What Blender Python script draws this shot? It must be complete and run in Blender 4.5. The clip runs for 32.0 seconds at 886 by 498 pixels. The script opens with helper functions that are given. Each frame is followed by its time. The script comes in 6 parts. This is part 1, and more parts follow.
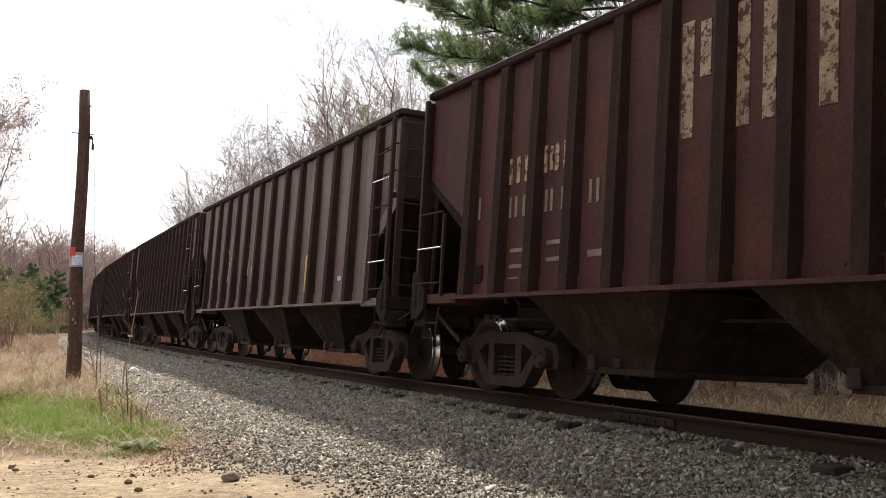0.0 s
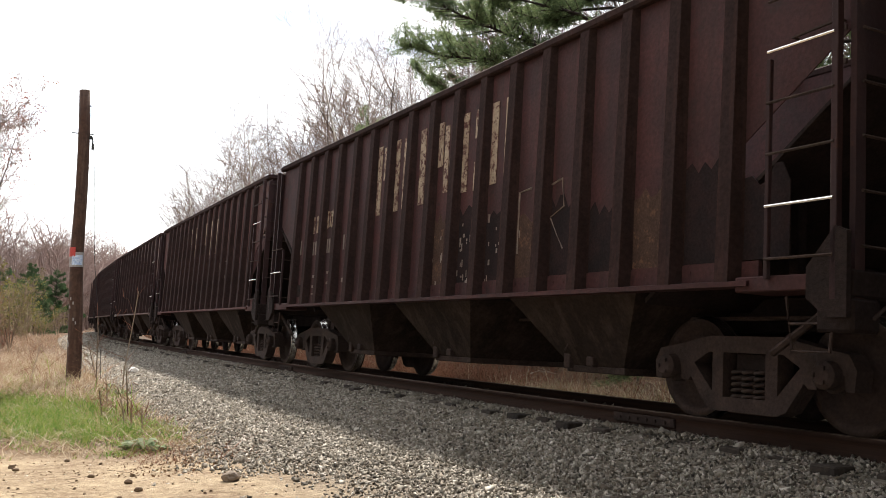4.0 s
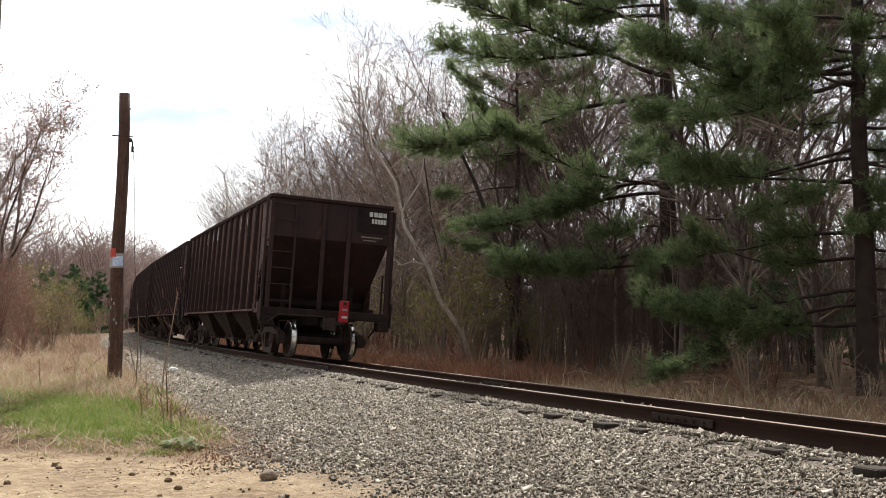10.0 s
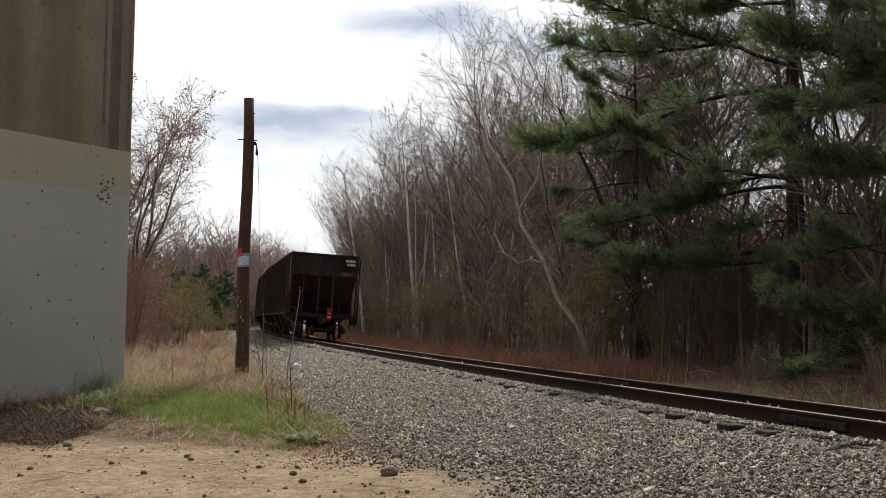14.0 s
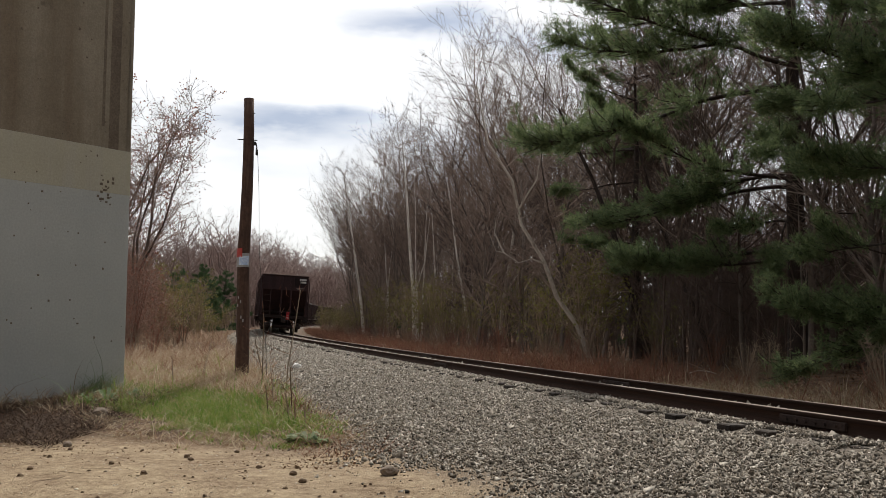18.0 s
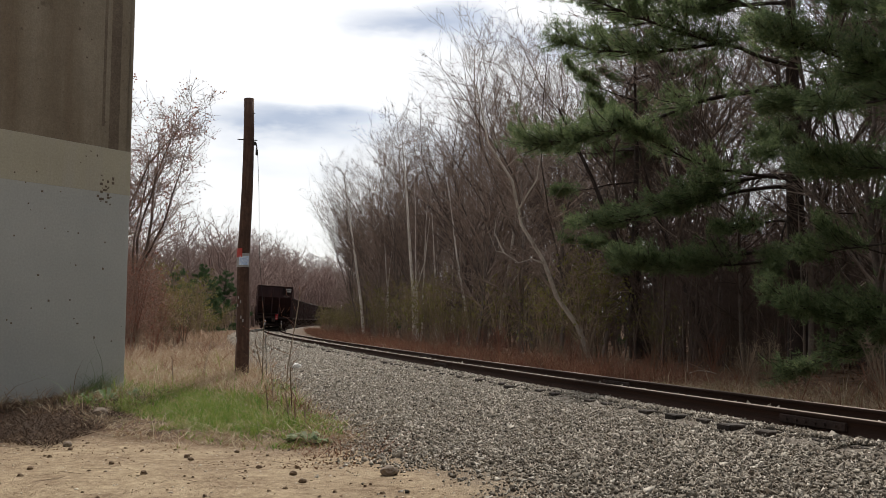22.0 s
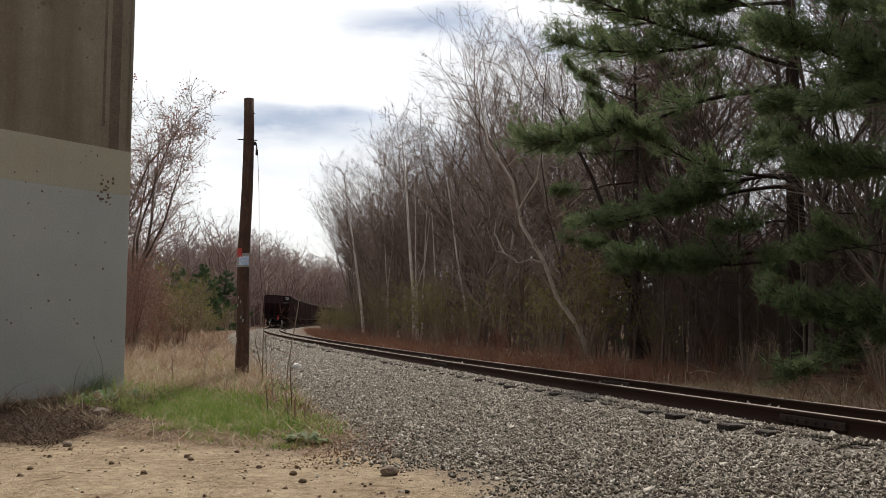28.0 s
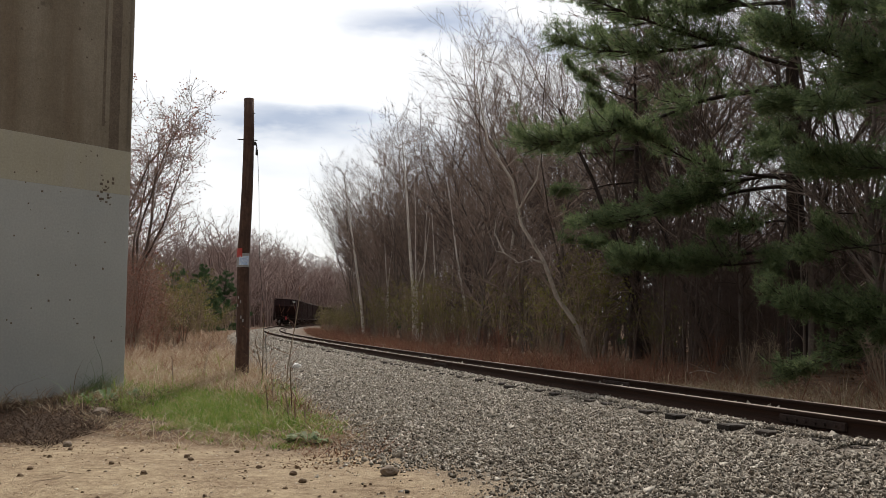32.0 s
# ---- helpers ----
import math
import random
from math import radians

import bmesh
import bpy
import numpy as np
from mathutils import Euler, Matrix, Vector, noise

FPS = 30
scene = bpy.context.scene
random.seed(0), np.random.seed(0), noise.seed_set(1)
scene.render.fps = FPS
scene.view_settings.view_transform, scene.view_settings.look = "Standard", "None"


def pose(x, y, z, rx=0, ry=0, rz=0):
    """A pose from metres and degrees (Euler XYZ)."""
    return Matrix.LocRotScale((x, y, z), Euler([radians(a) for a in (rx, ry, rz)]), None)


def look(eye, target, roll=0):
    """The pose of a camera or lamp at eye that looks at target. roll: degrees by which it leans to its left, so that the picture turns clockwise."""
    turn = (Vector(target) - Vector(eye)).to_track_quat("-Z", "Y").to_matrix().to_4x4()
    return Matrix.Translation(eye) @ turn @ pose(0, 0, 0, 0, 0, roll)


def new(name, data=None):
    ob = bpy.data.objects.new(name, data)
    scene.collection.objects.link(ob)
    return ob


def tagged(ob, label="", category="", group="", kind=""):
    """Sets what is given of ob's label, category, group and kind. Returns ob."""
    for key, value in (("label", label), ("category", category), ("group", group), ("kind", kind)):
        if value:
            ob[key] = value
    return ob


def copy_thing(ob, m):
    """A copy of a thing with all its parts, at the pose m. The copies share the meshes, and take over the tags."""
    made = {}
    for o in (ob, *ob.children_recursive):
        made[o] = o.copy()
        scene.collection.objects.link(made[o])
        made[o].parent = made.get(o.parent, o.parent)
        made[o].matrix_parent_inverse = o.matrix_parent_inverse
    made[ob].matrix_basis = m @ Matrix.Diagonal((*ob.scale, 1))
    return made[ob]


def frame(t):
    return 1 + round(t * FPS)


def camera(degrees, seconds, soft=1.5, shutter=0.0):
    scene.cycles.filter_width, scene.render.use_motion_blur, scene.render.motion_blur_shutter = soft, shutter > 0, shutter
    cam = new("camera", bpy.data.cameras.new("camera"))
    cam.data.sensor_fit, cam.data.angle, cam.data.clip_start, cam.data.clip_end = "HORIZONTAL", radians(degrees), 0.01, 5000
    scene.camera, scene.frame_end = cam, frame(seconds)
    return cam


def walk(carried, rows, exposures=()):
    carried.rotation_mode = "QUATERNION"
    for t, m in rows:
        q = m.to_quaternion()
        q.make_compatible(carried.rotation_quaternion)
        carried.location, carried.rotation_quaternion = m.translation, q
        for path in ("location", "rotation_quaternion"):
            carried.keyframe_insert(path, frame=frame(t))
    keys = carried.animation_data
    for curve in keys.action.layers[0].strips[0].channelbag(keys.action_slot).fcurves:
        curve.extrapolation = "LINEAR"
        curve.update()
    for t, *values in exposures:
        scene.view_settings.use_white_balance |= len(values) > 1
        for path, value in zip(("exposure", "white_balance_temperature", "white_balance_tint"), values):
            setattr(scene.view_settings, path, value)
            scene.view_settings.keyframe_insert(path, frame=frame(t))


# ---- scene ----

# ---------------------------------------------------------------- camera
cam = camera(50.18, 32.0, soft=0.65)
EYE = (0.0, 0.0, 0.895)


def aim(yaw, pitch, roll):
    """Pose of the camera on its tripod: degrees of turn to the left, tilt up, lean."""
    return Matrix.Translation(EYE) @ pose(0, 0, 0, 0, 0, yaw) @ pose(0, 0, 0, 90 + pitch) @ pose(0, 0, 0, 0, 0, roll)


VIEW_A, VIEW_B = (-9.27, 4.515, 0.26), (0.0, 4.343, 0.335)
walk(cam, [(0, aim(*VIEW_A)), (5, aim(*VIEW_A)), (9.5, aim(*VIEW_A)), (9.6, aim(*VIEW_A)), (9.7, aim(-9.17, 4.515, 0.26)), (9.8, aim(-8.29, 4.51, 0.25)),
           (9.9, aim(-7.52, 4.51, 0.24)), (10.0, aim(-7.10, 4.50, 0.23)), (10.1, aim(-6.46, 4.49, 0.23)), (10.3, aim(-5.41, 4.48, 0.25)),
           (10.5, aim(-4.392, 4.473, 0.26)), (11.0, aim(-2.796, 4.443, 0.25)), (11.5, aim(-0.923, 4.39, 0.27)), (12.0, aim(0.8, 4.355, 0.33)),
           (12.1, aim(0.828, 4.33, 0.33)), (12.7, aim(0.828, 4.33, 0.335)), (12.9, aim(0.72, 4.34, 0.34)), (13.1, aim(0.23, 4.345, 0.34)),
           (13.3, aim(0.03, 4.343, 0.335)), (13.5, aim(*VIEW_B)), (20, aim(*VIEW_B)), (32, aim(*VIEW_B))],
     exposures=[(0, 0.74), (4, 0.80), (8, 0.98), (9, 0.78), (9.6, 0.70), (10.0, 0.46), (10.5, 0.08), (11.2, -0.12), (12, -0.26), (13.5, -0.31), (32, -0.31)])

# ---------------------------------------------------------------- world and sun
SUN_ELEV, SUN_TURN = radians(44.0), radians(5.0)
world = bpy.data.worlds.new("sky")
scene.world = world
world.use_nodes = True


CLOUD_SHIFT = (0.37, 0.2, 0.55)
CLOUDS = ((-0.17, 0.205, 0.085, 0.016, 0.75), (-0.01, 0.305, 0.075, 0.022, 0.8), (0.16, 0.285, 0.10, 0.02, 0.7), (-0.30, 0.36, 0.12, 0.02, 0.5), (0.42, 0.33, 0.14, 0.03, 0.7), (0.1, 0.5, 0.25, 0.05, 0.6), (-0.5, 0.22, 0.15, 0.02, 0.5), (0.7, 0.2, 0.16, 0.025, 0.5))


def build_sky(nt):
    N, L = nt.nodes, nt.links
    N.clear()
    out = N.new("ShaderNodeOutputWorld")
    sky = N.new("ShaderNodeTexSky")
    sky.sky_type, sky.sun_disc, sky.sun_elevation, sky.sun_rotation = "NISHITA", False, SUN_ELEV, SUN_TURN
    sky_bg = N.new("ShaderNodeBackground")
    sky_bg.inputs["Strength"].default_value = 0.10
    L.new(sky.outputs[0], sky_bg.inputs[0])
    # a thin bright veil, with a few torn grey-blue clouds: direction x and z of each, half width, half height, depth
    co = N.new("ShaderNodeTexCoord")

    def noise_at(sc, scale, detail):
        mp = N.new("ShaderNodeMapping")
        mp.inputs["Scale"].default_value = sc
        mp.inputs["Location"].default_value = CLOUD_SHIFT
        L.new(co.outputs["Generated"], mp.inputs[0])
        nz = N.new("ShaderNodeTexNoise")
        nz.inputs["Scale"].default_value, nz.inputs["Detail"].default_value, nz.inputs["Roughness"].default_value = scale, detail, 0.55
        L.new(mp.outputs[0], nz.inputs["Vector"])
        return nz.outputs["Fac"]

    def calc(op, a, b):
        m = N.new("ShaderNodeMath")
        m.operation = op
        for sock, v in zip(m.inputs, (a, b)):
            if isinstance(v, (int, float)):
                sock.default_value = v
            else:
                L.new(v, sock)
        return m.outputs[0]

    sep = N.new("ShaderNodeSeparateXYZ")
    L.new(co.outputs["Generated"], sep.inputs[0])
    torn = calc("SUBTRACT", noise_at((1.0, 1.0, 3.0), 7.0, 6.0), 0.5)
    px = calc("ADD", sep.outputs[0], calc("MULTIPLY", torn, 0.22))
    pz = calc("ADD", sep.outputs[2], calc("MULTIPLY", torn, 0.07))
    total = calc("MULTIPLY", calc("SUBTRACT", 0.53, noise_at((1.0, 0.6, 5.0), 2.2, 7.0)), 2.0)
    for x0, z0, w, h, deep in CLOUDS:
        dx, dz = calc("DIVIDE", calc("SUBTRACT", px, x0), w), calc("DIVIDE", calc("SUBTRACT", pz, z0), h)
        far = calc("ADD", calc("MULTIPLY", dx, dx), calc("MULTIPLY", dz, dz))
        total = calc("ADD", total, calc("MULTIPLY", calc("POWER", 2.718, calc("MULTIPLY", far, -1.0)), deep))
    ramp = N.new("ShaderNodeValToRGB")
    e = ramp.color_ramp.elements
    e[0].position, e[0].color = 0.12, (1.0, 1.0, 1.0, 1)
    e[1].position, e[1].color = 0.85, (0.42, 0.48, 0.60, 1)
    L.new(total, ramp.inputs[0])
    # the cloud glows more towards the sun
    dot = N.new("ShaderNodeVectorMath")
    dot.operation = "DOT_PRODUCT"
    L.new(co.outputs["Generated"], dot.inputs[0])
    dot.inputs[1].default_value = (math.sin(SUN_TURN) * math.cos(SUN_ELEV), math.cos(SUN_TURN) * math.cos(SUN_ELEV), math.sin(SUN_ELEV))
    mr = N.new("ShaderNodeMapRange")
    mr.inputs["From Min"].default_value, mr.inputs["From Max"].default_value = 0.1, 0.85
    mr.inputs["To Min"].default_value, mr.inputs["To Max"].default_value = 0.68, 1.5
    L.new(dot.outputs["Value"], mr.inputs["Value"])
    cl = N.new("ShaderNodeBackground")
    L.new(ramp.outputs[0], cl.inputs[0])
    L.new(mr.outputs[0], cl.inputs[1])
    mix = N.new("ShaderNodeMixShader")
    mix.inputs[0].default_value = 0.8
    L.new(sky_bg.outputs[0], mix.inputs[1])
    L.new(cl.outputs[0], mix.inputs[2])
    L.new(mix.outputs[0], out.inputs[0])


build_sky(world.node_tree)
sun = new("sun", bpy.data.lights.new("sun", "SUN"))
sun.data.energy, sun.data.angle, sun.data.color = 4.3, radians(2.4), (1.0, 0.93, 0.83)
SUN_DIR = Vector((math.sin(SUN_TURN) * math.cos(SUN_ELEV), math.cos(SUN_TURN) * math.cos(SUN_ELEV), math.sin(SUN_ELEV)))
sun.matrix_world = look(SUN_DIR * 100, (0, 0, 0))


# ---------------------------------------------------------------- materials
def mat(name, col, col2=None, rough=0.8, metal=0.0, scale=3.0, bump=0.3, bump_scale=40.0, fine=0.25, streak=None, rust=None, rust_at=0.55, spec=0.3, obj_var=0.0, coord="Object"):
    """A surface: two colours mixed by coarse noise, fine grain on top, bump; streak: vertical run marks; rust: a third, patchy colour."""
    m = bpy.data.materials.new(name)
    m.use_nodes = True
    nt = m.node_tree
    N, L = nt.nodes, nt.links
    b = N["Principled BSDF"]
    b.inputs["Roughness"].default_value, b.inputs["Metallic"].default_value = rough, metal
    b.inputs["Specular IOR Level"].default_value = spec
    co = N.new("ShaderNodeTexCoord").outputs[coord]

    def noise_node(sc, detail=6.0, vec=None, rough_=0.6):
        n = N.new("ShaderNodeTexNoise")
        n.inputs["Scale"].default_value, n.inputs["Detail"].default_value, n.inputs["Roughness"].default_value = sc, detail, rough_
        L.new(vec or co, n.inputs["Vector"])
        return n.outputs["Fac"]

    def ramp(fac, a, z, ca=(0, 0, 0, 1), cz=(1, 1, 1, 1)):
        r = N.new("ShaderNodeValToRGB")
        r.color_ramp.elements[0].position, r.color_ramp.elements[1].position = a, z
        r.color_ramp.elements[0].color, r.color_ramp.elements[1].color = ca, cz
        L.new(fac, r.inputs[0])
        return r.outputs[0]

    def mixc(fac, a, z, kind="MIX"):
        x = N.new("ShaderNodeMix")
        x.data_type, x.blend_type = "RGBA", kind
        for sock, v in ((x.inputs[0], fac), (x.inputs[6], a), (x.inputs[7], z)):
            if isinstance(v, (tuple, float)):
                sock.default_value = v
            else:
                L.new(v, sock)
        return x.outputs[2]

    c2 = col2 or tuple(v * 0.6 for v in col)
    base = mixc(ramp(noise_node(scale), 0.35, 0.65), (*col, 1.0), (*c2, 1.0))
    if rust:
        base = mixc(ramp(noise_node(scale * 1.7, 9.0, rough_=0.7), rust_at, rust_at + 0.06), base, (*rust, 1.0))
    if streak:
        mp = N.new("ShaderNodeMapping")
        mp.inputs["Scale"].default_value = (1.0, 1.0, 0.08)
        L.new(co, mp.inputs[0])
        base = mixc(ramp(noise_node(streak[1], 5.0, mp.outputs[0]), 0.48, 0.72, (0, 0, 0, 1), (0.8, 0.8, 0.8, 1)), base, (*streak[0], 1.0))
    g = ramp(noise_node(bump_scale, 3.0), 0.3, 0.7, (1 - fine, 1 - fine, 1 - fine, 1), (1 + fine * 0.6, 1 + fine * 0.6, 1 + fine * 0.6, 1))
    base = mixc(1.0, base, g, "MULTIPLY")
    if obj_var:
        oi = N.new("ShaderNodeObjectInfo")
        base = mixc(1.0, base, ramp(oi.outputs["Random"], 0.0, 1.0, (1 - obj_var, 1 - obj_var, 1 - obj_var, 1), (1 + obj_var, 1 + obj_var, 1 + obj_var, 1)), "MULTIPLY")
    L.new(base, b.inputs["Base Color"])
    if bump:
        bp = N.new("ShaderNodeBump")
        bp.inputs["Strength"].default_value, bp.inputs["Distance"].default_value = bump, 0.02
        L.new(noise_node(bump_scale, 5.0), bp.inputs["Height"])
        L.new(bp.outputs[0], b.inputs["Normal"])
    return m


def island_mat(name, cols, rough=0.85, var=0.35, translucent=0.0):
    """For joined pieces: each piece takes its own colour between several."""
    m = bpy.data.materials.new(name)
    m.use_nodes = True
    N, L = m.node_tree.nodes, m.node_tree.links
    b = N["Principled BSDF"]
    b.inputs["Roughness"].default_value, b.inputs["Specular IOR Level"].default_value = rough, 0.25
    g = N.new("ShaderNodeNewGeometry")
    r = N.new("ShaderNodeValToRGB")
    el = r.color_ramp.elements
    while len(el) < len(cols):
        el.new(0.5)
    for i, c in enumerate(cols):
        el[i].position, el[i].color = i / (len(cols) - 1), (*c, 1)
    L.new(g.outputs["Random Per Island"], r.inputs[0])
    n = N.new("ShaderNodeTexNoise")
    n.inputs["Scale"].default_value = 60.0
    tc = N.new("ShaderNodeTexCoord")
    L.new(tc.outputs["Object"], n.inputs["Vector"])
    r2 = N.new("ShaderNodeValToRGB")
    r2.color_ramp.elements[0].color, r2.color_ramp.elements[1].color = (1 - var, 1 - var, 1 - var, 1), (1 + var, 1 + var, 1 + var, 1)
    L.new(n.outputs["Fac"], r2.inputs[0])
    x = N.new("ShaderNodeMix")
    x.data_type, x.blend_type = "RGBA", "MULTIPLY"
    x.inputs[0].default_value = 1.0
    L.new(r.outputs[0], x.inputs[6])
    L.new(r2.outputs[0], x.inputs[7])
    L.new(x.outputs[2], b.inputs["Base Color"])
    if translucent:
        t = N.new("ShaderNodeBsdfTranslucent")
        L.new(x.outputs[2], t.inputs[0])
        ms = N.new("ShaderNodeMixShader")
        ms.inputs[0].default_value = translucent
        L.new(b.outputs[0], ms.inputs[1])
        L.new(t.outputs[0], ms.inputs[2])
        L.new(ms.outputs[0], N["Material Output"].inputs[0])
    return m


PAINT_BROWN = mat("paint_brown", (0.118, 0.058, 0.040), (0.058, 0.031, 0.028), 0.72, spec=0.2, scale=1.1, bump=0.15, bump_scale=25, fine=0.12, streak=((0.085, 0.046, 0.036), 2.6), rust=(0.050, 0.028, 0.023), rust_at=0.56)
# maroon of the car ends, with their shade put into the darker tone
PAINT_END_SHADE = mat("end_sheet_paint", (0.054, 0.028, 0.028), (0.033, 0.019, 0.021), 0.72, spec=0.18, scale=1.1, bump=0.2, bump_scale=22, fine=0.12, streak=((0.026, 0.016, 0.017), 2.2), rust=(0.075, 0.035, 0.026), rust_at=0.6)
PAINT_MAROON = mat("paint_maroon", (0.074, 0.028, 0.027), (0.044, 0.020, 0.021), 0.72, spec=0.2, scale=1.4, bump=0.15, bump_scale=25, streak=((0.04, 0.022, 0.021), 7.0), rust=(0.045, 0.024, 0.023), rust_at=0.585)
PAINT_FADED = mat("faded_maroon_paint", (0.096, 0.036, 0.032), (0.062, 0.027, 0.025), 0.72, spec=0.2, scale=1.4, bump=0.15, bump_scale=25, streak=((0.06, 0.028, 0.025), 7.0), rust=(0.070, 0.034, 0.030), rust_at=0.6)
PAINT_DUSK = mat("paint_dusk", (0.19, 0.130, 0.118), (0.14, 0.092, 0.085), 0.65, scale=1.4, bump=0.15, bump_scale=25, streak=((0.04, 0.024, 0.022), 7.0), rust=(0.11, 0.05, 0.04), rust_at=0.62)
PAINT_UMBER = mat("paint_umber", (0.140, 0.077, 0.065), (0.096, 0.054, 0.049), 0.65, scale=1.4, bump=0.15, bump_scale=25, streak=((0.035, 0.02, 0.019), 7.0), rust=(0.10, 0.045, 0.03), rust_at=0.6)
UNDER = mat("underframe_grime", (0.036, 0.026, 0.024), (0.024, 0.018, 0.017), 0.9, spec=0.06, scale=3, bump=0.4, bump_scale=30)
IRON = mat("cast_iron", (0.066, 0.045, 0.039), (0.040, 0.029, 0.026), 0.85, 0.0, spec=0.12, scale=5, bump=0.35, bump_scale=35)
BRIGHT = mat("worn_steel", (0.74, 0.73, 0.71), (0.58, 0.56, 0.53), 0.24, 1.0, scale=6, bump=0.05)
CREAM = mat("cream_lettering", (0.42, 0.33, 0.235), (0.28, 0.20, 0.145), 0.8, scale=7, bump=0.1, rust=(0.10, 0.042, 0.035), rust_at=0.50)
WHITE_L = mat("white_lettering", (0.62, 0.62, 0.60), (0.50, 0.49, 0.47), 0.7, scale=6, bump=0.1)
OFF_L = mat("worn_white_lettering", (0.47, 0.46, 0.44), (0.33, 0.30, 0.27), 0.75, scale=7, bump=0.1, rust=(0.09, 0.055, 0.045), rust_at=0.56)
DIM_L = mat("faded_lettering", (0.25, 0.21, 0.18), (0.17, 0.13, 0.11), 0.7, scale=6, bump=0.1)
PATCH_DIM = mat("worn_dark_patch", (0.062, 0.040, 0.033), (0.088, 0.055, 0.043), 0.95, spec=0.05, scale=5, bump=0.1, rust=(0.13, 0.075, 0.053), rust_at=0.56)
PATCH = mat("black_patch", (0.022, 0.018, 0.019), (0.034, 0.022, 0.022), 0.95, spec=0.05, scale=4, bump=0.1)
YELLOW = mat("yellow_stripe", (0.62, 0.38, 0.04), (0.5, 0.3, 0.03), 0.6, scale=6, bump=0.1)
GRAFF = mat("chalk_spray", (0.42, 0.40, 0.40), (0.3, 0.28, 0.28), 0.8, scale=6, bump=0.1)
RED_BOX = mat("red_plastic", (0.42, 0.014, 0.022), (0.35, 0.012, 0.02), 0.45, scale=8, bump=0.05)
RAIL_SIDE = mat("rusty_rail", (0.066, 0.036, 0.026), (0.040, 0.025, 0.02), 0.9, 0.0, spec=0.1, scale=6, bump=0.3, coord="Generated", bump_scale=120)
RAIL_TOP = mat("rail_head", (0.17, 0.125, 0.095), (0.11, 0.078, 0.06), 0.62, 0.35, scale=4, bump=0.05, bump_scale=20)
TIE_WOOD = mat("creosote_wood", (0.060, 0.046, 0.036), (0.035, 0.027, 0.022), 0.9, scale=5, bump=0.6, bump_scale=22, obj_var=0.35)
CONCRETE = mat("bare_concrete", (0.285, 0.240, 0.178), (0.205, 0.168, 0.122), 0.9, scale=0.8, bump=0.3, bump_scale=30, streak=((0.165, 0.118, 0.075), 1.3), fine=0.16, rust=(0.15, 0.12, 0.088), rust_at=0.62)
UPPER_PAINT = mat("beige_grey_masonry_paint", (0.46, 0.425, 0.325), (0.41, 0.375, 0.285), 0.85, scale=0.7, bump=0.15, bump_scale=25, fine=0.10, streak=((0.42, 0.39, 0.33), 2.5))
CONC_PAINT = mat("grey_masonry_paint", (0.45, 0.455, 0.43), (0.405, 0.41, 0.39), 0.85, scale=0.7, bump=0.15, bump_scale=25, fine=0.08)
RUN_STAIN = mat("water_stain", (0.135, 0.103, 0.075), (0.185, 0.145, 0.105), 0.9, scale=1.2, bump=0.3, bump_scale=30)
POLE_WOOD = mat("weathered_pole_wood", (0.092, 0.048, 0.033), (0.058, 0.031, 0.023), 0.85, scale=4, bump=0.5, bump_scale=18, streak=((0.14, 0.09, 0.068), 14.0))
DARK_METAL = mat("dark_metal", (0.06, 0.058, 0.055), None, 0.5, 0.6, bump=0.1)
BARK_GREY = mat("grey_bark", (0.20, 0.158, 0.135), (0.10, 0.079, 0.068), 0.95, scale=1.5, bump=0.5, bump_scale=14, obj_var=0.25)
TWIG_GREY = mat("grey_brown_twigs", (0.30, 0.228, 0.188), (0.20, 0.150, 0.124), 0.95, scale=0.8, bump=0, bump_scale=5, obj_var=0.25)
TWIG_RED = mat("red_budding_twigs", (0.33, 0.215, 0.165), (0.25, 0.165, 0.13), 0.95, scale=0.8, bump=0, bump_scale=5, obj_var=0.2)
BARK_PALE = mat("pale_grey_bark", (0.56, 0.49, 0.42), (0.34, 0.29, 0.245), 0.95, scale=1.5, bump=0.4, bump_scale=14, obj_var=0.2)
# far twigs, lighter and mauve: distance haze mixed into the colour
TWIG_HAZE = mat("distant_twigs", (0.36, 0.265, 0.235), (0.27, 0.195, 0.175), 0.95, scale=0.05, bump=0, bump_scale=5)
TWIG_DARK = mat("dark_brown_twigs", (0.15, 0.105, 0.086), (0.10, 0.070, 0.058), 0.95, scale=0.8, bump=0, bump_scale=5, obj_var=0.3)
# ribs and top chords, darker than the panels, with vertical streaks
RIB_DARK = mat("grimy_rib_paint", (0.042, 0.026, 0.025), (0.030, 0.020, 0.019), 0.9, spec=0.06, scale=2.0, bump=0.15, bump_scale=25, streak=((0.060, 0.032, 0.028), 9.0))
# bay sheets: dust streaks over a base darkened for the shade under the car
BAY_SHADE = mat("dusty_hopper_sheet", (0.042, 0.030, 0.025), (0.026, 0.019, 0.016), 0.95, spec=0.05, scale=1.5, bump=0.2, bump_scale=25, streak=((0.07, 0.050, 0.040), 6.0))
BIRCH = mat("white_birch_bark", (0.76, 0.71, 0.65), (0.56, 0.50, 0.44), 0.8, scale=2.5, bump=0.2, bump_scale=14, rust=(0.10, 0.08, 0.07), rust_at=0.6)
PINE_BARK = mat("pine_bark", (0.066, 0.048, 0.041), (0.034, 0.026, 0.023), 0.95, scale=3, bump=0.9, bump_scale=12)
NEEDLES = island_mat("pine_needles", [(0.09, 0.135, 0.065), (0.16, 0.215, 0.10), (0.28, 0.33, 0.16)], 0.5, 0.2, 0.62)
NEEDLES_DARK = island_mat("dark_conifer_needles", [(0.035, 0.075, 0.032), (0.065, 0.12, 0.05), (0.11, 0.17, 0.065)], 0.6, 0.2, 0.4)
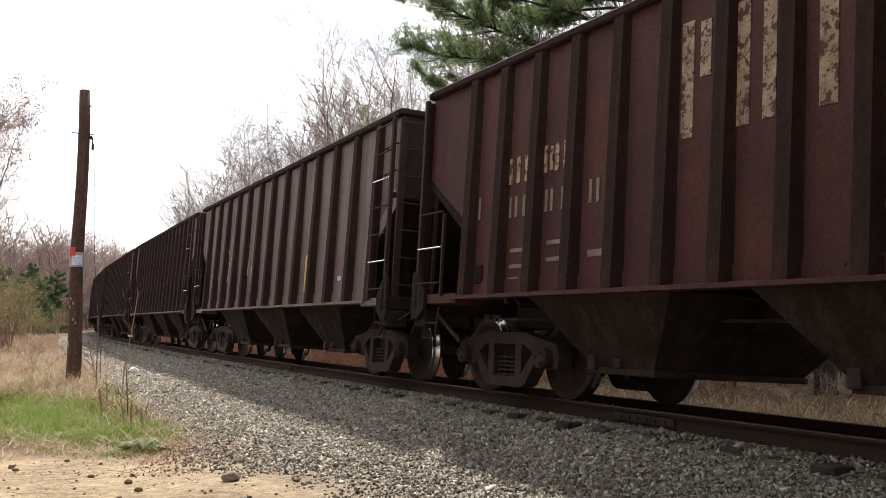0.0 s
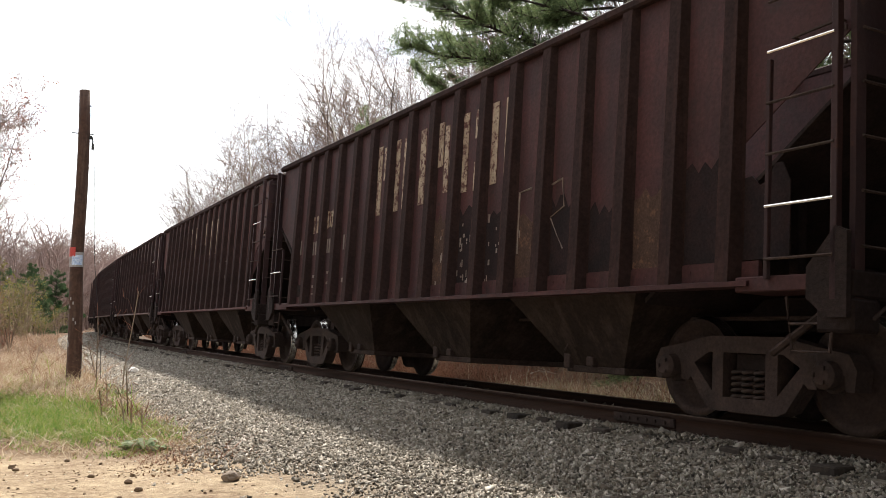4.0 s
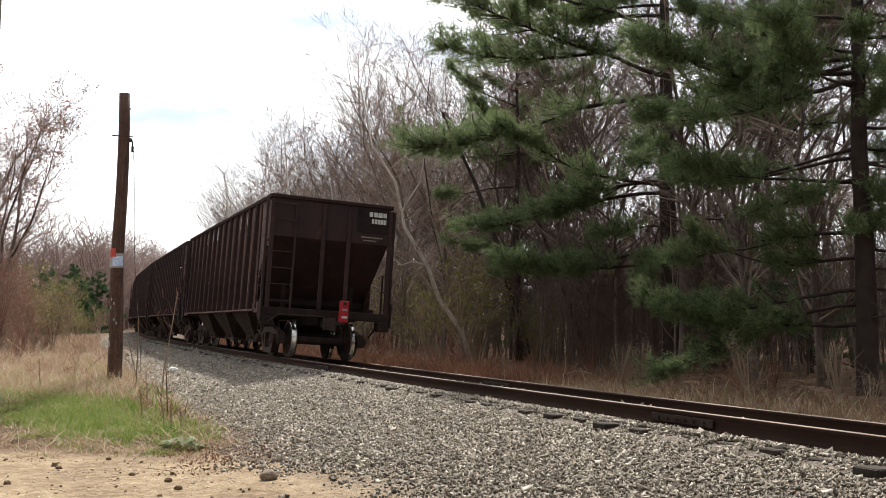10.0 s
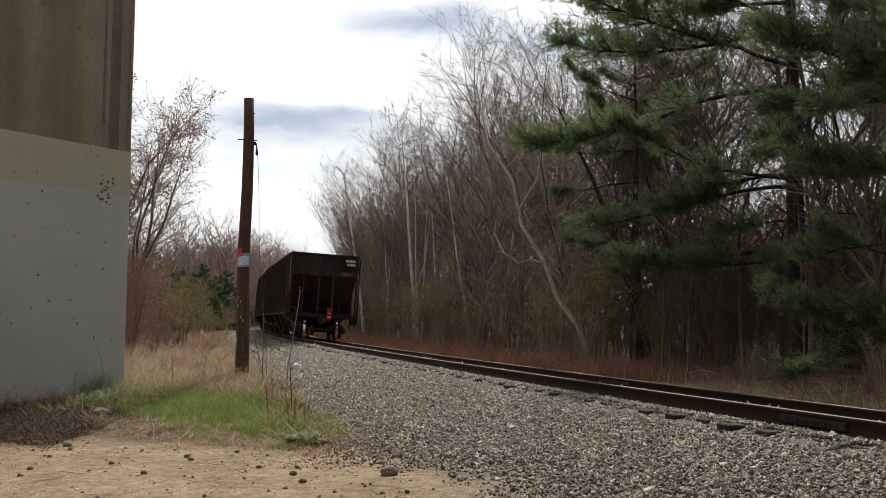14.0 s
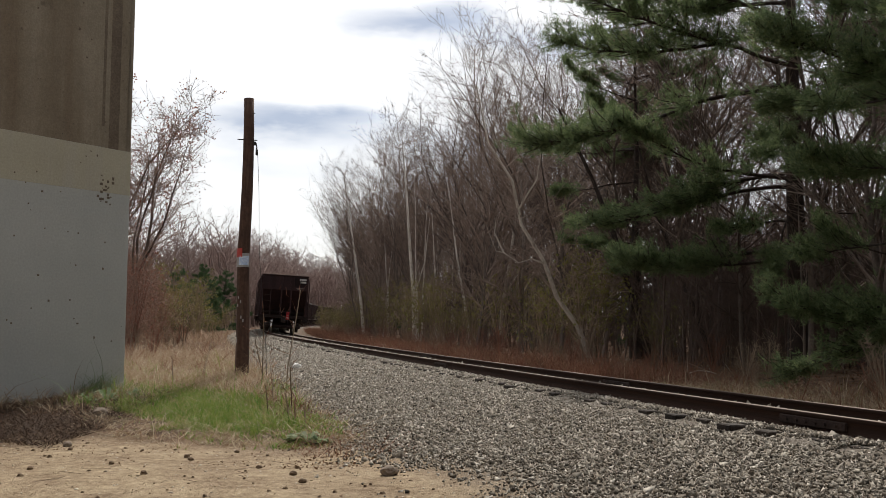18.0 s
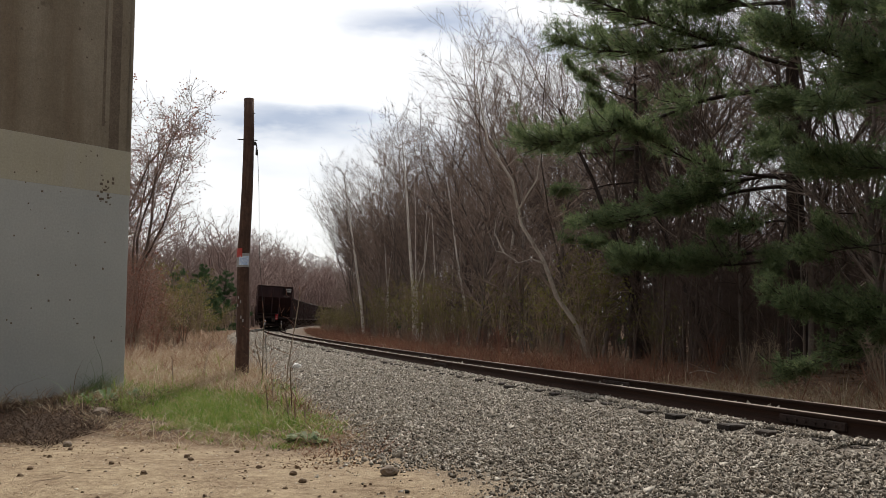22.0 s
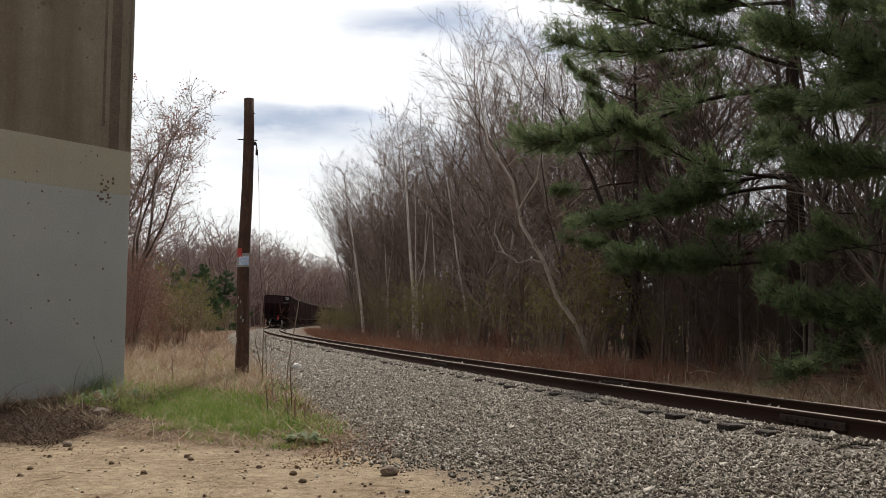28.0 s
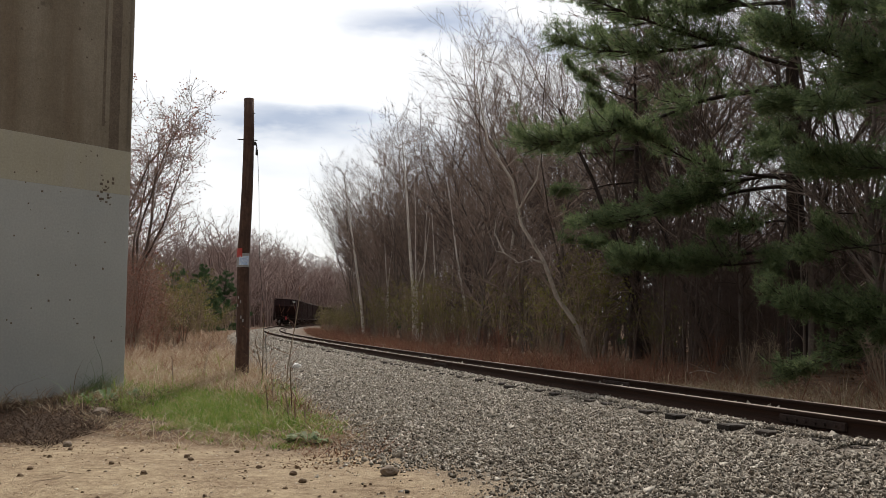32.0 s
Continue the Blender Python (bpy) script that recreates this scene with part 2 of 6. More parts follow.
BUDS = island_mat("yellow_green_buds", [(0.12, 0.11, 0.035), (0.22, 0.19, 0.06), (0.25, 0.25, 0.08)], 0.7, 0.2, 0.3)
RED_BUDS = island_mat("red_maple_buds", [(0.26, 0.10, 0.07), (0.34, 0.155, 0.11), (0.27, 0.15, 0.11)], 0.7, 0.2, 0.3)
STONES = island_mat("ballast_stone", [(0.048, 0.041, 0.033), (0.20, 0.178, 0.147), (0.285, 0.256, 0.212), (0.115, 0.093, 0.071), (0.25, 0.214, 0.170), (0.48, 0.44, 0.38), (0.165, 0.144, 0.120)], 0.85, 0.25)
PEBBLE = island_mat("sand_pebble", [(0.36, 0.27, 0.17), (0.46, 0.36, 0.24), (0.22, 0.14, 0.085), (0.72, 0.66, 0.56), (0.40, 0.31, 0.20)], 0.9, 0.2)
GRASS_GREEN = island_mat("fresh_grass", [(0.09, 0.18, 0.028), (0.15, 0.27, 0.045), (0.22, 0.32, 0.06), (0.30, 0.33, 0.09), (0.44, 0.36, 0.19)], 0.7, 0.15, 0.35)
GRASS_DRY = island_mat("dry_grass", [(0.48, 0.38, 0.25), (0.66, 0.57, 0.42), (0.26, 0.15, 0.09), (0.50, 0.42, 0.30), (0.30, 0.16, 0.09), (0.16, 0.20, 0.06)], 0.8, 0.15, 0.3)
VERGE_MIX = island_mat("verge_stems", [(0.26, 0.12, 0.075), (0.42, 0.31, 0.20), (0.20, 0.10, 0.06), (0.50, 0.40, 0.27), (0.30, 0.20, 0.13)], 0.9, 0.2, 0.2)
RUSSET = island_mat("russet_brush_stems", [(0.20, 0.085, 0.055), (0.30, 0.14, 0.09), (0.14, 0.075, 0.05), (0.34, 0.20, 0.12)], 0.9, 0.2, 0.15)
# brown leaf straw, with the wall's shadow put into its colour
STRAW_SHADOW = island_mat("wet_leaf_straw", [(0.055, 0.032, 0.020), (0.085, 0.050, 0.030), (0.035, 0.022, 0.016), (0.14, 0.085, 0.05)], 0.9, 0.2, 0.1)
STRAW_PALE = island_mat("bleached_straw", [(0.50, 0.41, 0.28), (0.70, 0.61, 0.47), (0.40, 0.29, 0.18), (0.28, 0.165, 0.095), (0.46, 0.36, 0.24)], 0.8, 0.15, 0.4)
LITTER = island_mat("leaf_litter", [(0.16, 0.09, 0.05), (0.23, 0.13, 0.075), (0.11, 0.062, 0.04), (0.28, 0.19, 0.12)], 0.9, 0.2, 0.15)
BRUSH_RED = mat("russet_bramble", (0.26, 0.12, 0.08), (0.17, 0.085, 0.06), 0.95, scale=0.9, bump=0, bump_scale=6, obj_var=0.3)
BRUSH_TAN = mat("tan_brush", (0.33, 0.25, 0.18), (0.22, 0.165, 0.12), 0.95, scale=0.9, bump=0, bump_scale=6, obj_var=0.3)
CLOD = mat("earth_clod", (0.13, 0.085, 0.055), (0.24, 0.17, 0.11), 0.95, scale=3, bump=0.4, bump_scale=60)
ROCK = mat("fieldstone", (0.31, 0.25, 0.195), (0.22, 0.175, 0.14), 0.9, scale=6, bump=0.5, bump_scale=25)
WHITE_ROCK = mat("white_quartz", (0.86, 0.85, 0.82), (0.76, 0.74, 0.71), 0.7, scale=6, bump=0.4)
WEED = island_mat("weed_leaf", [(0.13, 0.19, 0.10), (0.20, 0.26, 0.15), (0.29, 0.32, 0.21), (0.12, 0.20, 0.05)], 0.95, 0.2, 0.4)
DECAL_BLUE = mat("faded_blue_print", (0.36, 0.50, 0.78), (0.70, 0.76, 0.85), 0.6, scale=20, bump=0)
DECAL_RED = mat("faded_red_print", (0.55, 0.06, 0.05), (0.45, 0.07, 0.06), 0.6, scale=20, bump=0)


# ---------------------------------------------------------------- mesh helpers
class Mesh:
    """Gathers points and faces of one piece."""

    def __init__(self):
        self.v, self.f = [], []

    def add(self, vs, fs):
        n = len(self.v)
        self.v += [tuple(q) for q in vs]
        self.f += [tuple(i + n for i in q) for q in fs]
        return self

    def box(self, x0, x1, y0, y1, z0, z1, c=0.0):
        """A box; c cuts its long edges back, so that they catch light."""
        if c <= 0:
            return self.add([(x, y, z) for x in (x0, x1) for y in (y0, y1) for z in (z0, z1)],
                            [(0, 1, 3, 2), (4, 6, 7, 5), (0, 4, 5, 1), (2, 3, 7, 6), (0, 2, 6, 4), (1, 5, 7, 3)])
        bm = bmesh.new()
        bmesh.ops.create_cube(bm, size=1.0, matrix=Matrix.Translation(((x0 + x1) / 2, (y0 + y1) / 2, (z0 + z1) / 2)) @ Matrix.Diagonal((x1 - x0, y1 - y0, z1 - z0, 1)))
        bmesh.ops.bevel(bm, geom=bm.edges[:], offset=c, segments=1, affect="EDGES", clamp_overlap=True)
        bm.verts.index_update()
        self.add([v.co[:] for v in bm.verts], [[v.index for v in f.verts] for f in bm.faces])
        bm.free()
        return self

    def prism(self, pts, axis, a, b):
        """A flat outline drawn out along an axis from a to b."""
        n = len(pts)

        def at(p, t):
            return {"x": (t, p[0], p[1]), "y": (p[0], t, p[1]), "z": (p[0], p[1], t)}[axis]
        fs = [tuple(range(n)), tuple(range(2 * n - 1, n - 1, -1))] + [(i, i + n, (i + 1) % n + n, (i + 1) % n) for i in range(n)]
        return self.add([at(p, a) for p in pts] + [at(p, b) for p in pts], fs)

    def tube(self, pts, rad, sides=6, caps=True):
        pts = [Vector(p) for p in pts]
        rad = [rad] * len(pts) if isinstance(rad, (int, float)) else rad
        vs, fs = [], []
        for i, p in enumerate(pts):
            d = (pts[min(i + 1, len(pts) - 1)] - pts[max(i - 1, 0)]).normalized()
            u = d.cross(Vector((0, 0, 1)) if abs(d.z) < 0.9 else Vector((1, 0, 0))).normalized()
            w = d.cross(u)
            vs += [p + (u * math.cos(k * math.tau / sides) + w * math.sin(k * math.tau / sides)) * rad[i] for k in range(sides)]
        for i in range(len(pts) - 1):
            for k in range(sides):
                a, b = i * sides + k, i * sides + (k + 1) % sides
                fs.append((a, b, b + sides, a + sides))
        if caps:
            fs += [tuple(range(sides - 1, -1, -1)), tuple(range((len(pts) - 1) * sides, len(pts) * sides))]
        return self.add(vs, fs)

    def lathe(self, prof, sides=24, axis="y"):
        """Turns (radius, along) about an axis."""
        n = len(prof)
        vs, fs = [], []
        for k in range(sides):
            c, s = math.cos(k * math.tau / sides), math.sin(k * math.tau / sides)
            vs += [{"y": (r * c, t, r * s), "z": (r * c, r * s, t), "x": (t, r * c, r * s)}[axis] for r, t in prof]
        for k in range(sides):
            for i in range(n - 1):
                a, b = k * n + i, ((k + 1) % sides) * n + i
                fs.append((a, a + 1, b + 1, b))
        return self.add(vs, fs)

    def data(self, name, materials, smooth=False):
        me = bpy.data.meshes.new(name)
        me.from_pydata(self.v, [], self.f)
        for m in materials if isinstance(materials, (list, tuple)) else [materials]:
            me.materials.append(m)
        me.update()
        bm = bmesh.new()
        bm.from_mesh(me)
        bmesh.ops.recalc_face_normals(bm, faces=bm.faces[:])
        bm.to_mesh(me)
        bm.free()
        if smooth:
            me.polygons.foreach_set("use_smooth", [True] * len(me.polygons))
        return me


def part(name, bm, material, parent=None, label="", smooth=False, at=None):
    """Links a mesh as one object under a thing or a part."""
    ob = new(name, bm.data(name, material, smooth) if isinstance(bm, Mesh) else bm)
    ob.parent = parent
    if at is not None:
        ob.matrix_basis = at
    return tagged(ob, label)


def thing(name, label, category, group="", kind="", m=None):
    ob = new(name)
    ob.empty_display_size = 0.2
    if m is not None:
        ob.matrix_basis = m
    return tagged(ob, label, category, group, kind)


def bulk(name, verts, tris, material):
    """A mesh from arrays, for what comes in thousands. Triangles, or quads."""
    me = bpy.data.meshes.new(name)
    verts, tris = np.asarray(verts, np.float32), np.asarray(tris, np.int32)
    k = tris.shape[1]
    me.vertices.add(len(verts))
    me.vertices.foreach_set("co", verts.ravel())
    me.loops.add(tris.size)
    me.loops.foreach_set("vertex_index", tris.ravel())
    me.polygons.add(len(tris))
    me.polygons.foreach_set("loop_start", np.arange(0, tris.size, k, dtype=np.int32))
    me.update(calc_edges=True)
    me.materials.append(material)
    return me


# ---------------------------------------------------------------- the track's line
GAUGE_HALF, CANT = 0.7525, 0.0564
CURVE_S = (-80, -30, 0, 20, 40, 60, 80, 100, 120, 135, 150, 165, 420)
CURVE_K = (-0.0043, -0.0043, -0.0031, -0.0008, -0.0013, -0.0024, -0.001, -0.0019, -0.0021, -0.001, 0.0, -0.001, -0.001)
TS = np.arange(-80, 400.01, 0.25)
_k = np.interp(TS, CURVE_S, CURVE_K)
TH = np.concatenate([[0], np.cumsum((_k[1:] + _k[:-1]) / 2 * 0.25)])
_i0 = int(np.argmin(abs(TS)))
TH = TH - TH[_i0] + radians(107.945)
TX = np.concatenate([[0], np.cumsum(np.cos((TH[1:] + TH[:-1]) / 2) * 0.25)])
TY = np.concatenate([[0], np.cumsum(np.sin((TH[1:] + TH[:-1]) / 2) * 0.25)])
TX, TY = TX - TX[_i0] + 3.588, TY - TY[_i0] + 11.459


def on_track(s, off=0.0, z=0.0, canted=True):
    """World place at s along the line, off to its left, z above the rail heads."""
    x, y, t = np.interp(s, TS, TX), np.interp(s, TS, TY), np.interp(s, TS, TH)
    if canted:
        off, z = off * math.cos(CANT) - z * math.sin(CANT), off * math.sin(CANT) + z * math.cos(CANT)
    return np.stack([x - off * np.sin(t), y + off * np.cos(t), z + 0 * x], -1)


def to_track(x, y):
    """s and offset of places on the ground."""
    x, y = np.atleast_1d(x).astype(float), np.atleast_1d(y).astype(float)
    si, of = np.empty(len(x)), np.empty(len(x))
    tx, ty, th, ts = TX[::4], TY[::4], TH[::4], TS[::4]
    for a in range(0, len(x), 4000):
        d = (x[a:a + 4000, None] - tx) ** 2 + (y[a:a + 4000, None] - ty) ** 2
        i = d.argmin(1)
        dx, dy = x[a:a + 4000] - tx[i], y[a:a + 4000] - ty[i]
        of[a:a + 4000] = -dx * np.sin(th[i]) + dy * np.cos(th[i])
        si[a:a + 4000] = ts[i] + dx * np.cos(th[i]) + dy * np.sin(th[i])
    return si, of


def wob(x, y, sc=1.0, seed=0.0):
    """Soft unevenness in about -1 to 1."""
    x, y = x * sc + seed, y * sc - seed * 1.7
    return (np.sin(x * 1.3 + 1.7 * np.sin(y * 0.7)) + np.sin(y * 1.9 + 1.3 * np.sin(x * 1.1 + 2)) + 0.6 * np.sin(x * 3.7 + y * 2.9) + 0.4 * np.sin(x * 7.1 - y * 6.3)) / 3


BED_OFF = (-60, -14, -8, -4.2, -2.6, -1.6, -1.3, -0.85, -0.66, -0.4, 0.4, 0.66, 0.85, 1.12, 1.32, 1.7, 2.4, 4.4, 6, 9, 60)
BED_Z = (-0.5, -0.35, -0.45, -0.62, -0.42, -0.32, -0.30, -0.225, -0.195, -0.16, -0.125, -0.135, -0.135, -0.115, -0.175, -0.20, -0.27, -0.47, -0.52, -0.55, -0.45)


def ground_z(x, y):
    s, o = to_track(x, y)
    z = np.interp(o, BED_OFF, BED_Z)
    rough = np.clip((np.abs(o) - 2) / 4, 0, 1)
    z = z + wob(x, y, 0.9) * 0.03 * rough + wob(x, y, 0.17, 3) * 0.10 * np.clip((np.abs(o) - 6) / 10, 0, 1)
    # the verge rises a little by the pole and the wall's end
    z = z + 0.17 * np.exp(-(((x + 5.0) / 2.2) ** 2 + ((y - 19.0) / 3.0) ** 2))
    # low bank behind the verge, and the wood's floor climbing slowly
    return z + 0.9 * np.clip((o - 9) / 25, 0, 1) * np.clip((y - 24) / 30, 0, 1) + 3.0 * np.clip((-o - 16) / 40, 0, 1) * np.clip((y + 20) / 30, 0, 1)


def gz(x, y):
    return float(ground_z(np.array([x]), np.array([y]))[0])


# ---------------------------------------------------------------- ground
def lawn(x, y):
    """Above 0 inside the green patch of the verge, which lies aslant between the wall's end and the gravel."""
    a, b = (x + 3.55) * 0.52 + (y - 14.6) * -0.855, (x + 3.55) * 0.855 + (y - 14.6) * 0.52
    return 1 - np.hypot(a / 4.2, b / 1.45) + 0.35 * wob(x, y, 1.3, 5)


def build_ground():
    xs = np.unique(np.concatenate([np.arange(-9, 9, 0.3), np.arange(-45, 45, 1.5), np.arange(-140, 140, 10), np.linspace(-900, 900, 25)]).round(3))
    ys = np.unique(np.concatenate([np.arange(4, 30, 0.3), np.arange(-30, 120, 1.5), np.arange(-100, 260, 8), np.linspace(-900, 1600, 30)]).round(3))
    X, Y = np.meshgrid(xs, ys)
    x, y = X.ravel(), Y.ravel()
    z = ground_z(x, y)
    n, m = len(xs), len(ys)
    i = np.arange(n * (m - 1)).reshape(m - 1, n)[:, :-1].ravel()
    me = bulk("ground", np.stack([x, y, z], 1), np.stack([i, i + 1, i + n + 1, i + n], 1), soil_material())
    me.polygons.foreach_set("use_smooth", np.ones(len(me.polygons), bool))
    # which soil lies where: red = bare sand, green = turf
    s, o = to_track(x, y)
    sand = np.clip((12.0 + 1.2 * wob(x, y, 0.8) - y) / 1.6, 0, 1) * np.clip((o - 3.6) / 1.0, 0, 1)
    turf = np.clip(lawn(x, y) * 2, 0, 1) * (1 - sand)
    grit = np.clip((5.2 - 2.0 * np.clip((s - 14) / 20, 0, 1) + 0.6 * wob(x, y, 0.7, 2) - np.abs(o)) / 0.8, 0, 1) * (o > 0) + np.clip((2.8 - np.abs(o)) / 0.5, 0, 1) * (o <= 0)
    att = me.color_attributes.new("soil", "FLOAT_COLOR", "POINT")
    att.data.foreach_set("color", np.stack([sand, turf, grit, np.ones_like(x)], 1).astype(np.float32).ravel())
    ob = new("ground", me)
    tagged(ob, "sandy soil, turf and brown leaf litter beside a railway", "ground", kind="structure")


def soil_material():
    m = bpy.data.materials.new("soil")
    m.use_nodes = True
    N, L = m.node_tree.nodes, m.node_tree.links
    b = N["Principled BSDF"]
    b.inputs["Roughness"].default_value, b.inputs["Specular IOR Level"].default_value = 0.95, 0.15
    co = N.new("ShaderNodeTexCoord").outputs["Object"]

    def nz(sc, detail=6.0):
        n = N.new("ShaderNodeTexNoise")
        n.inputs["Scale"].default_value, n.inputs["Detail"].default_value, n.inputs["Roughness"].default_value = sc, detail, 0.65
        L.new(co, n.inputs["Vector"])
        return n.outputs["Fac"]

    def two(sc, a, z, lo=0.35, hi=0.65):
        r = N.new("ShaderNodeValToRGB")
        r.color_ramp.elements[0].position, r.color_ramp.elements[1].position = lo, hi
        r.color_ramp.elements[0].color, r.color_ramp.elements[1].color = (*a, 1), (*z, 1)
        L.new(nz(sc), r.inputs[0])
        return r.outputs[0]

    def mixc(fac, a, z, kind="MIX"):
        x = N.new("ShaderNodeMix")
        x.data_type, x.blend_type = "RGBA", kind
        if isinstance(fac, float):
            x.inputs[0].default_value = fac
        else:
            L.new(fac, x.inputs[0])
        L.new(a, x.inputs[6])
        L.new(z, x.inputs[7])
        return x.outputs[2]

    at = N.new("ShaderNodeAttribute")
    at.attribute_name = "soil"
    sp = N.new("ShaderNodeSeparateColor")
    L.new(at.outputs["Color"], sp.inputs[0])
    litter = two(2.5, (0.085, 0.050, 0.032), (0.18, 0.112, 0.070))
    turf = two(5, (0.10, 0.085, 0.04), (0.20, 0.16, 0.085))
    sand = mixc(0.55, two(1.3, (0.22, 0.150, 0.092), (0.47, 0.365, 0.238), 0.38, 0.6), two(9, (0.21, 0.145, 0.092), (0.53, 0.42, 0.285), 0.36, 0.62))
    grit = two(16, (0.13, 0.108, 0.088), (0.25, 0.217, 0.182))
    c = mixc(sp.outputs[1], litter, turf)
    c = mixc(sp.outputs[2], c, grit)
    c = mixc(sp.outputs[0], c, sand)
    c = mixc(1.0, c, two(45, (0.72, 0.72, 0.72), (1.15, 1.15, 1.15)), "MULTIPLY")
    L.new(c, b.inputs["Base Color"])
    bp = N.new("ShaderNodeBump")
    bp.inputs["Strength"].default_value, bp.inputs["Distance"].default_value = 0.9, 0.04
    L.new(nz(22, 8), bp.inputs["Height"])
    L.new(bp.outputs[0], b.inputs["Normal"])
    return m


build_ground()


# ---------------------------------------------------------------- rails
def build_rail(off, label):
    """One rail: foot, web and head drawn along the line."""
    prof = [(-0.07, -0.18), (-0.07, -0.165), (-0.012, -0.145), (-0.010, -0.05), (-0.037, -0.038), (-0.037, -0.008), (-0.030, 0.0),
            (0.030, 0.0), (0.037, -0.008), (0.037, -0.038), (0.010, -0.05), (0.012, -0.145), (0.07, -0.165), (0.07, -0.18)]
    ss = np.concatenate([np.arange(-40, 60, 0.5), np.arange(60, 330, 1.5)])
    n = len(prof)
    v = np.concatenate([[on_track(s, off + a, z) for a, z in prof] for s in ss])
    f, mi = [], []
    for i in range(len(ss) - 1):
        for k in range(n):
            a, b_ = i * n + k, i * n + (k + 1) % n
            f.append((a, b_, b_ + n, a + n))
            mi.append(1 if k in (5, 6, 7) else 0)
    me = bulk("rail", v, f, RAIL_SIDE)
    me.materials.append(RAIL_TOP)
    me.polygons.foreach_set("material_index", mi)
    ob = tagged(new("rail", me), label, "rail", "rails of the track", "structure")
    # joint bars bolted to the web every 11.9 m
    for s in np.arange(-31.2, 130, 11.9):
        s = s + (5.2 if off > 0 else 0)
        th = float(np.interp(s, TS, TH))
        bar = Mesh().box(-0.46, 0.46, -0.045, -0.014, -0.135, -0.052, 0.006).box(-0.46, 0.46, 0.014, 0.045, -0.135, -0.052, 0.006)
        for bx in (-0.34, -0.2, -0.07, 0.07, 0.2, 0.34):
            bar.lathe([(0.0, 0.0), (0.018, 0.0), (0.018, 0.02), (0.0, 0.02)], 6)
            k = len(bar.v) - 24
            bar.v[k:] = [(p[0] + bx, p[1] + 0.044, p[2] - 0.093) for p in bar.v[k:]]
        q = on_track(s, off)
        part("joint_bar", bar, IRON, ob, at=Matrix.Translation(q) @ pose(0, 0, 0, 0, 0, math.degrees(th)) @ pose(0, 0, 0, math.degrees(CANT)))
    return ob


build_rail(GAUGE_HALF, "rusty steel rail with a worn bright head, on timber ties")
build_rail(-GAUGE_HALF, "rusty steel rail with a worn bright head, on timber ties")


# ---------------------------------------------------------------- ties
TIE_S = np.array([-30 + i * 0.535 + random.Random(i).uniform(-0.04, 0.04) for i in range(440)])


def build_ties():
    rnd = random.Random(4)
    bed = thing("track_ties", "dark creosoted timber ties half buried in crushed stone", "railway ties", kind="structure")
    shapes = [Mesh().box(-0.115, 0.115, -1.3 - rnd.uniform(0, 0.06), 1.3 + rnd.uniform(-0.1, 0.08), -0.18, 0.0, 0.012).data("tie", TIE_WOOD) for _ in range(6)]
    plate = Mesh().box(-0.09, 0.09, -0.17, 0.17, 0.0, 0.016, 0.003)
    for k in range(4):
        plate.box(-0.07 + 0.1 * (k % 2), -0.05 + 0.1 * (k % 2), -0.10 if k < 2 else 0.085, -0.085 if k < 2 else 0.10, 0.016, 0.045)
    plate = plate.data("tie_plate", IRON)
    far = Mesh()
    for i in range(440):
        s = float(TIE_S[i])
        th = math.degrees(float(np.interp(s, TS, TH))) + rnd.uniform(-1.5, 1.5)
        m = Matrix.Translation(on_track(s, rnd.uniform(-0.05, 0.05), -0.184 + rnd.uniform(-0.014, 0.004))) @ pose(0, 0, 0, 0, 0, th) @ pose(0, 0, 0, math.degrees(CANT))
        if s < 100:
            tie = part("tie", shapes[rnd.randrange(6)], TIE_WOOD, bed, at=m)
            if s < 34:
                for off in (GAUGE_HALF, -GAUGE_HALF):
                    part("tie_plate", plate, IRON, tie, at=Matrix.Translation((0, off, 0)))
        else:
            k = len(far.v)
            far.box(-0.115, 0.115, -1.3, 1.3, -0.18, 0.0)
            far.v[k:] = [tuple(m @ Vector(p)) for p in far.v[k:]]
    tagged(part("far_ties", far, TIE_WOOD, bed), kind="stuff")


build_ties()


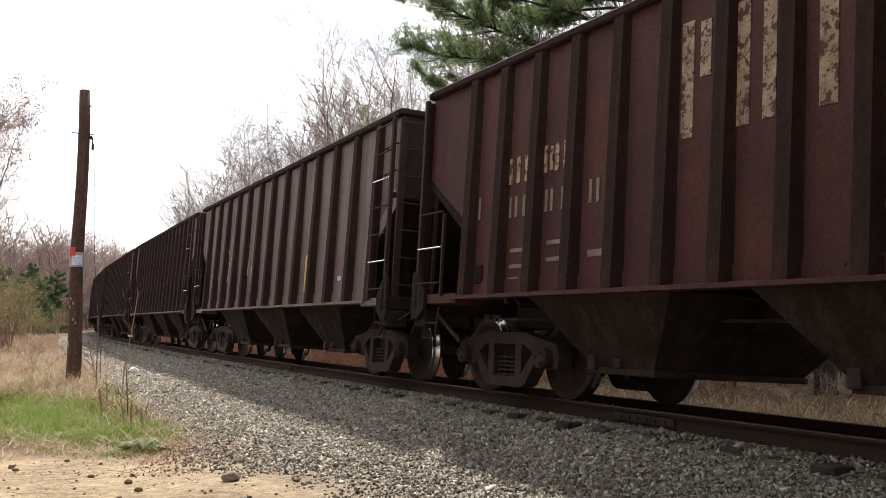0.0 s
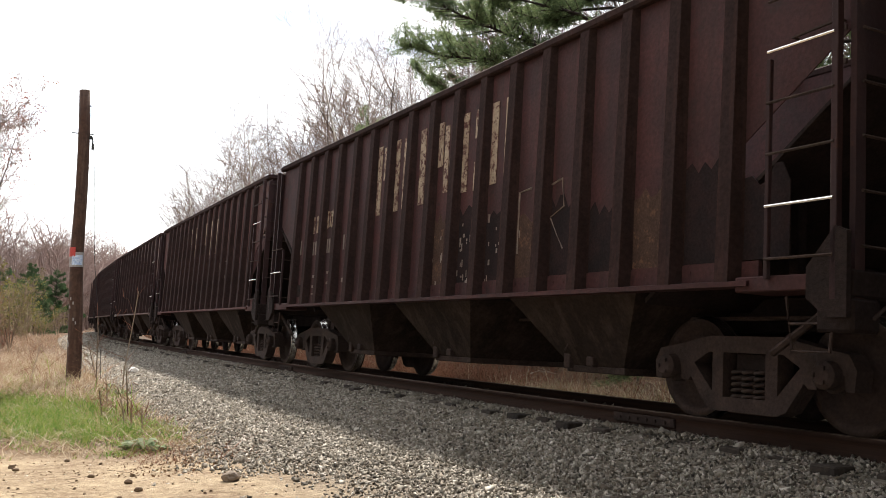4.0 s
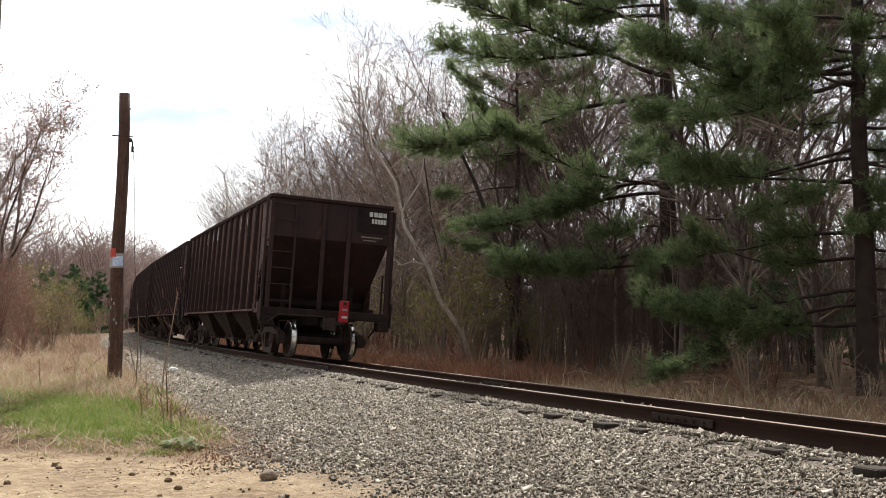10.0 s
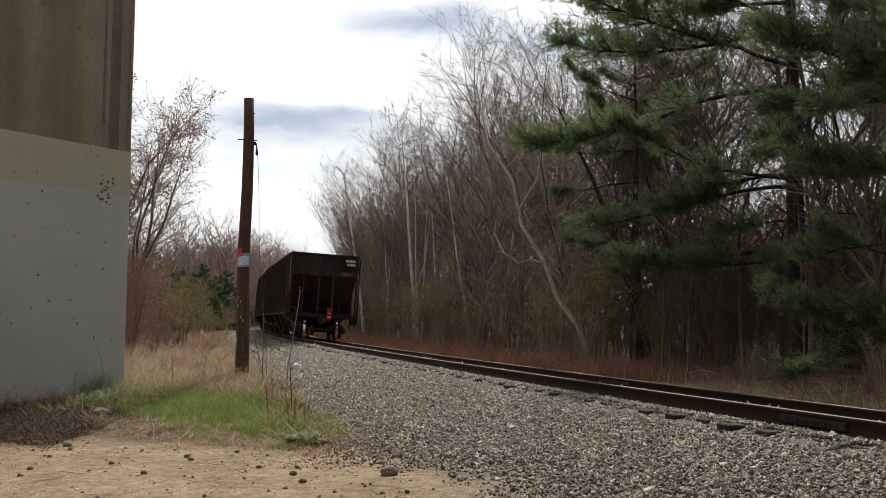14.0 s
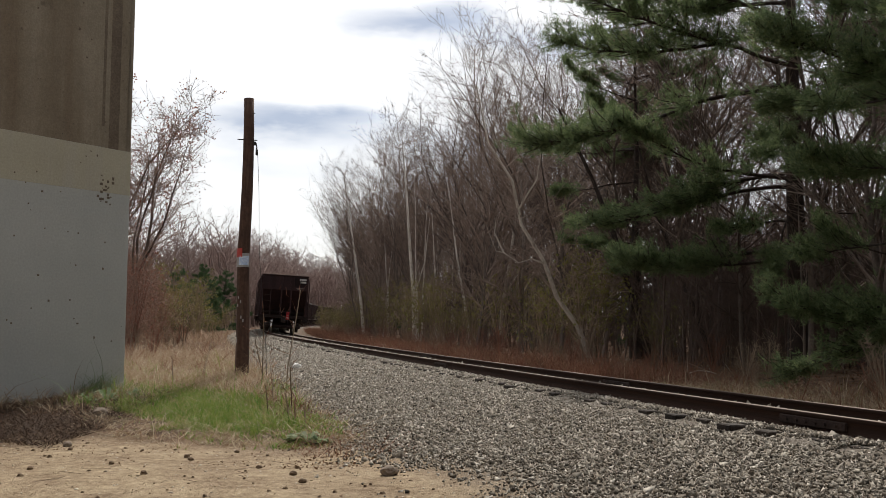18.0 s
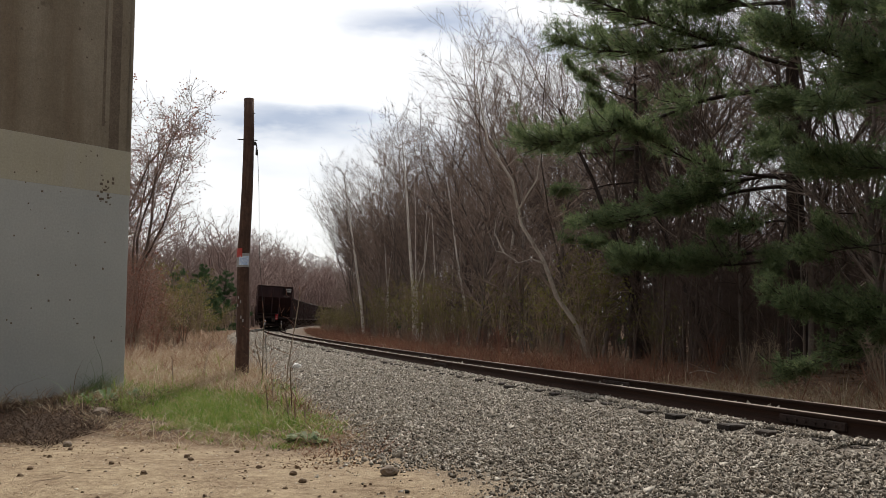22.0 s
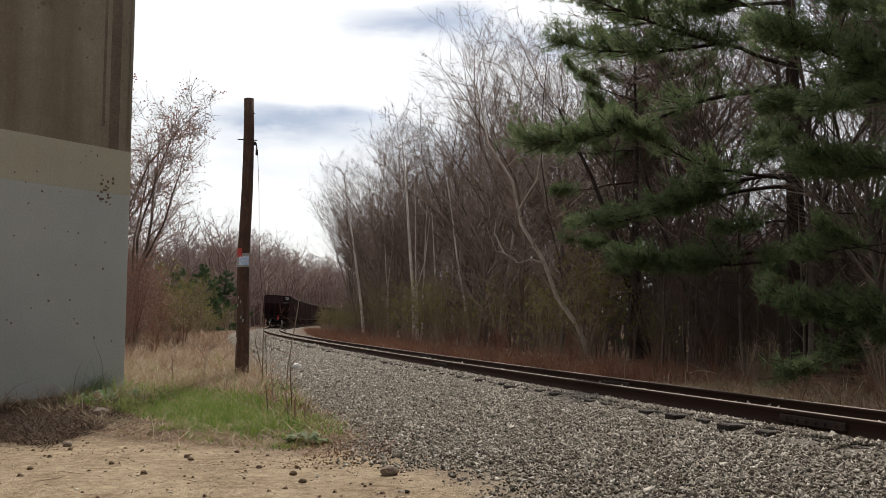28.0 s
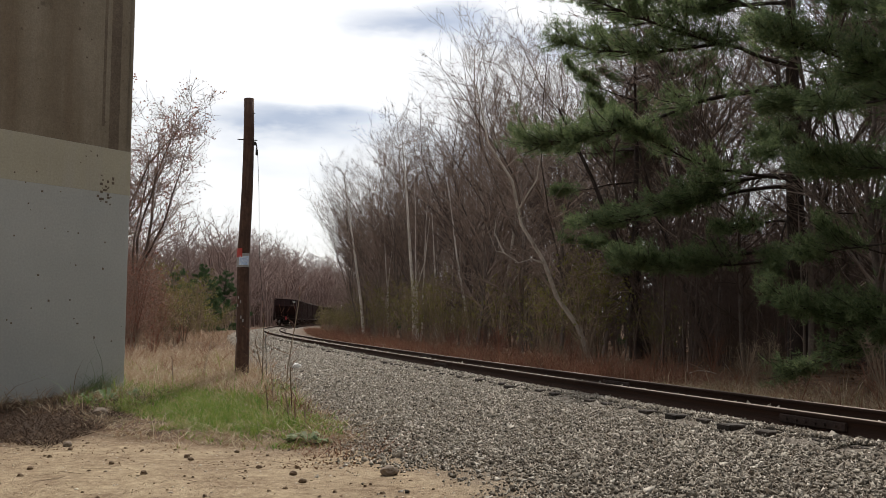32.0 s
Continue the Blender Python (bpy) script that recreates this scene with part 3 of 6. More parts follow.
# ---------------------------------------------------------------- crushed stone
def scatter_stones():
    rng = np.random.default_rng(7)
    V = np.array([(1, 1, 1), (1, -1, -1), (-1, 1, -1), (-1, -1, 1)], float) * 0.8
    F = np.array([(0, 1, 2), (0, 3, 1), (0, 2, 3), (1, 3, 2)])
    bands = [  # from, to along the line; from, to off it; how many; size
        (-7, 7, 0.82, 5.4, 165000, 0.0142), (7, 26, 0.82, 5.0, 105000, 0.0185), (26, 95, 0.82, 3.6, 34000, 0.034),
        (-8, 34, -0.66, 0.62, 12000, 0.024), (34, 95, -0.66, 0.62, 9000, 0.03), (-8, 40, -3.2, -0.85, 7000, 0.034)]
    for j, (s0, s1, o0, o1, n, size) in enumerate(bands):
        s = rng.uniform(s0, s1, n)
        u = rng.uniform(0, 1, n)
        o = o0 + (o1 - o0) * (u if j in (3, 4, 5) else u ** 1.15)
        x, y, th = np.interp(s, TS, TX), np.interp(s, TS, TY), np.interp(s, TS, TH)
        x, y = x - o * np.sin(th), y + o * np.cos(th)
        edge = 4.35 + 0.55 * wob(x, y, 0.8, 2)
        keep = rng.uniform(0, 1, n) < np.clip((edge + 0.45 - o) / 1.1, 0.01, 1)
        bare = (np.abs(s[:, None] - TIE_S[None, :260]).min(1) < 0.13) & (np.abs(o) < 1.40) & (np.abs(o) > 1.12)
        keep &= ~bare | (rng.uniform(0, 1, n) < 0.12)
        x, y, o = x[keep], y[keep], o[keep]
        n = len(x)
        z = ground_z(x, y) + rng.uniform(-0.012, 0.012, n)
        q = rng.normal(size=(n, 4))
        q /= np.linalg.norm(q, axis=1)[:, None]
        w, a, b, c = q.T
        Rm = np.stack([np.stack([1 - 2 * (b * b + c * c), 2 * (a * b - c * w), 2 * (a * c + b * w)], -1),
                       np.stack([2 * (a * b + c * w), 1 - 2 * (a * a + c * c), 2 * (b * c - a * w)], -1),
                       np.stack([2 * (a * c - b * w), 2 * (b * c + a * w), 1 - 2 * (a * a + b * b)], -1)], 1)
        sc = size * rng.lognormal(0, 0.33, (n, 1)) * rng.uniform(0.65, 1.25, (n, 3))
        P = V[None] * sc[:, None, :] * rng.uniform(0.75, 1.2, (n, len(V), 1))
        P = np.einsum("nij,nkj->nki", Rm, P) + np.stack([x, y, z], 1)[:, None, :]
        T = F[None] + (np.arange(n) * len(V))[:, None, None]
        ob = new("ballast_stones", bulk("ballast_stones", P.reshape(-1, 3), T.reshape(-1, 3), STONES))
        tagged(ob, "loose grey crushed-stone ballast banked along the track", "gravel", kind="stuff")


scatter_stones()


# ---------------------------------------------------------------- bridge abutment
def build_abutment():
    root = thing("bridge_abutment", "concrete bridge abutment wall, grey paint below and stained bare concrete above", "concrete wall", kind="structure")
    # local: x along the face from its free end, y out of the face, z up
    ox, oy = -5.93, 17.78
    ang = math.degrees(math.atan2(15.66 - 17.78, -7.33 + 5.93))
    root.matrix_basis = pose(ox, oy, 0, 0, 0, ang)
    ln, top, paint = 16.0, 7.3, 4.05
    part("wall_core", Mesh().box(0.03, ln, -3.0, -0.02, -1.2, top, 0.03), CONCRETE, root)
    part("painted_face", Mesh().box(0.0, ln + 0.02, -0.06, 0.0, -1.2, paint, 0.012), CONC_PAINT, root, "smooth grey-painted lower face")
    part("painted_end", Mesh().box(-0.004, 0.05, -3.0, -0.06, -1.2, paint, 0.01), CONC_PAINT, root)
    part("paint_step", Mesh().box(2.68, ln, -0.05, 0.004, paint, paint + 0.68, 0.003), CONC_PAINT, root, "higher block of the grey paint")
    part("upper_paint_band", Mesh().box(0.003, ln, -0.05, 0.002, 3.22, paint - 0.004, 0.001), UPPER_PAINT, root, "older beige band of the wall paint")
    part("arris_fillet", Mesh().prism([(0.0, -0.02), (0.10, -0.02), (0.0, -0.16)], "z", paint, top - 0.002), CONCRETE, root)
    for x0, x1, z0, pr in ((0.28, 0.50, paint + 0.003, 0.002), (0.60, 0.66, paint + 0.4, 0.0015)):
        part("water_stain", Mesh().box(x0, x1, -0.03, -0.02 + pr, z0, top - 0.05), RUN_STAIN, root, "dark vertical water run mark")
    rnd = random.Random(3)
    specks = Mesh()
    for _ in range(70):
        x, z, r = rnd.uniform(0.1, 3.4), rnd.uniform(0.4, 6.9), rnd.uniform(0.006, 0.018)
        y1 = 0.0045 if z < paint else -0.0165
        if z < paint or x < 2.6:
            specks.box(x - r, x + r * rnd.uniform(0.6, 1.4), -0.03, y1, z - r, z + r * rnd.uniform(0.6, 1.6))
    tagged(part("pit_specks", specks, RUN_STAIN, root, "small dark pits in the concrete"), kind="stuff")
    spots = Mesh()
    for _ in range(26):
        x, z, r = rnd.uniform(0.35, 0.75), rnd.uniform(3.0, 3.55), rnd.uniform(0.008, 0.028)
        spots.box(x - r, x + r * rnd.uniform(0.5, 1.6), -0.01, 0.0045, z - r, z + r * rnd.uniform(0.4, 1.3))
    part("chipped_spots", spots, RUN_STAIN, root, "small dark chips in the paint")
    for i in range(9):
        x, z = rnd.uniform(0.4, 3.0), rnd.uniform(0.2, 6.0)
        part("form_tie_hole", Mesh().box(x - 0.014, x + 0.014, -0.02, 0.0035 if z < paint else -0.017, z - 0.014, z + 0.014), RUN_STAIN, root)


build_abutment()


def build_deck():
    """The unseen road bridge over and behind the camera, inferred from the abutment; its front edge is set to block sky
    light from the near cars.
    """
    root = thing("bridge_deck", "plain concrete road bridge deck over the track", "bridge deck", kind="structure")
    part("slab", Mesh().box(-26, 30, -15, 5.4, 7.31, 7.7, 0.05), CONCRETE, root)
    for y in (-14, -9.4, -4.6, 0.2, 4.9):
        part("girder", Mesh().box(-26, 30, y - 0.2, y + 0.2, 6.5, 7.31, 0.03), CONCRETE, root)
    part("far_abutment", Mesh().box(13.5, 15.5, -15, 5.4, -1.2, 6.5, 0.05), CONCRETE, root)


build_deck()


# ---------------------------------------------------------------- wooden pole
def build_pole():
    x, y = -4.30, 20.35
    z = gz(x, y)
    root = thing("utility_pole", "weathered brown wooden utility pole with a cut-off top", "utility pole", m=pose(x, y, z))
    h = 6.05
    pole = Mesh().tube([(0.02 * math.sin(k), 0.02 * math.cos(2 * k), -0.6 + (h + 0.6) * k / 10) for k in range(11)], [0.152 - 0.044 * k / 10 for k in range(11)], 14)
    pole.v = [(p[0] + 0.055 * p[2] / h, p[1], p[2]) for p in pole.v]
    part("shaft", pole, POLE_WOOD, root, smooth=True)
    lean = 0.055 / h
    part("through_bolt", Mesh().tube([(-0.23 + lean * 5.15, 0, 5.15), (0.20 + lean * 5.15, 0, 5.13)], 0.012), DARK_METAL, root)
    part("bracket", Mesh().box(0.15, 0.22, -0.03, 0.03, 5.02, 5.10, 0.01).tube([(0.22, 0, 5.07), (0.24, 0, 4.98), (0.235, 0, 4.93)], 0.014), DARK_METAL, root)
    part("cable_clamp", Mesh().box(0.215, 0.265, -0.02, 0.02, 4.80, 4.93, 0.01), DARK_METAL, root)
    part("step_bolt", Mesh().tube([(0.11, -0.02, 5.72), (0.19, -0.02, 5.72)], 0.012), DARK_METAL, root)
    wire = [(0.24 + 0.30 * (1 - q) ** 1.2 + 0.02 * math.sin(q * 9), 0.05, 4.85 * q) for q in [k / 24 for k in range(25)]]
    part("loose_wire", Mesh().tube(wire, 0.005, 4), DARK_METAL, root, "thin slack wire hanging to the ground")
    # weather-beaten notice wrapped on the shaft, facing the camera
    def wrap(a0, a1, z0, z1, r, material, name, label):
        n = 6
        vs = []
        for k in range(n + 1):
            a = a0 + (a1 - a0) * k / n
            for zz in (z0, z1):
                rr = r - 0.0073 * (zz - 2.5)
                vs.append((rr * math.sin(a) + lean * zz - 0.019, -rr * math.cos(a) - 0.018, zz))
        part(name, Mesh().add(vs, [(2 * k, 2 * k + 2, 2 * k + 3, 2 * k + 1) for k in range(n)]), material, root, label)
    wrap(-1.3, 1.3, 2.36, 2.66, 0.141, GRAFF, "notice", "torn white, blue and red notice")
    wrap(-0.5, 1.1, 2.40, 2.60, 0.144, DECAL_BLUE, "notice_print", "faded blue print")
    wrap(-1.3, 0.0, 2.57, 2.76, 0.144, DECAL_RED, "notice_scrap", "torn red paper scrap")
    rnd = random.Random(8)
    for k in range(14):
        a, z0 = rnd.uniform(-0.9, 0.9), rnd.uniform(0.3, 2.3)
        r = 0.1445 - 0.0073 * z0
        part("staple_mark", Mesh().box(-0.012, 0.012, -0.004, 0.004, -0.03, 0.03), GRAFF, root, at=Matrix.Translation((r * math.sin(a) + lean * z0, -r * math.cos(a), z0)) @ pose(0, 0, 0, 0, 0, math.degrees(a)))


build_pole()


# ---------------------------------------------------------------- hopper cars
CAR_L, HALF_W, TOP_Z, SILL_Z, PITCH = 13.58, 1.61, 3.92, 1.127, 14.4985
HL = CAR_L / 2
TRUCK_X, AXLE_HALF, WHEEL_R = HL - 0.55 - 0.89, 0.89, 0.4572


def wheel_mesh():
    prof = [(0.0, 0.02), (0.10, 0.035), (0.12, 0.02), (0.16, -0.015), (0.34, -0.03), (0.37, 0.0), (0.385, 0.045), (WHEEL_R - 0.002, 0.045), (WHEEL_R, 0.03),
            (WHEEL_R + 0.004, -0.055), (WHEEL_R + 0.026, -0.066), (WHEEL_R + 0.024, -0.088), (0.385, -0.092), (0.36, -0.06), (0.16, -0.05), (0.12, -0.09), (0.0, -0.09)]
    m = Mesh().lathe(prof, 32)
    me = m.data("wheel", [IRON, BRIGHT])
    n = len(prof) - 1
    me.polygons.foreach_set("material_index", [1 if i % n in (7, 8, 9) else 0 for i in range(len(me.polygons))])
    me.polygons.foreach_set("use_smooth", [True] * len(me.polygons))
    return me


def axle_mesh():
    return Mesh().lathe([(0.0, -1.12), (0.075, -1.12), (0.075, -0.95), (0.10, -0.9), (0.10, -0.66), (0.085, -0.2), (0.085, 0.2), (0.10, 0.66), (0.10, 0.9), (0.075, 0.95), (0.075, 1.12), (0.0, 1.12)], 14).data("axle", IRON, True)


def sideframe_mesh():
    """Cast side frame seen from outside: arched top, two legs round a spring pocket, journal jaws at the ends."""
    outer = [(-1.13, 0.50), (-1.06, 0.62), (-0.70, 0.68), (-0.42, 0.74), (0.42, 0.74), (0.70, 0.68), (1.06, 0.62), (1.13, 0.50), (1.11, 0.34), (1.03, 0.34), (1.02, 0.46), (0.78, 0.48), (0.76, 0.34), (0.68, 0.34), (0.64, 0.38), (0.46, 0.14), (0.36, 0.10),
             (-0.36, 0.10), (-0.46, 0.14), (-0.64, 0.38), (-0.68, 0.34), (-0.76, 0.34), (-0.78, 0.48), (-1.02, 0.46), (-1.03, 0.34), (-1.11, 0.34)]
    pocket = [(-0.24, 0.22), (0.24, 0.22), (0.24, 0.60), (-0.24, 0.60)]
    eye = [(0.37, 0.26), (0.60, 0.50), (0.42, 0.60), (0.37, 0.60)]
    bm = bmesh.new()
    for loop in (outer, pocket, eye, [(-x, z) for x, z in eye]):
        vs = [bm.verts.new((x, -0.09, z)) for x, z in loop]
        for i, v in enumerate(vs):
            bm.edges.new((v, vs[(i + 1) % len(vs)]))
    bmesh.ops.triangle_fill(bm, use_beauty=True, edges=bm.edges[:])
    ext = bmesh.ops.extrude_face_region(bm, geom=bm.faces[:])
    bmesh.ops.translate(bm, vec=(0, 0.18, 0), verts=[g for g in ext["geom"] if isinstance(g, bmesh.types.BMVert)])
    bmesh.ops.recalc_face_normals(bm, faces=bm.faces[:])
    me = bpy.data.meshes.new("sideframe")
    bm.to_mesh(me)
    bm.free()
    me.materials.append(IRON)
    return me


def spring_mesh():
    m = Mesh()
    for x, r in ((-0.13, 0.062), (0.0, 0.066), (0.13, 0.062)):
        pts = [(x + r * math.cos(k * 0.9), r * math.sin(k * 0.9), 0.22 + 0.25 * k / 34) for k in range(35)]
        m.tube(pts, 0.017, 5)
    return m.data("spring", IRON, True)


def cap_mesh():
    m = Mesh().lathe([(0.0, 0.13), (0.075, 0.13), (0.11, 0.10), (0.115, 0.0), (0.14, -0.02), (0.14, -0.09), (0.0, -0.09)], 14)
    for k in range(3):
        a = k * math.tau / 3
        m.box(0.06 * math.cos(a) - 0.016, 0.06 * math.cos(a) + 0.016, 0.13, 0.15, 0.06 * math.sin(a) - 0.016, 0.06 * math.sin(a) + 0.016)
    return m.data("bearing_cap", IRON)


WHEEL_ME, AXLE_ME, SIDE_ME, SPRING_ME, CAP_ME = wheel_mesh(), axle_mesh(), sideframe_mesh(), spring_mesh(), cap_mesh()
BOLSTER_ME = Mesh().box(-0.2, 0.2, -1.0, 1.0, 0.40, 0.62, 0.03).data("bolster", UNDER)
BEAM_ME = Mesh().box(-0.05, 0.05, -0.8, 0.8, 0.36, 0.46, 0.012).data("brake_beam", UNDER)


RIVET_ME = Mesh().box(-0.02, 0.02, -0.012, 0.012, -0.02, 0.02, 0.004).data("rivet", IRON)


def side_panel(y, cut, rear_cut):
    """One side sheet with its ends cut away over the end platforms: heights at the end and at the post, and how far in."""
    x1 = HL - 0.02
    (z1, z2, w), (z3, z4, w2) = cut, rear_cut
    pts = [(-x1, TOP_Z - 0.03), (-x1, z3), (-x1 + w2 - 0.04, z4), (-x1 + w2, SILL_Z), (x1 - w, SILL_Z), (x1 - w + 0.04, z2), (x1, z1), (x1, TOP_Z - 0.03)]
    return Mesh().prism(pts, "y", y - 0.006, y + 0.006)


def build_car(paint, posts, first, label, rear_marker=False, deco=None, cut=(2.72, 2.12, 0.98), rear_cut=(2.98, 2.22, 1.2), shift=0.0, seam=2.72):
    car = thing("hopper_car", label, "hopper car", "cars of the coal train")
    P = lambda n, m, mt, par=car, lb="", **k: part(n, m, mt, par, lb, **k)
    ys = HALF_W - 0.14
    for sg in (1, -1):
        P("side_sheet", side_panel(sg * ys, cut, rear_cut), paint)
        # hat-shaped upright ribs
        xs = [shift - (HL - first) + (CAR_L - 2 * first) * k / (posts - 1) for k in range(posts)]
        rib = Mesh().prism([(-0.115, 0.0), (-0.075, sg * 0.13), (0.075, sg * 0.13), (0.115, 0.0)], "z", SILL_Z + 0.02, TOP_Z - 0.10)
        k0 = len(rib.v) // 2
        rib.v = [(p[0], p[1] * (0.55 if i >= k0 else 1.0), p[2]) for i, p in enumerate(rib.v)]
        rib = rib.data("side_post", RIB_DARK)
        for x in xs:
            part("side_post", rib, paint, car, at=Matrix.Translation((x, sg * (ys + 0.006), 0)))
        P("top_chord", Mesh().box(-HL, HL, sg * ys - 0.07 * (sg < 0) - 0.02, sg * ys + 0.07 * (sg > 0) + 0.02, TOP_Z - 0.10, TOP_Z, 0.02), RIB_DARK)
        P("side_sill", Mesh().prism([(sg * (ys - 0.05), SILL_Z - 0.02), (sg * (ys + 0.15), SILL_Z - 0.02), (sg * (ys + 0.15), SILL_Z + 0.02), (sg * (ys + 0.02), SILL_Z + 0.04), (sg * (ys + 0.02), SILL_Z + 0.19), (sg * (ys - 0.01), SILL_Z + 0.19)], "x", -HL + 0.9, HL - 0.9), paint)
        riv = Mesh()
        for k in range(int((CAR_L - 2.2) / 0.19)):
            x = -HL + 1.1 + k * 0.19
            riv.box(x, x + 0.03, sg * (ys + 0.02) - 0.004, sg * (ys + 0.02) + 0.004, SILL_Z + 0.11, SILL_Z + 0.14)
        tagged(P("rivet_row", riv, paint), kind="stuff")
        # ladders on the sides, at both ends
        for e in (1, -1):
            lad = P("side_ladder", Mesh().box(*sorted((e * (HL - 0.04), e * (HL - 0.10))), sg * HALF_W - 0.03, sg * HALF_W + 0.03, 0.98, TOP_Z - 0.14, 0.006)
                    .box(*sorted((e * (HL - 0.68), e * (HL - 0.72))), sg * HALF_W - 0.02, sg * HALF_W + 0.02, 1.15, (TOP_Z - 0.2 if rear_marker else 2.85) if e * sg < 0 else 2.2, 0.005), PAINT_END_SHADE)
            n_r = 7 if e * sg < 0 else 3
            for k in range(n_r):
                z = (1.30 + k * 0.40) if n_r == 7 else 1.32 + k * 0.45
                part("rung", Mesh().tube([(e * (HL - 0.07), sg * (HALF_W + 0.03), z), (e * (HL - 0.70), sg * (HALF_W + 0.03), z)], 0.012, 6), BRIGHT if k % 3 == 1 and not rear_marker else IRON, lad)
    for e in (1, -1):
        sx = lambda a, b: sorted((e * a, e * b))
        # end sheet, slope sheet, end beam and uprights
        P("end_sheet", Mesh().box(*sx(HL - 0.03, HL - 0.015), -ys, ys, seam - 0.1, TOP_Z - 0.1), PAINT_END_SHADE)
        P("slope_sheet", Mesh().prism([(e * (HL - 0.02), seam - 0.08), (e * (HL - 0.03), seam - 0.12), (e * (HL - 2.3), 1.0), (e * (HL - 2.3), 1.05)], "y", -ys + 0.01, ys - 0.01), PAINT_END_SHADE if rear_marker else UNDER)
        P("end_chord", Mesh().box(*sx(HL - 0.10, HL + 0.03), -HALF_W + 0.05, HALF_W - 0.05, TOP_Z - 0.10, TOP_Z - 0.004, 0.02), RIB_DARK)
        for y in (-0.42, 0.22):
            P("end_post", Mesh().box(*sx(HL - 0.015, HL + 0.06), y - 0.05, y + 0.05, 1.2, TOP_Z - 0.15, 0.012), PAINT_END_SHADE)
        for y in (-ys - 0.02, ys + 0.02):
            P("corner_post", Mesh().prism([(e * (HL - 0.015), y - 0.05), (e * (HL + 0.035), y - 0.05), (e * (HL + 0.035), y + 0.05), (e * (HL - 0.015), y + 0.05)], "z", 1.0, TOP_Z - 0.15), PAINT_END_SHADE)
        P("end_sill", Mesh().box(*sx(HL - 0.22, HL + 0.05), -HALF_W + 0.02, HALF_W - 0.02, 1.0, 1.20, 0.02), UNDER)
        for y0, y1 in ((ys - 0.28, HALF_W - 0.02), (-HALF_W + 0.02, -ys + 0.28)):
            P("end_platform", Mesh().box(*sx(HL - 1.05, HL - 0.22), y0, y1, 1.06, 1.18, 0.01), paint)
        for y in (1.0, -1.0):
            P("corner_bracket", Mesh().prism([(e * (HL + 0.05), 0.86), (e * (HL + 0.05), 1.46), (e * (HL - 0.05), 1.50), (e * (HL - 0.30), 1.22), (e * (HL - 0.30), 1.0), (e * (HL - 0.12), 0.86)], "y", y * (HALF_W - 0.015), y * (HALF_W + 0.03)), UNDER)
            P("jacking_pad", Mesh().box(*sx(HL - 0.26, HL + 0.06), *sorted((y * 1.30, y * 1.585)), 0.76, 0.998, 0.02), UNDER)
            P("diagonal_brace", Mesh().tube([(e * (HL - 0.2), y * 1.42, 0.99), (e * (HL - 0.85), y * 1.38, 0.60)], 0.03, 6), IRON)
        # end ladder
        yl = e * -1
        lad = P("end_ladder", Mesh().box(*sx(HL + 0.02, HL + 0.07), yl * 0.93 - 0.025, yl * 0.93 + 0.025, 1.15, TOP_Z - 0.2, 0.006), PAINT_END_SHADE)
        for k in range(7):
            z = 1.36 + k * 0.39
            part("rung", Mesh().tube([(e * (HL + 0.06), yl * 0.93, z), (e * (HL + 0.06), yl * 1.5, z)], 0.012, 6), IRON, lad)
        for k in range(5):
            part("rivet", RIVET_ME, IRON, car, at=Matrix.Translation((e * (HL - 0.12), yl * (ys + 0.006), 2.72 + 0.25 * k)))
        if not rear_marker:
            for z in (3.02, 3.42):
                P("grab_iron", Mesh().tube([(e * (HL - 0.12), -e * (ys + 0.006), z), (e * (HL - 0.12), -e * (ys + 0.07), z), (e * (HL - 0.55), -e * (ys + 0.07), z - 0.02), (e * (HL - 0.55), -e * (ys + 0.006), z - 0.02)], 0.012, 5), IRON)
        # stirrup steps below the corners
        for y in (-HALF_W + 0.06, HALF_W - 0.06):
            P("stirrup", Mesh().tube([(e * (HL - 0.12), y, 1.02), (e * (HL - 0.16), y, 0.62), (e * (HL - 0.50), y, 0.62), (e * (HL - 0.56), y, 1.02)], 0.014, 6).tube([(e * (HL - 0.14), y, 0.82), (e * (HL - 0.53), y, 0.82)], 0.012, 6), IRON)
        # coupler with its knuckle, air hose and uncoupling lever
        cp = P("coupler", Mesh().box(*sx(HL - 0.3, HL + 0.25), -0.09, 0.09, 0.78, 0.98, 0.02).prism([(e * (HL + 0.2), -0.14), (e * (HL + 0.32), -0.17), (e * (HL + 0.42), -0.10), (e * (HL + 0.34), -0.03), (e * (HL + 0.32), 0.08), (e * (HL + 0.40), 0.16), (e * (HL + 0.22), 0.15)], "z", 0.72, 1.02), IRON)
        part("air_hose", Mesh().tube([(e * (HL + 0.08), -0.32, 0.86), (e * (HL + 0.22), -0.34, 0.66), (e * (HL + 0.32), -0.26, 0.50), (e * (HL + 0.36), -0.12, 0.46)], 0.03, 8), PATCH, cp)
        P("uncoupling_lever", Mesh().tube([(e * (HL + 0.12), 0.1, 1.04), (e * (HL + 0.12), -1.2 * e, 1.04), (e * (HL + 0.12), -1.45 * e, 0.86)], 0.014, 6), IRON)
        # slope-sheet struts and brake gear on the platform
        for y in (-0.9, 0.85):
            P("slope_brace", Mesh().box(*sx(HL - 1.15, HL - 1.05), y - 0.05, y + 0.05, 1.1, 1.85, 0.01), UNDER)
        # trucks
        tx = e * TRUCK_X
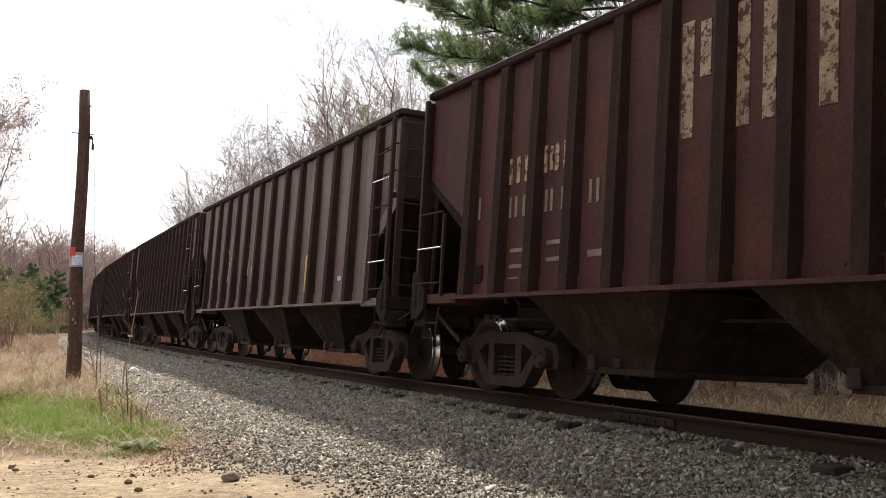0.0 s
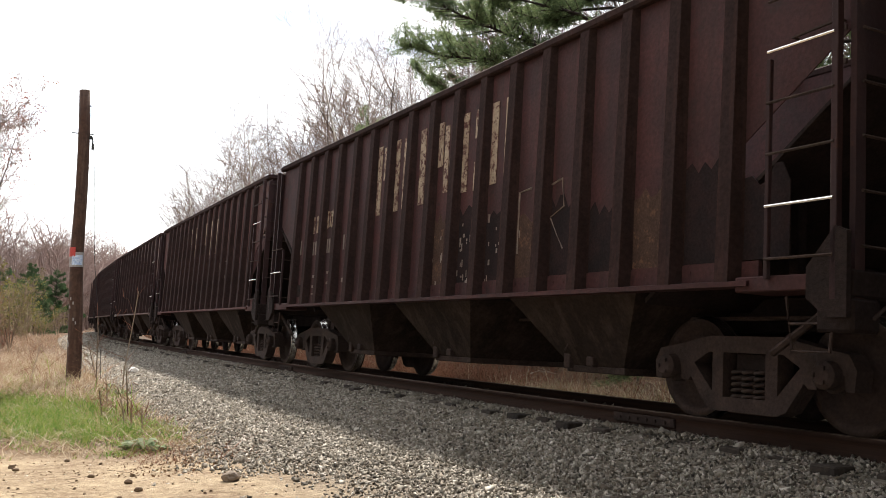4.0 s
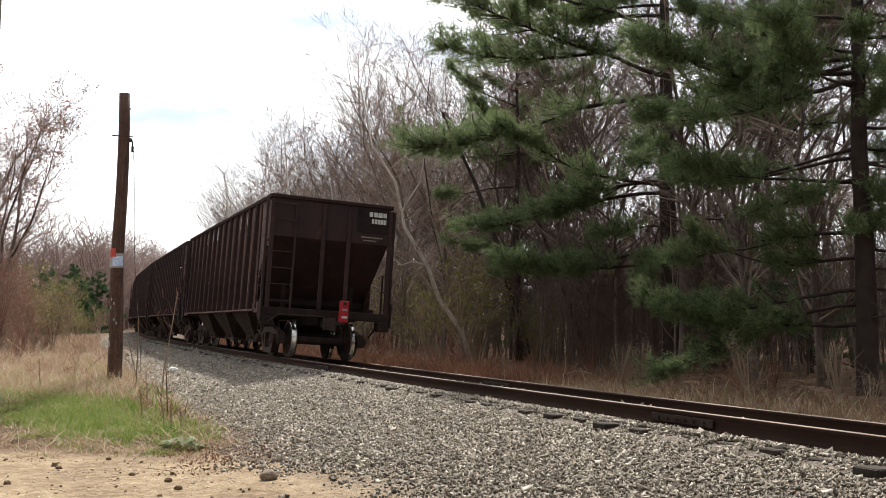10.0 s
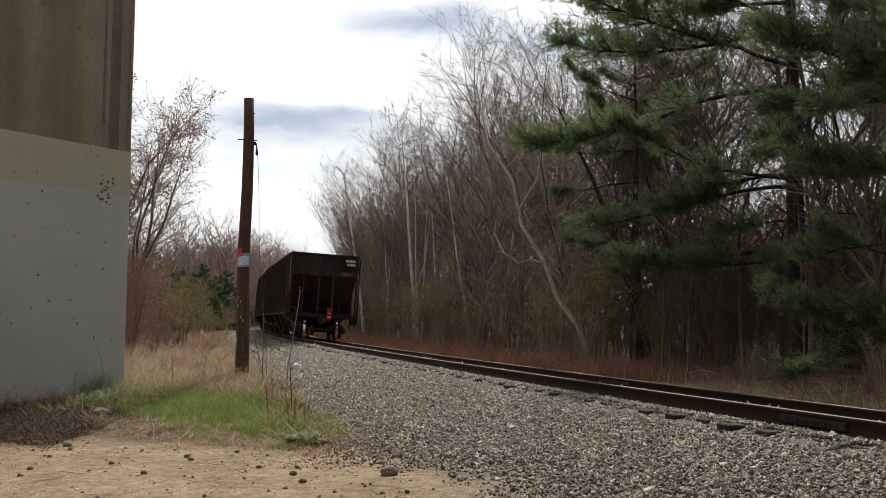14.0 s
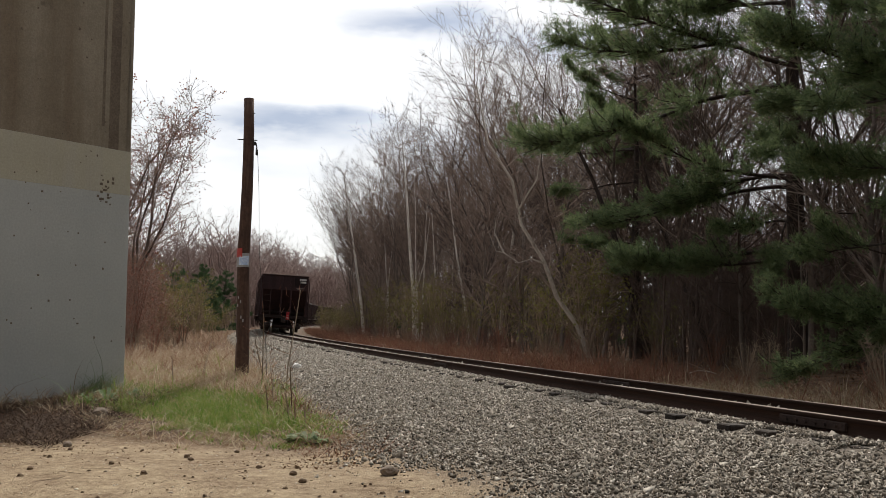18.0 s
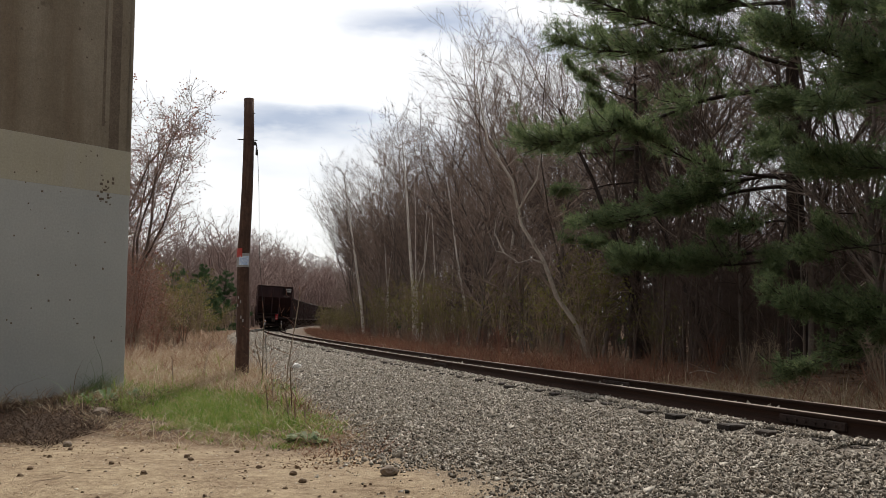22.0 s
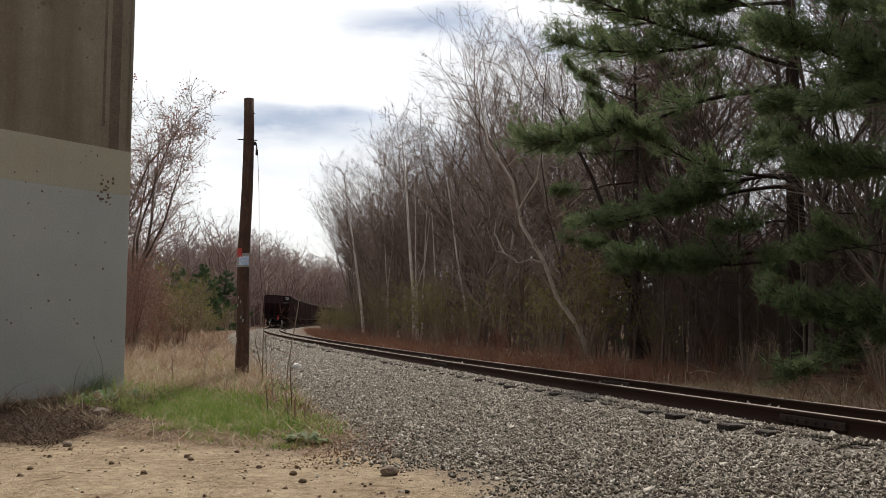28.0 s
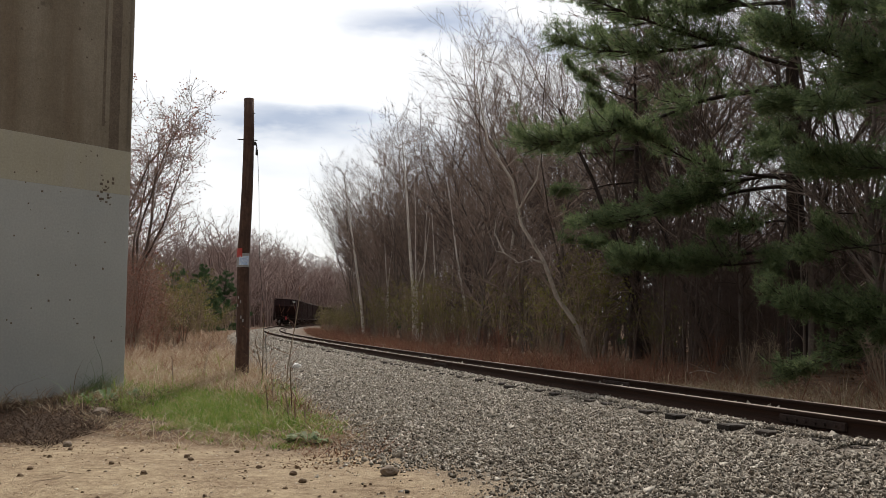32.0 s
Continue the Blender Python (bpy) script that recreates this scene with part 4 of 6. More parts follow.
        for y in (-1.0, 1.0):
            sf = part("sideframe", SIDE_ME, IRON, car, at=Matrix.Translation((tx, y, 0)))
            part("spring_pack", SPRING_ME, IRON, sf)
            for q in (-AXLE_HALF, AXLE_HALF):
                cap = part("bearing_cap", CAP_ME, IRON, sf, at=Matrix.Translation((q, 0.07 if y > 0 else -0.07, WHEEL_R)) @ pose(0, 0, 0, 0, 0, 0 if y > 0 else 180))
        part("bolster", BOLSTER_ME, UNDER, car, at=Matrix.Translation((tx, 0, 0)))
        for q in (-0.36, 0.36):
            part("brake_beam", BEAM_ME, UNDER, car, at=Matrix.Translation((tx + q, 0, 0)))
        for q in (-AXLE_HALF, AXLE_HALF):
            ax = part("wheelset", AXLE_ME, IRON, car, at=Matrix.Translation((tx + q, 0, WHEEL_R)))
            part("wheel", WHEEL_ME, IRON, ax, at=Matrix.Translation((0, GAUGE_HALF, 0)))
            part("wheel", WHEEL_ME, IRON, ax, at=Matrix.Translation((0, -GAUGE_HALF, 0)) @ pose(0, 0, 0, 0, 0, 180))
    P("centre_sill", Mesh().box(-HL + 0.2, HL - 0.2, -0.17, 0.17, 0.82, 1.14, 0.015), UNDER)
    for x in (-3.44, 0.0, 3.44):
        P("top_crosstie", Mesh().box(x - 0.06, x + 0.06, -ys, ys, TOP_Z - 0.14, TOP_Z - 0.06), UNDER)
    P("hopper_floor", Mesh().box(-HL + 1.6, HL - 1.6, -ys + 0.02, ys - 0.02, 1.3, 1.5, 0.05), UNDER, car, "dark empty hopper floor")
    # four discharge bays below the sill
    for x in (-3.2, 0.0, 3.2):
        bay = Mesh()
        a, b, yt, yb = 1.15, 0.45, ys - 0.02, 1.02
        bay.add([(x - a, -yt, SILL_Z), (x + a, -yt, SILL_Z), (x + a, yt, SILL_Z), (x - a, yt, SILL_Z),
                 (x - b, -yb, 0.38), (x + b, -yb, 0.38), (x + b, yb, 0.38), (x - b, yb, 0.38)],
                [(0, 1, 5, 4), (1, 2, 6, 5), (2, 3, 7, 6), (3, 0, 4, 7), (4, 5, 6, 7)])
        hop = P("hopper_bay", bay, BAY_SHADE)
        part("gate", Mesh().box(x - 0.5, x + 0.5, -1.05, 1.05, 0.33, 0.40, 0.01).box(x - 0.06, x + 0.06, -1.12, 1.12, 0.40, 0.50, 0.01), IRON, hop)
        for sg in (1, -1):
            part("gate_latch", Mesh().box(x + 0.38, x + 0.50, sg * 1.07 - 0.03, sg * 1.07 + 0.03, 0.36, 0.62, 0.01).tube([(x + 0.44, sg * 1.12, 0.56), (x + 0.30, sg * 1.16, 0.66)], 0.016, 6), IRON, hop)
    P("brake_pipe", Mesh().tube([(-HL + 0.4, 0.62, 0.92), (-2, 0.6, 0.92), (2, 0.6, 0.9), (HL - 0.4, 0.62, 0.92)], 0.02, 6), IRON)
    if rear_marker:
        rm = P("rear_marker", Mesh().box(-HL - 0.62, -HL - 0.44, -0.36, -0.16, 0.92, 1.44, 0.02), RED_BOX, car, "red end-of-train marker box on the coupler")
        part("marker_label", Mesh().box(-HL - 0.624, -HL - 0.6, -0.33, -0.19, 1.02, 1.07), WHITE_L, rm)
        part("marker_label", Mesh().box(-HL - 0.624, -HL - 0.6, -0.32, -0.20, 1.20, 1.25), GRAFF, rm)
        part("marker_clamp", Mesh().box(-HL - 0.56, -HL - 0.38, -0.30, -0.08, 0.86, 0.94, 0.01), DARK_METAL, rm)
        part("marker_lens", Mesh().lathe([(0.0, 0.0), (0.045, 0.0), (0.04, 0.04), (0.0, 0.05)], 12, "x"), DARK_METAL, rm, at=Matrix.Translation((-HL - 0.61, -0.26, 1.38)) @ pose(0, 0, 0, 0, 0, 180))
    if deco:
        deco(car, ys)
    return car


def bars(car, name, material, y, rows, label=""):
    """Flat marks on the near side: centre x, centre z, width, height."""
    for x, z, w, h in rows:
        part(name, Mesh().box(x - w / 2, x + w / 2, y - 0.004, y + 0.0095, z - h / 2, z + h / 2), material, car, label)


def deco_brown(car, ys):
    """Faded lettering of the last car: rows of bars, black patch panels, rear number block."""
    bars(car, "black_patch", PATCH_DIM, ys + 0.004, [(5.2, 2.55, 0.62, 0.85), (4.32, 2.55, 0.64, 0.85), (3.3, 2.5, 0.62, 0.6)], "black repaint patch")
    bars(car, "stencil_mark", WHITE_L, ys + 0.009, [(5.36, 2.75, 0.06, 0.27), (5.22, 2.75, 0.06, 0.27), (5.08, 2.75, 0.05, 0.27), (4.58, 2.76, 0.05, 0.27), (4.46, 2.78, 0.05, 0.2), (4.34, 2.76, 0.05, 0.27), (4.16, 2.76, 0.07, 0.27),
                                             (5.34, 2.40, 0.05, 0.26), (5.18, 2.40, 0.05, 0.22), (5.06, 2.40, 0.05, 0.22), (4.56, 2.40, 0.12, 0.26), (4.38, 2.40, 0.10, 0.26), (4.20, 2.40, 0.10, 0.26), (3.30, 2.62, 0.1, 0.16)], "white stencilled marks")
    bars(car, "name_patch", PATCH_DIM, ys + 0.004, [(3.25, 3.52, 0.62, 0.5), (-0.25, 3.52, 0.42, 0.46), (-1.15, 3.55, 0.64, 0.5), (-2.05, 3.5, 0.62, 0.5), (-3.75, 3.5, 0.62, 0.5)], "black patch over an old name")
    up = 3.56
    bars(car, "letter_stroke", OFF_L, ys + 0.0095, [(x, up, 0.07, 0.32) for x in (4.48, 4.30, 4.12, 3.54, 3.40, 3.10, 2.98, 2.66, 2.52, 2.40, 1.84, 1.66, 1.06, 0.92, 0.76, 0.60, -0.22, -1.98, -2.74, -2.88, -3.08, -3.26, -3.66)], "worn white stroke of an old name")
    bars(car, "data_stencil", DIM_L, ys + 0.005, [(5.2 - 0.92 * (k % 3), 2.0 - 0.15 * (k // 3), 0.28, 0.04) for k in range(9)] + [(2.35, 2.1, 0.62, 0.06), (1.4, 2.1, 0.3, 0.06)], "faded data stencils")
    for x in (-3.65, -4.57):
        part("frame_stencil", Mesh().box(x - 0.24, x + 0.24, ys, ys + 0.009, 2.08, 2.105).box(x - 0.24, x + 0.24, ys, ys + 0.009, 1.64, 1.665).box(x - 0.24, x - 0.215, ys, ys + 0.009, 1.665, 2.08).box(x + 0.215, x + 0.24, ys, ys + 0.009, 1.665, 2.08), DIM_L, car, "square white outline stencil")
    # rear end: black panel with two rows of white bars
    e = -HL + 0.014
    part("end_patch", Mesh().box(e - 0.006, e + 0.01, -1.44, -0.62, 3.18, 3.80), PATCH, car, "black repainted end panel")
    for y0, y1, z0 in ((-1.02, -0.93, 3.60), (-1.14, -1.05, 3.60), (-1.27, -1.16, 3.60), (-1.38, -1.29, 3.60), (-1.05, -1.0, 3.43), (-1.14, -1.07, 3.43), (-1.22, -1.15, 3.43), (-1.30, -1.23, 3.43), (-1.38, -1.31, 3.43)):
        part("stencil_mark", Mesh().box(e - 0.011, e, y0, y1, z0, z0 + 0.115), WHITE_L, car, "white stencilled mark")
    part("end_stencil", Mesh().box(e - 0.005, e, -1.3, -0.75, 3.06, 3.09).box(e - 0.005, e, -1.15, -0.8, 2.98, 3.01), DIM_L, car)


def deco_maroon(car, ys):
    """Large flaking cream letters, one in each bay, drawn as worn strokes."""
    big = [(1.88, 2.98, 0.15, 1.06), (1.66, 3.22, 0.13, 0.5), (1.22, 2.98, 0.14, 1.06), (0.94, 2.98, 0.14, 1.04), (0.37, 2.98, 0.17, 1.06), (-0.18, 3.2, 0.15, 0.6), (-0.36, 2.98, 0.12, 0.9), (-0.53, 2.74, 0.15, 0.56),
           (-0.88, 2.98, 0.15, 1.02), (-1.20, 3.3, 0.14, 0.36), (-1.20, 2.64, 0.14, 0.36), (-1.62, 2.98, 0.15, 1.0), (-1.94, 2.98, 0.15, 1.0)]
    bars(car, "letter_stroke", CREAM, ys + 0.004, big, "flaking cream stroke of an old painted name")
    bars(car, "stencil_mark", CREAM, ys + 0.005, [(4.76, 2.56, 0.07, 0.30), (4.60, 2.56, 0.07, 0.30), (4.44, 2.56, 0.06, 0.30), (4.07, 2.60, 0.07, 0.30), (3.95, 2.60, 0.06, 0.26), (3.85, 2.60, 0.07, 0.30), (3.69, 2.60, 0.08, 0.30)], "worn pale stencilled mark")
    bars(car, "stencil_mark", DIM_L, ys + 0.005, [(4.74, 2.14, 0.05, 0.24), (4.62, 2.14, 0.05, 0.24), (4.46, 2.14, 0.05, 0.24), (4.02, 2.14, 0.05, 0.24), (3.92, 2.14, 0.05, 0.24), (3.72, 2.14, 0.05, 0.24), (3.24, 2.15, 0.05, 0.24), (3.12, 2.15, 0.05, 0.24), (5.44, 2.2, 0.05, 0.26)], "worn pale stencilled mark")
    bars(car, "data_stencil", DIM_L, ys + 0.005, [(4.58, 1.64, 0.26, 0.045), (3.80, 1.68, 0.36, 0.045), (4.58, 1.46, 0.26, 0.045), (3.80, 1.50, 0.36, 0.045), (3.1, 1.52, 0.3, 0.07), (4.62, 1.32, 0.2, 0.04), (3.2, 1.28, 0.2, 0.03)], "faded data stencils")
    if car.name == "hopper_car.001":
        # tar-black repaint over the lower middle bays, ragged at its upper edge
        rg = random.Random(9)
        for k in range(9):
            x, top = -0.35 - 0.70 * k, 2.2 + rg.uniform(-0.25, 0.3)
            pts = [(x - 0.235, SILL_Z + 0.2), (x + 0.235, SILL_Z + 0.2)] + [(x + 0.235 - 0.47 * j / 6, top + rg.uniform(-0.09, 0.09)) for j in range(7)]
            part("black_patch", Mesh().prism(pts, "y", ys - 0.004, ys + 0.0085), PATCH_DIM if k in (0, 3, 6) else PATCH, car, "ragged tar-black repaint")
    rnd = random.Random(31)
    chalk = Mesh()
    for _ in range(60):
        x, z, w, h = rnd.gauss(-1.0, 0.5), rnd.uniform(1.3, 2.1), rnd.uniform(0.006, 0.02), rnd.uniform(0.02, 0.10)
        chalk.box(x - w, x + w, ys + 0.002, ys + 0.0115, z - h / 2, z + h / 2)
    for pts in ([(-2.9, 2.3), (-2.85, 1.75), (-2.7, 1.5)], [(-2.88, 2.3), (-3.1, 2.35), (-3.15, 2.05), (-2.9, 1.95), (-3.15, 1.6)], [(-2.25, 1.6), (-2.25, 2.3), (-2.5, 2.32)]):
        chalk.tube([(p, ys + 0.006, q) for p, q in pts], 0.014, 4)
    tagged(part("chalk_mark", chalk, DIM_L, car), "rubbed pale chalk and paint marks", kind="stuff")
    part("placard_frame", Mesh().box(5.3, 5.5, ys, ys + 0.03, SILL_Z + 0.16, SILL_Z + 0.38, 0.008), UNDER, car)


def deco_dusk(car, ys):
    """Yellow reflector strips and a sprayed scribble."""
    for x in (5.3, 1.35, -2.55):
        part("reflector_strip", Mesh().box(x - 0.05, x + 0.05, ys, ys + 0.01, 1.38, 2.05), YELLOW, car, "vertical yellow reflector strip")
    scr = Mesh()
    for pts in ([(4.0, 1.5), (3.9, 2.2), (3.6, 2.55), (3.45, 2.2), (3.6, 1.8), (3.9, 1.75)], [(3.3, 2.3), (3.1, 2.6), (2.9, 2.3), (3.1, 2.0), (2.85, 1.7)],
                [(2.1, 2.6), (1.85, 2.7), (1.6, 2.45), (1.7, 1.9), (1.9, 1.6), (2.1, 1.7)], [(1.2, 2.65), (1.05, 2.75), (0.9, 2.4), (1.0, 1.8), (1.2, 1.55)], [(0.3, 2.5), (0.05, 2.0), (0.3, 1.6)]):
        scr.tube([(a, ys + 0.004, b) for a, b in pts], 0.024, 5)
    part("spray_scribble", scr, GRAFF, car, "thin pale sprayed scribble")
    bars(car, "data_stencil", DIM_L, ys + 0.005, [(-2.9, 1.9 - 0.1 * k, 0.4, 0.05) for k in range(4)] + [(5.2, 2.0, 0.14, 0.3), (4.6, 1.95, 0.14, 0.3)], "faded data stencils")
    bars(car, "tag_plate", WHITE_L, ys + 0.006, [(-4.4, 1.55, 0.16, 0.07)], "small white tag")


last_car = build_car(PAINT_BROWN, 13, 1.35, "rust-brown coal hopper car with black patches, last of train", True, deco_brown, (3.36, 2.4, 0.86), (3.4, 2.02, 1.22), 0.41, 3.02)
maroon_car = build_car(PAINT_MAROON, 17, 1.19, "dark maroon coal hopper car with flaking cream lettering", False, deco_maroon)
dusk_car = build_car(PAINT_DUSK, 13, 0.98, "dull purple-brown coal hopper car with yellow reflector strips", False, deco_dusk, (2.72, 2.2, 0.95), (2.98, 2.22, 0.95), -0.12)
umber_car = build_car(PAINT_UMBER, 16, 1.24, "dark umber-brown coal hopper car")
faded_car = build_car(PAINT_FADED, 17, 1.19, "faded maroon coal hopper car with worn cream lettering", False, deco_maroon)
CARS = [last_car, maroon_car, faded_car, dusk_car, umber_car]
for k in range(11):
    CARS.append(copy_thing(umber_car if k % 3 else dusk_car if k == 3 else umber_car, Matrix()))


# ---------------------------------------------------------------- bare trees
def grow(rng, height, r0, lean=0.0, limbs=26, spread=0.55, start=0.25, kids=5, twigs=3, twig_len=0.55, multi=1, fork=0):
    """Lines of a leafless tree: trunk polylines, then branches as (points, radii). fork: how many leaders the trunk splits into."""
    trunks, branches, hosts = [], [], []
    for t in range(multi):
        az = rng.uniform(0, math.tau)
        lx, ly = lean * math.cos(az) + (0.10 * math.cos(t * 2.4) if multi > 1 else 0), lean * math.sin(az) + (0.10 * math.sin(t * 2.4) if multi > 1 else 0)
        n = 9
        h = height * (1 if t == 0 else rng.uniform(0.7, 0.95))
        if fork:
            h *= rng.uniform(0.26, 0.42)
        wx, wy = rng.normal(0, 0.05, n).cumsum() * h / 9, rng.normal(0, 0.05, n).cumsum() * h / 9
        P = np.array([(lx * h * (k / (n - 1)) + (wx[k] - wx[0]) * 0.7, ly * h * (k / (n - 1)) + (wy[k] - wy[0]) * 0.7, -0.3 * (k == 0) + h * k / (n - 1)) for k in range(n)])
        taper = 0.62 if fork else 1.0
        Rr = r0 * (1 - taper * np.arange(n) / (n - 1) * (0.5 if fork else 1)) ** 0.8 * (1 if t == 0 else 0.75) + 0.008
        trunks.append((P, Rr))
        if not fork:
            hosts.append((P, Rr, start, limbs))
            continue
        hosts.append((P, Rr, 0.3, max(3, limbs // 5)))
        for f in range(fork):
            a = az + f * math.tau / fork + rng.normal(0, 0.35)
            j = n - 1 - (f % 3)
            out = rng.uniform(0.22, 0.62) if f else rng.uniform(0.05, 0.3)
            d = np.array([math.cos(a) * out, math.sin(a) * out, 1.0])
            ln = (height - P[j][2]) * rng.uniform(0.78, 1.05)
            Q = [P[j]]
            for i in range(8):
                d = d / np.linalg.norm(d) + rng.normal(0, 0.17, 3) * [1, 1, 0.4] + np.array([0, 0, 0.07])
                Q.append(Q[-1] + d / np.linalg.norm(d) * ln / 8)
            Q = np.array(Q)
            R2 = Rr[j] * (0.82 if f == 0 else rng.uniform(0.42, 0.66)) * (1 - np.arange(9) / 8) ** 0.85 + 0.007
            trunks.append((Q, R2))
            hosts.append((Q, R2, 0.12, int(limbs * 1.15 / fork)))
    for P, Rr, first, count in hosts:
        n = len(P)
        axis = P[-1] - P[0]
        for i in range(count):
            q = first + (1 - first) * ((i + rng.uniform(0, 1)) / count) ** 0.9
            f = q * (n - 1)
            k = min(int(f), n - 2)
            p = P[k] + (P[k + 1] - P[k]) * (f - k)
            az = math.atan2(axis[1], axis[0]) + rng.normal(0, 1.2) if fork else rng.uniform(0, math.tau)
            ln = height * (0.10 + 0.24 * (1 - (q if not fork else 0.35 + 0.6 * q))) * rng.uniform(0.6, 1.25) * spread * 1.9
            up = rng.uniform(0.4, 1.3)
            d = np.array([math.cos(az), math.sin(az), up])
            d /= np.linalg.norm(d)
            rb = min(Rr[k] * 0.5, 0.012 + ln * 0.012)
            pts = [p]
            for j in range(4):
                d = d + rng.normal(0, 0.16, 3) + np.array([0, 0, 0.10])
                d /= np.linalg.norm(d)
                pts.append(pts[-1] + d * ln / 4)
            branches.append((np.array(pts), rb * np.array([1, 0.8, 0.6, 0.42, 0.22])))
            for c in range(kids):
                kk = rng.integers(1, 5)
                p2, d2 = pts[kk], pts[kk] - pts[kk - 1]
                d2 = d2 / np.linalg.norm(d2) + rng.normal(0, 0.55, 3)
                d2[2] = abs(d2[2]) * 0.8 + 0.1
                d2 /= np.linalg.norm(d2)
                l2 = ln * rng.uniform(0.25, 0.55)
                e1 = p2 + d2 * l2 * 0.5 + rng.normal(0, 0.05, 3) * l2
                e2 = e1 + (d2 + rng.normal(0, 0.2, 3) + [0, 0, 0.1]) * l2 * 0.5
                branches.append((np.array([p2, e1, e2]), np.array([rb * 0.42, rb * 0.3, 0.004])))
                for w in range(twigs):
                    b0 = e1 + (e2 - e1) * rng.uniform(-0.8, 1)
                    dd = d2 + rng.normal(0, 0.6, 3)
                    dd /= np.linalg.norm(dd)
                    branches.append((np.array([b0, b0 + dd * twig_len * rng.uniform(0.4, 1.2)]), np.array([0.0065, 0.003])))
    return trunks, branches


def sticks(lines, sides=3, fat=1.0):
    """Thin tapered prisms along many lines, as arrays."""
    V, F, base = [], [], 0
    ang = np.arange(sides) * math.tau / sides
    for P, Rr in lines:
        n = len(P)
        d = P[-1] - P[0]
        d = d / (np.linalg.norm(d) + 1e-9)
        u = np.cross(d, (0, 0, 1.0) if abs(d[2]) < 0.9 else (1.0, 0, 0))
        u /= np.linalg.norm(u)
        w = np.cross(d, u)
        ring = np.cos(ang)[:, None] * u + np.sin(ang)[:, None] * w
        V.append((P[:, None, :] + ring[None] * (np.asarray(Rr) * fat)[:, None, None]).reshape(-1, 3))
        k = np.arange(sides)
        for i in range(n - 1):
            a = base + i * sides
            F.append(np.stack([a + k, a + (k + 1) % sides, a + (k + 1) % sides + sides, a + k + sides], 1))
        base += n * sides
    return np.concatenate(V), np.concatenate(F)


def tree_kit(name, label, category, group, bark, twig, seed, fat=1.0, extra=None, extra_mat=None, **kw):
    rng = np.random.default_rng(seed)
    tr, br = grow(rng, **kw)
    root = thing(name, label, category, group)
    each = [[q] for q in tr] if name in ("bare_tree", "red_maple") else [tr]
    for k, lines in enumerate(each):
        me = bulk("leader" if k else "trunk", *sticks(lines, 7 if k == 0 else 5), bark)
        me.polygons.foreach_set("use_smooth", np.ones(len(me.polygons), bool))
        part("leader" if k else "trunk", me, bark, root)
    part("crown", bulk("crown", *sticks(br, 3, fat), twig), twig, root)
    if extra:
        ends = np.array([P[-1] for P, _ in br if len(P) == 2])
        pts = ends[rng.integers(0, len(ends), extra)] + rng.normal(0, 0.05, (extra, 3))
        tagged(part("bud_cloud", flakes("bud_cloud", rng, pts, 0.04, extra_mat), extra_mat, root), kind="stuff")
    return root


def flakes(name, rng, pts, size, material):
    """Small leaf-like flecks."""
    n = len(pts)
    a, b = rng.normal(size=(n, 3)), rng.normal(size=(n, 3))
    a /= np.linalg.norm(a, axis=1)[:, None]
    b = np.cross(a, b)
    b /= np.linalg.norm(b, axis=1)[:, None]
    sz = size * rng.uniform(0.5, 1.5, (n, 1))
    V = np.stack([pts - a * sz, pts + b * sz * 0.5, pts + a * sz, pts - b * sz * 0.5], 1).reshape(-1, 3)
    i = np.arange(n)[:, None] * 4
    return bulk(name, V, i + np.arange(4)[None], material)


def place(kit, x, y, scale=1.0, turn=0.0, sink=0.05, tilt=(0, 0)):
    return copy_thing(kit, Matrix.Translation((x, y, gz(x, y) - sink)) @ pose(0, 0, 0, tilt[0], tilt[1], 0) @ pose(0, 0, 0, 0, 0, turn) @ Matrix.Scale(scale, 4))


def off_place(s, off):
    q = on_track(s, off, 0, False)
    return float(q[0]), float(q[1])


LBL_BARE = "leafless grey-brown woodland tree with fine bare twigs"
KITS = [tree_kit("bare_tree", LBL_BARE, "tree", "bare trees of the wood", BARK_PALE if k == 1 else BARK_GREY, TWIG_GREY if k % 3 else TWIG_DARK, 20 + k, 1.25, height=15 + (k % 3) * 1.5, r0=0.08 + 0.02 * (k % 3), lean=0.03 + 0.05 * (k % 3), limbs=46 + 8 * (k % 3), spread=0.42 + 0.07 * (k % 3),
                 start=0.16, kids=6, twigs=2, twig_len=0.75, fork=(3, 0, 4, 3, 2, 4)[k]) for k in range(6)]
THIN = [tree_kit("sapling", "thin leafless sapling at the wood's edge", "sapling", "saplings of the wood", BARK_GREY, TWIG_GREY, 60 + k, 1.1, height=7, r0=0.045, lean=0.12, limbs=14, spread=0.5, start=0.2, kids=4, twigs=3, twig_len=0.4) for k in range(3)]
BIRCHES = [tree_kit("birch_tree", "slender white-barked birch with bare twigs", "birch", "birches at the wood's edge", BIRCH, TWIG_GREY, 80 + k, 1.1, height=13, r0=0.085, lean=0.09, limbs=18, spread=0.4, start=0.35, kids=4, twigs=3, twig_len=0.6) for k in range(2)]
FARKIT = [tree_kit("distant_tree", "distant leafless tree on the far side of the curve", "tree", "distant trees", BARK_GREY, TWIG_GREY, 90 + k, 2.6, height=15, r0=0.16, lean=0.04, limbs=15, spread=0.6, start=0.22, kids=4, twigs=1, twig_len=1.2, fork=2 + k % 2) for k in range(4)]
REDKIT = [tree_kit("red_maple", "red-budding maple with a rounded twiggy crown", "tree", "maples by the wall", BARK_GREY, TWIG_GREY, 120 + k, 1.1, 1900, RED_BUDS, height=9.5, r0=0.09, lean=0.04, limbs=56, spread=0.42, start=0.15, kids=6, twigs=4, twig_len=0.5, fork=4) for k in range(2)]
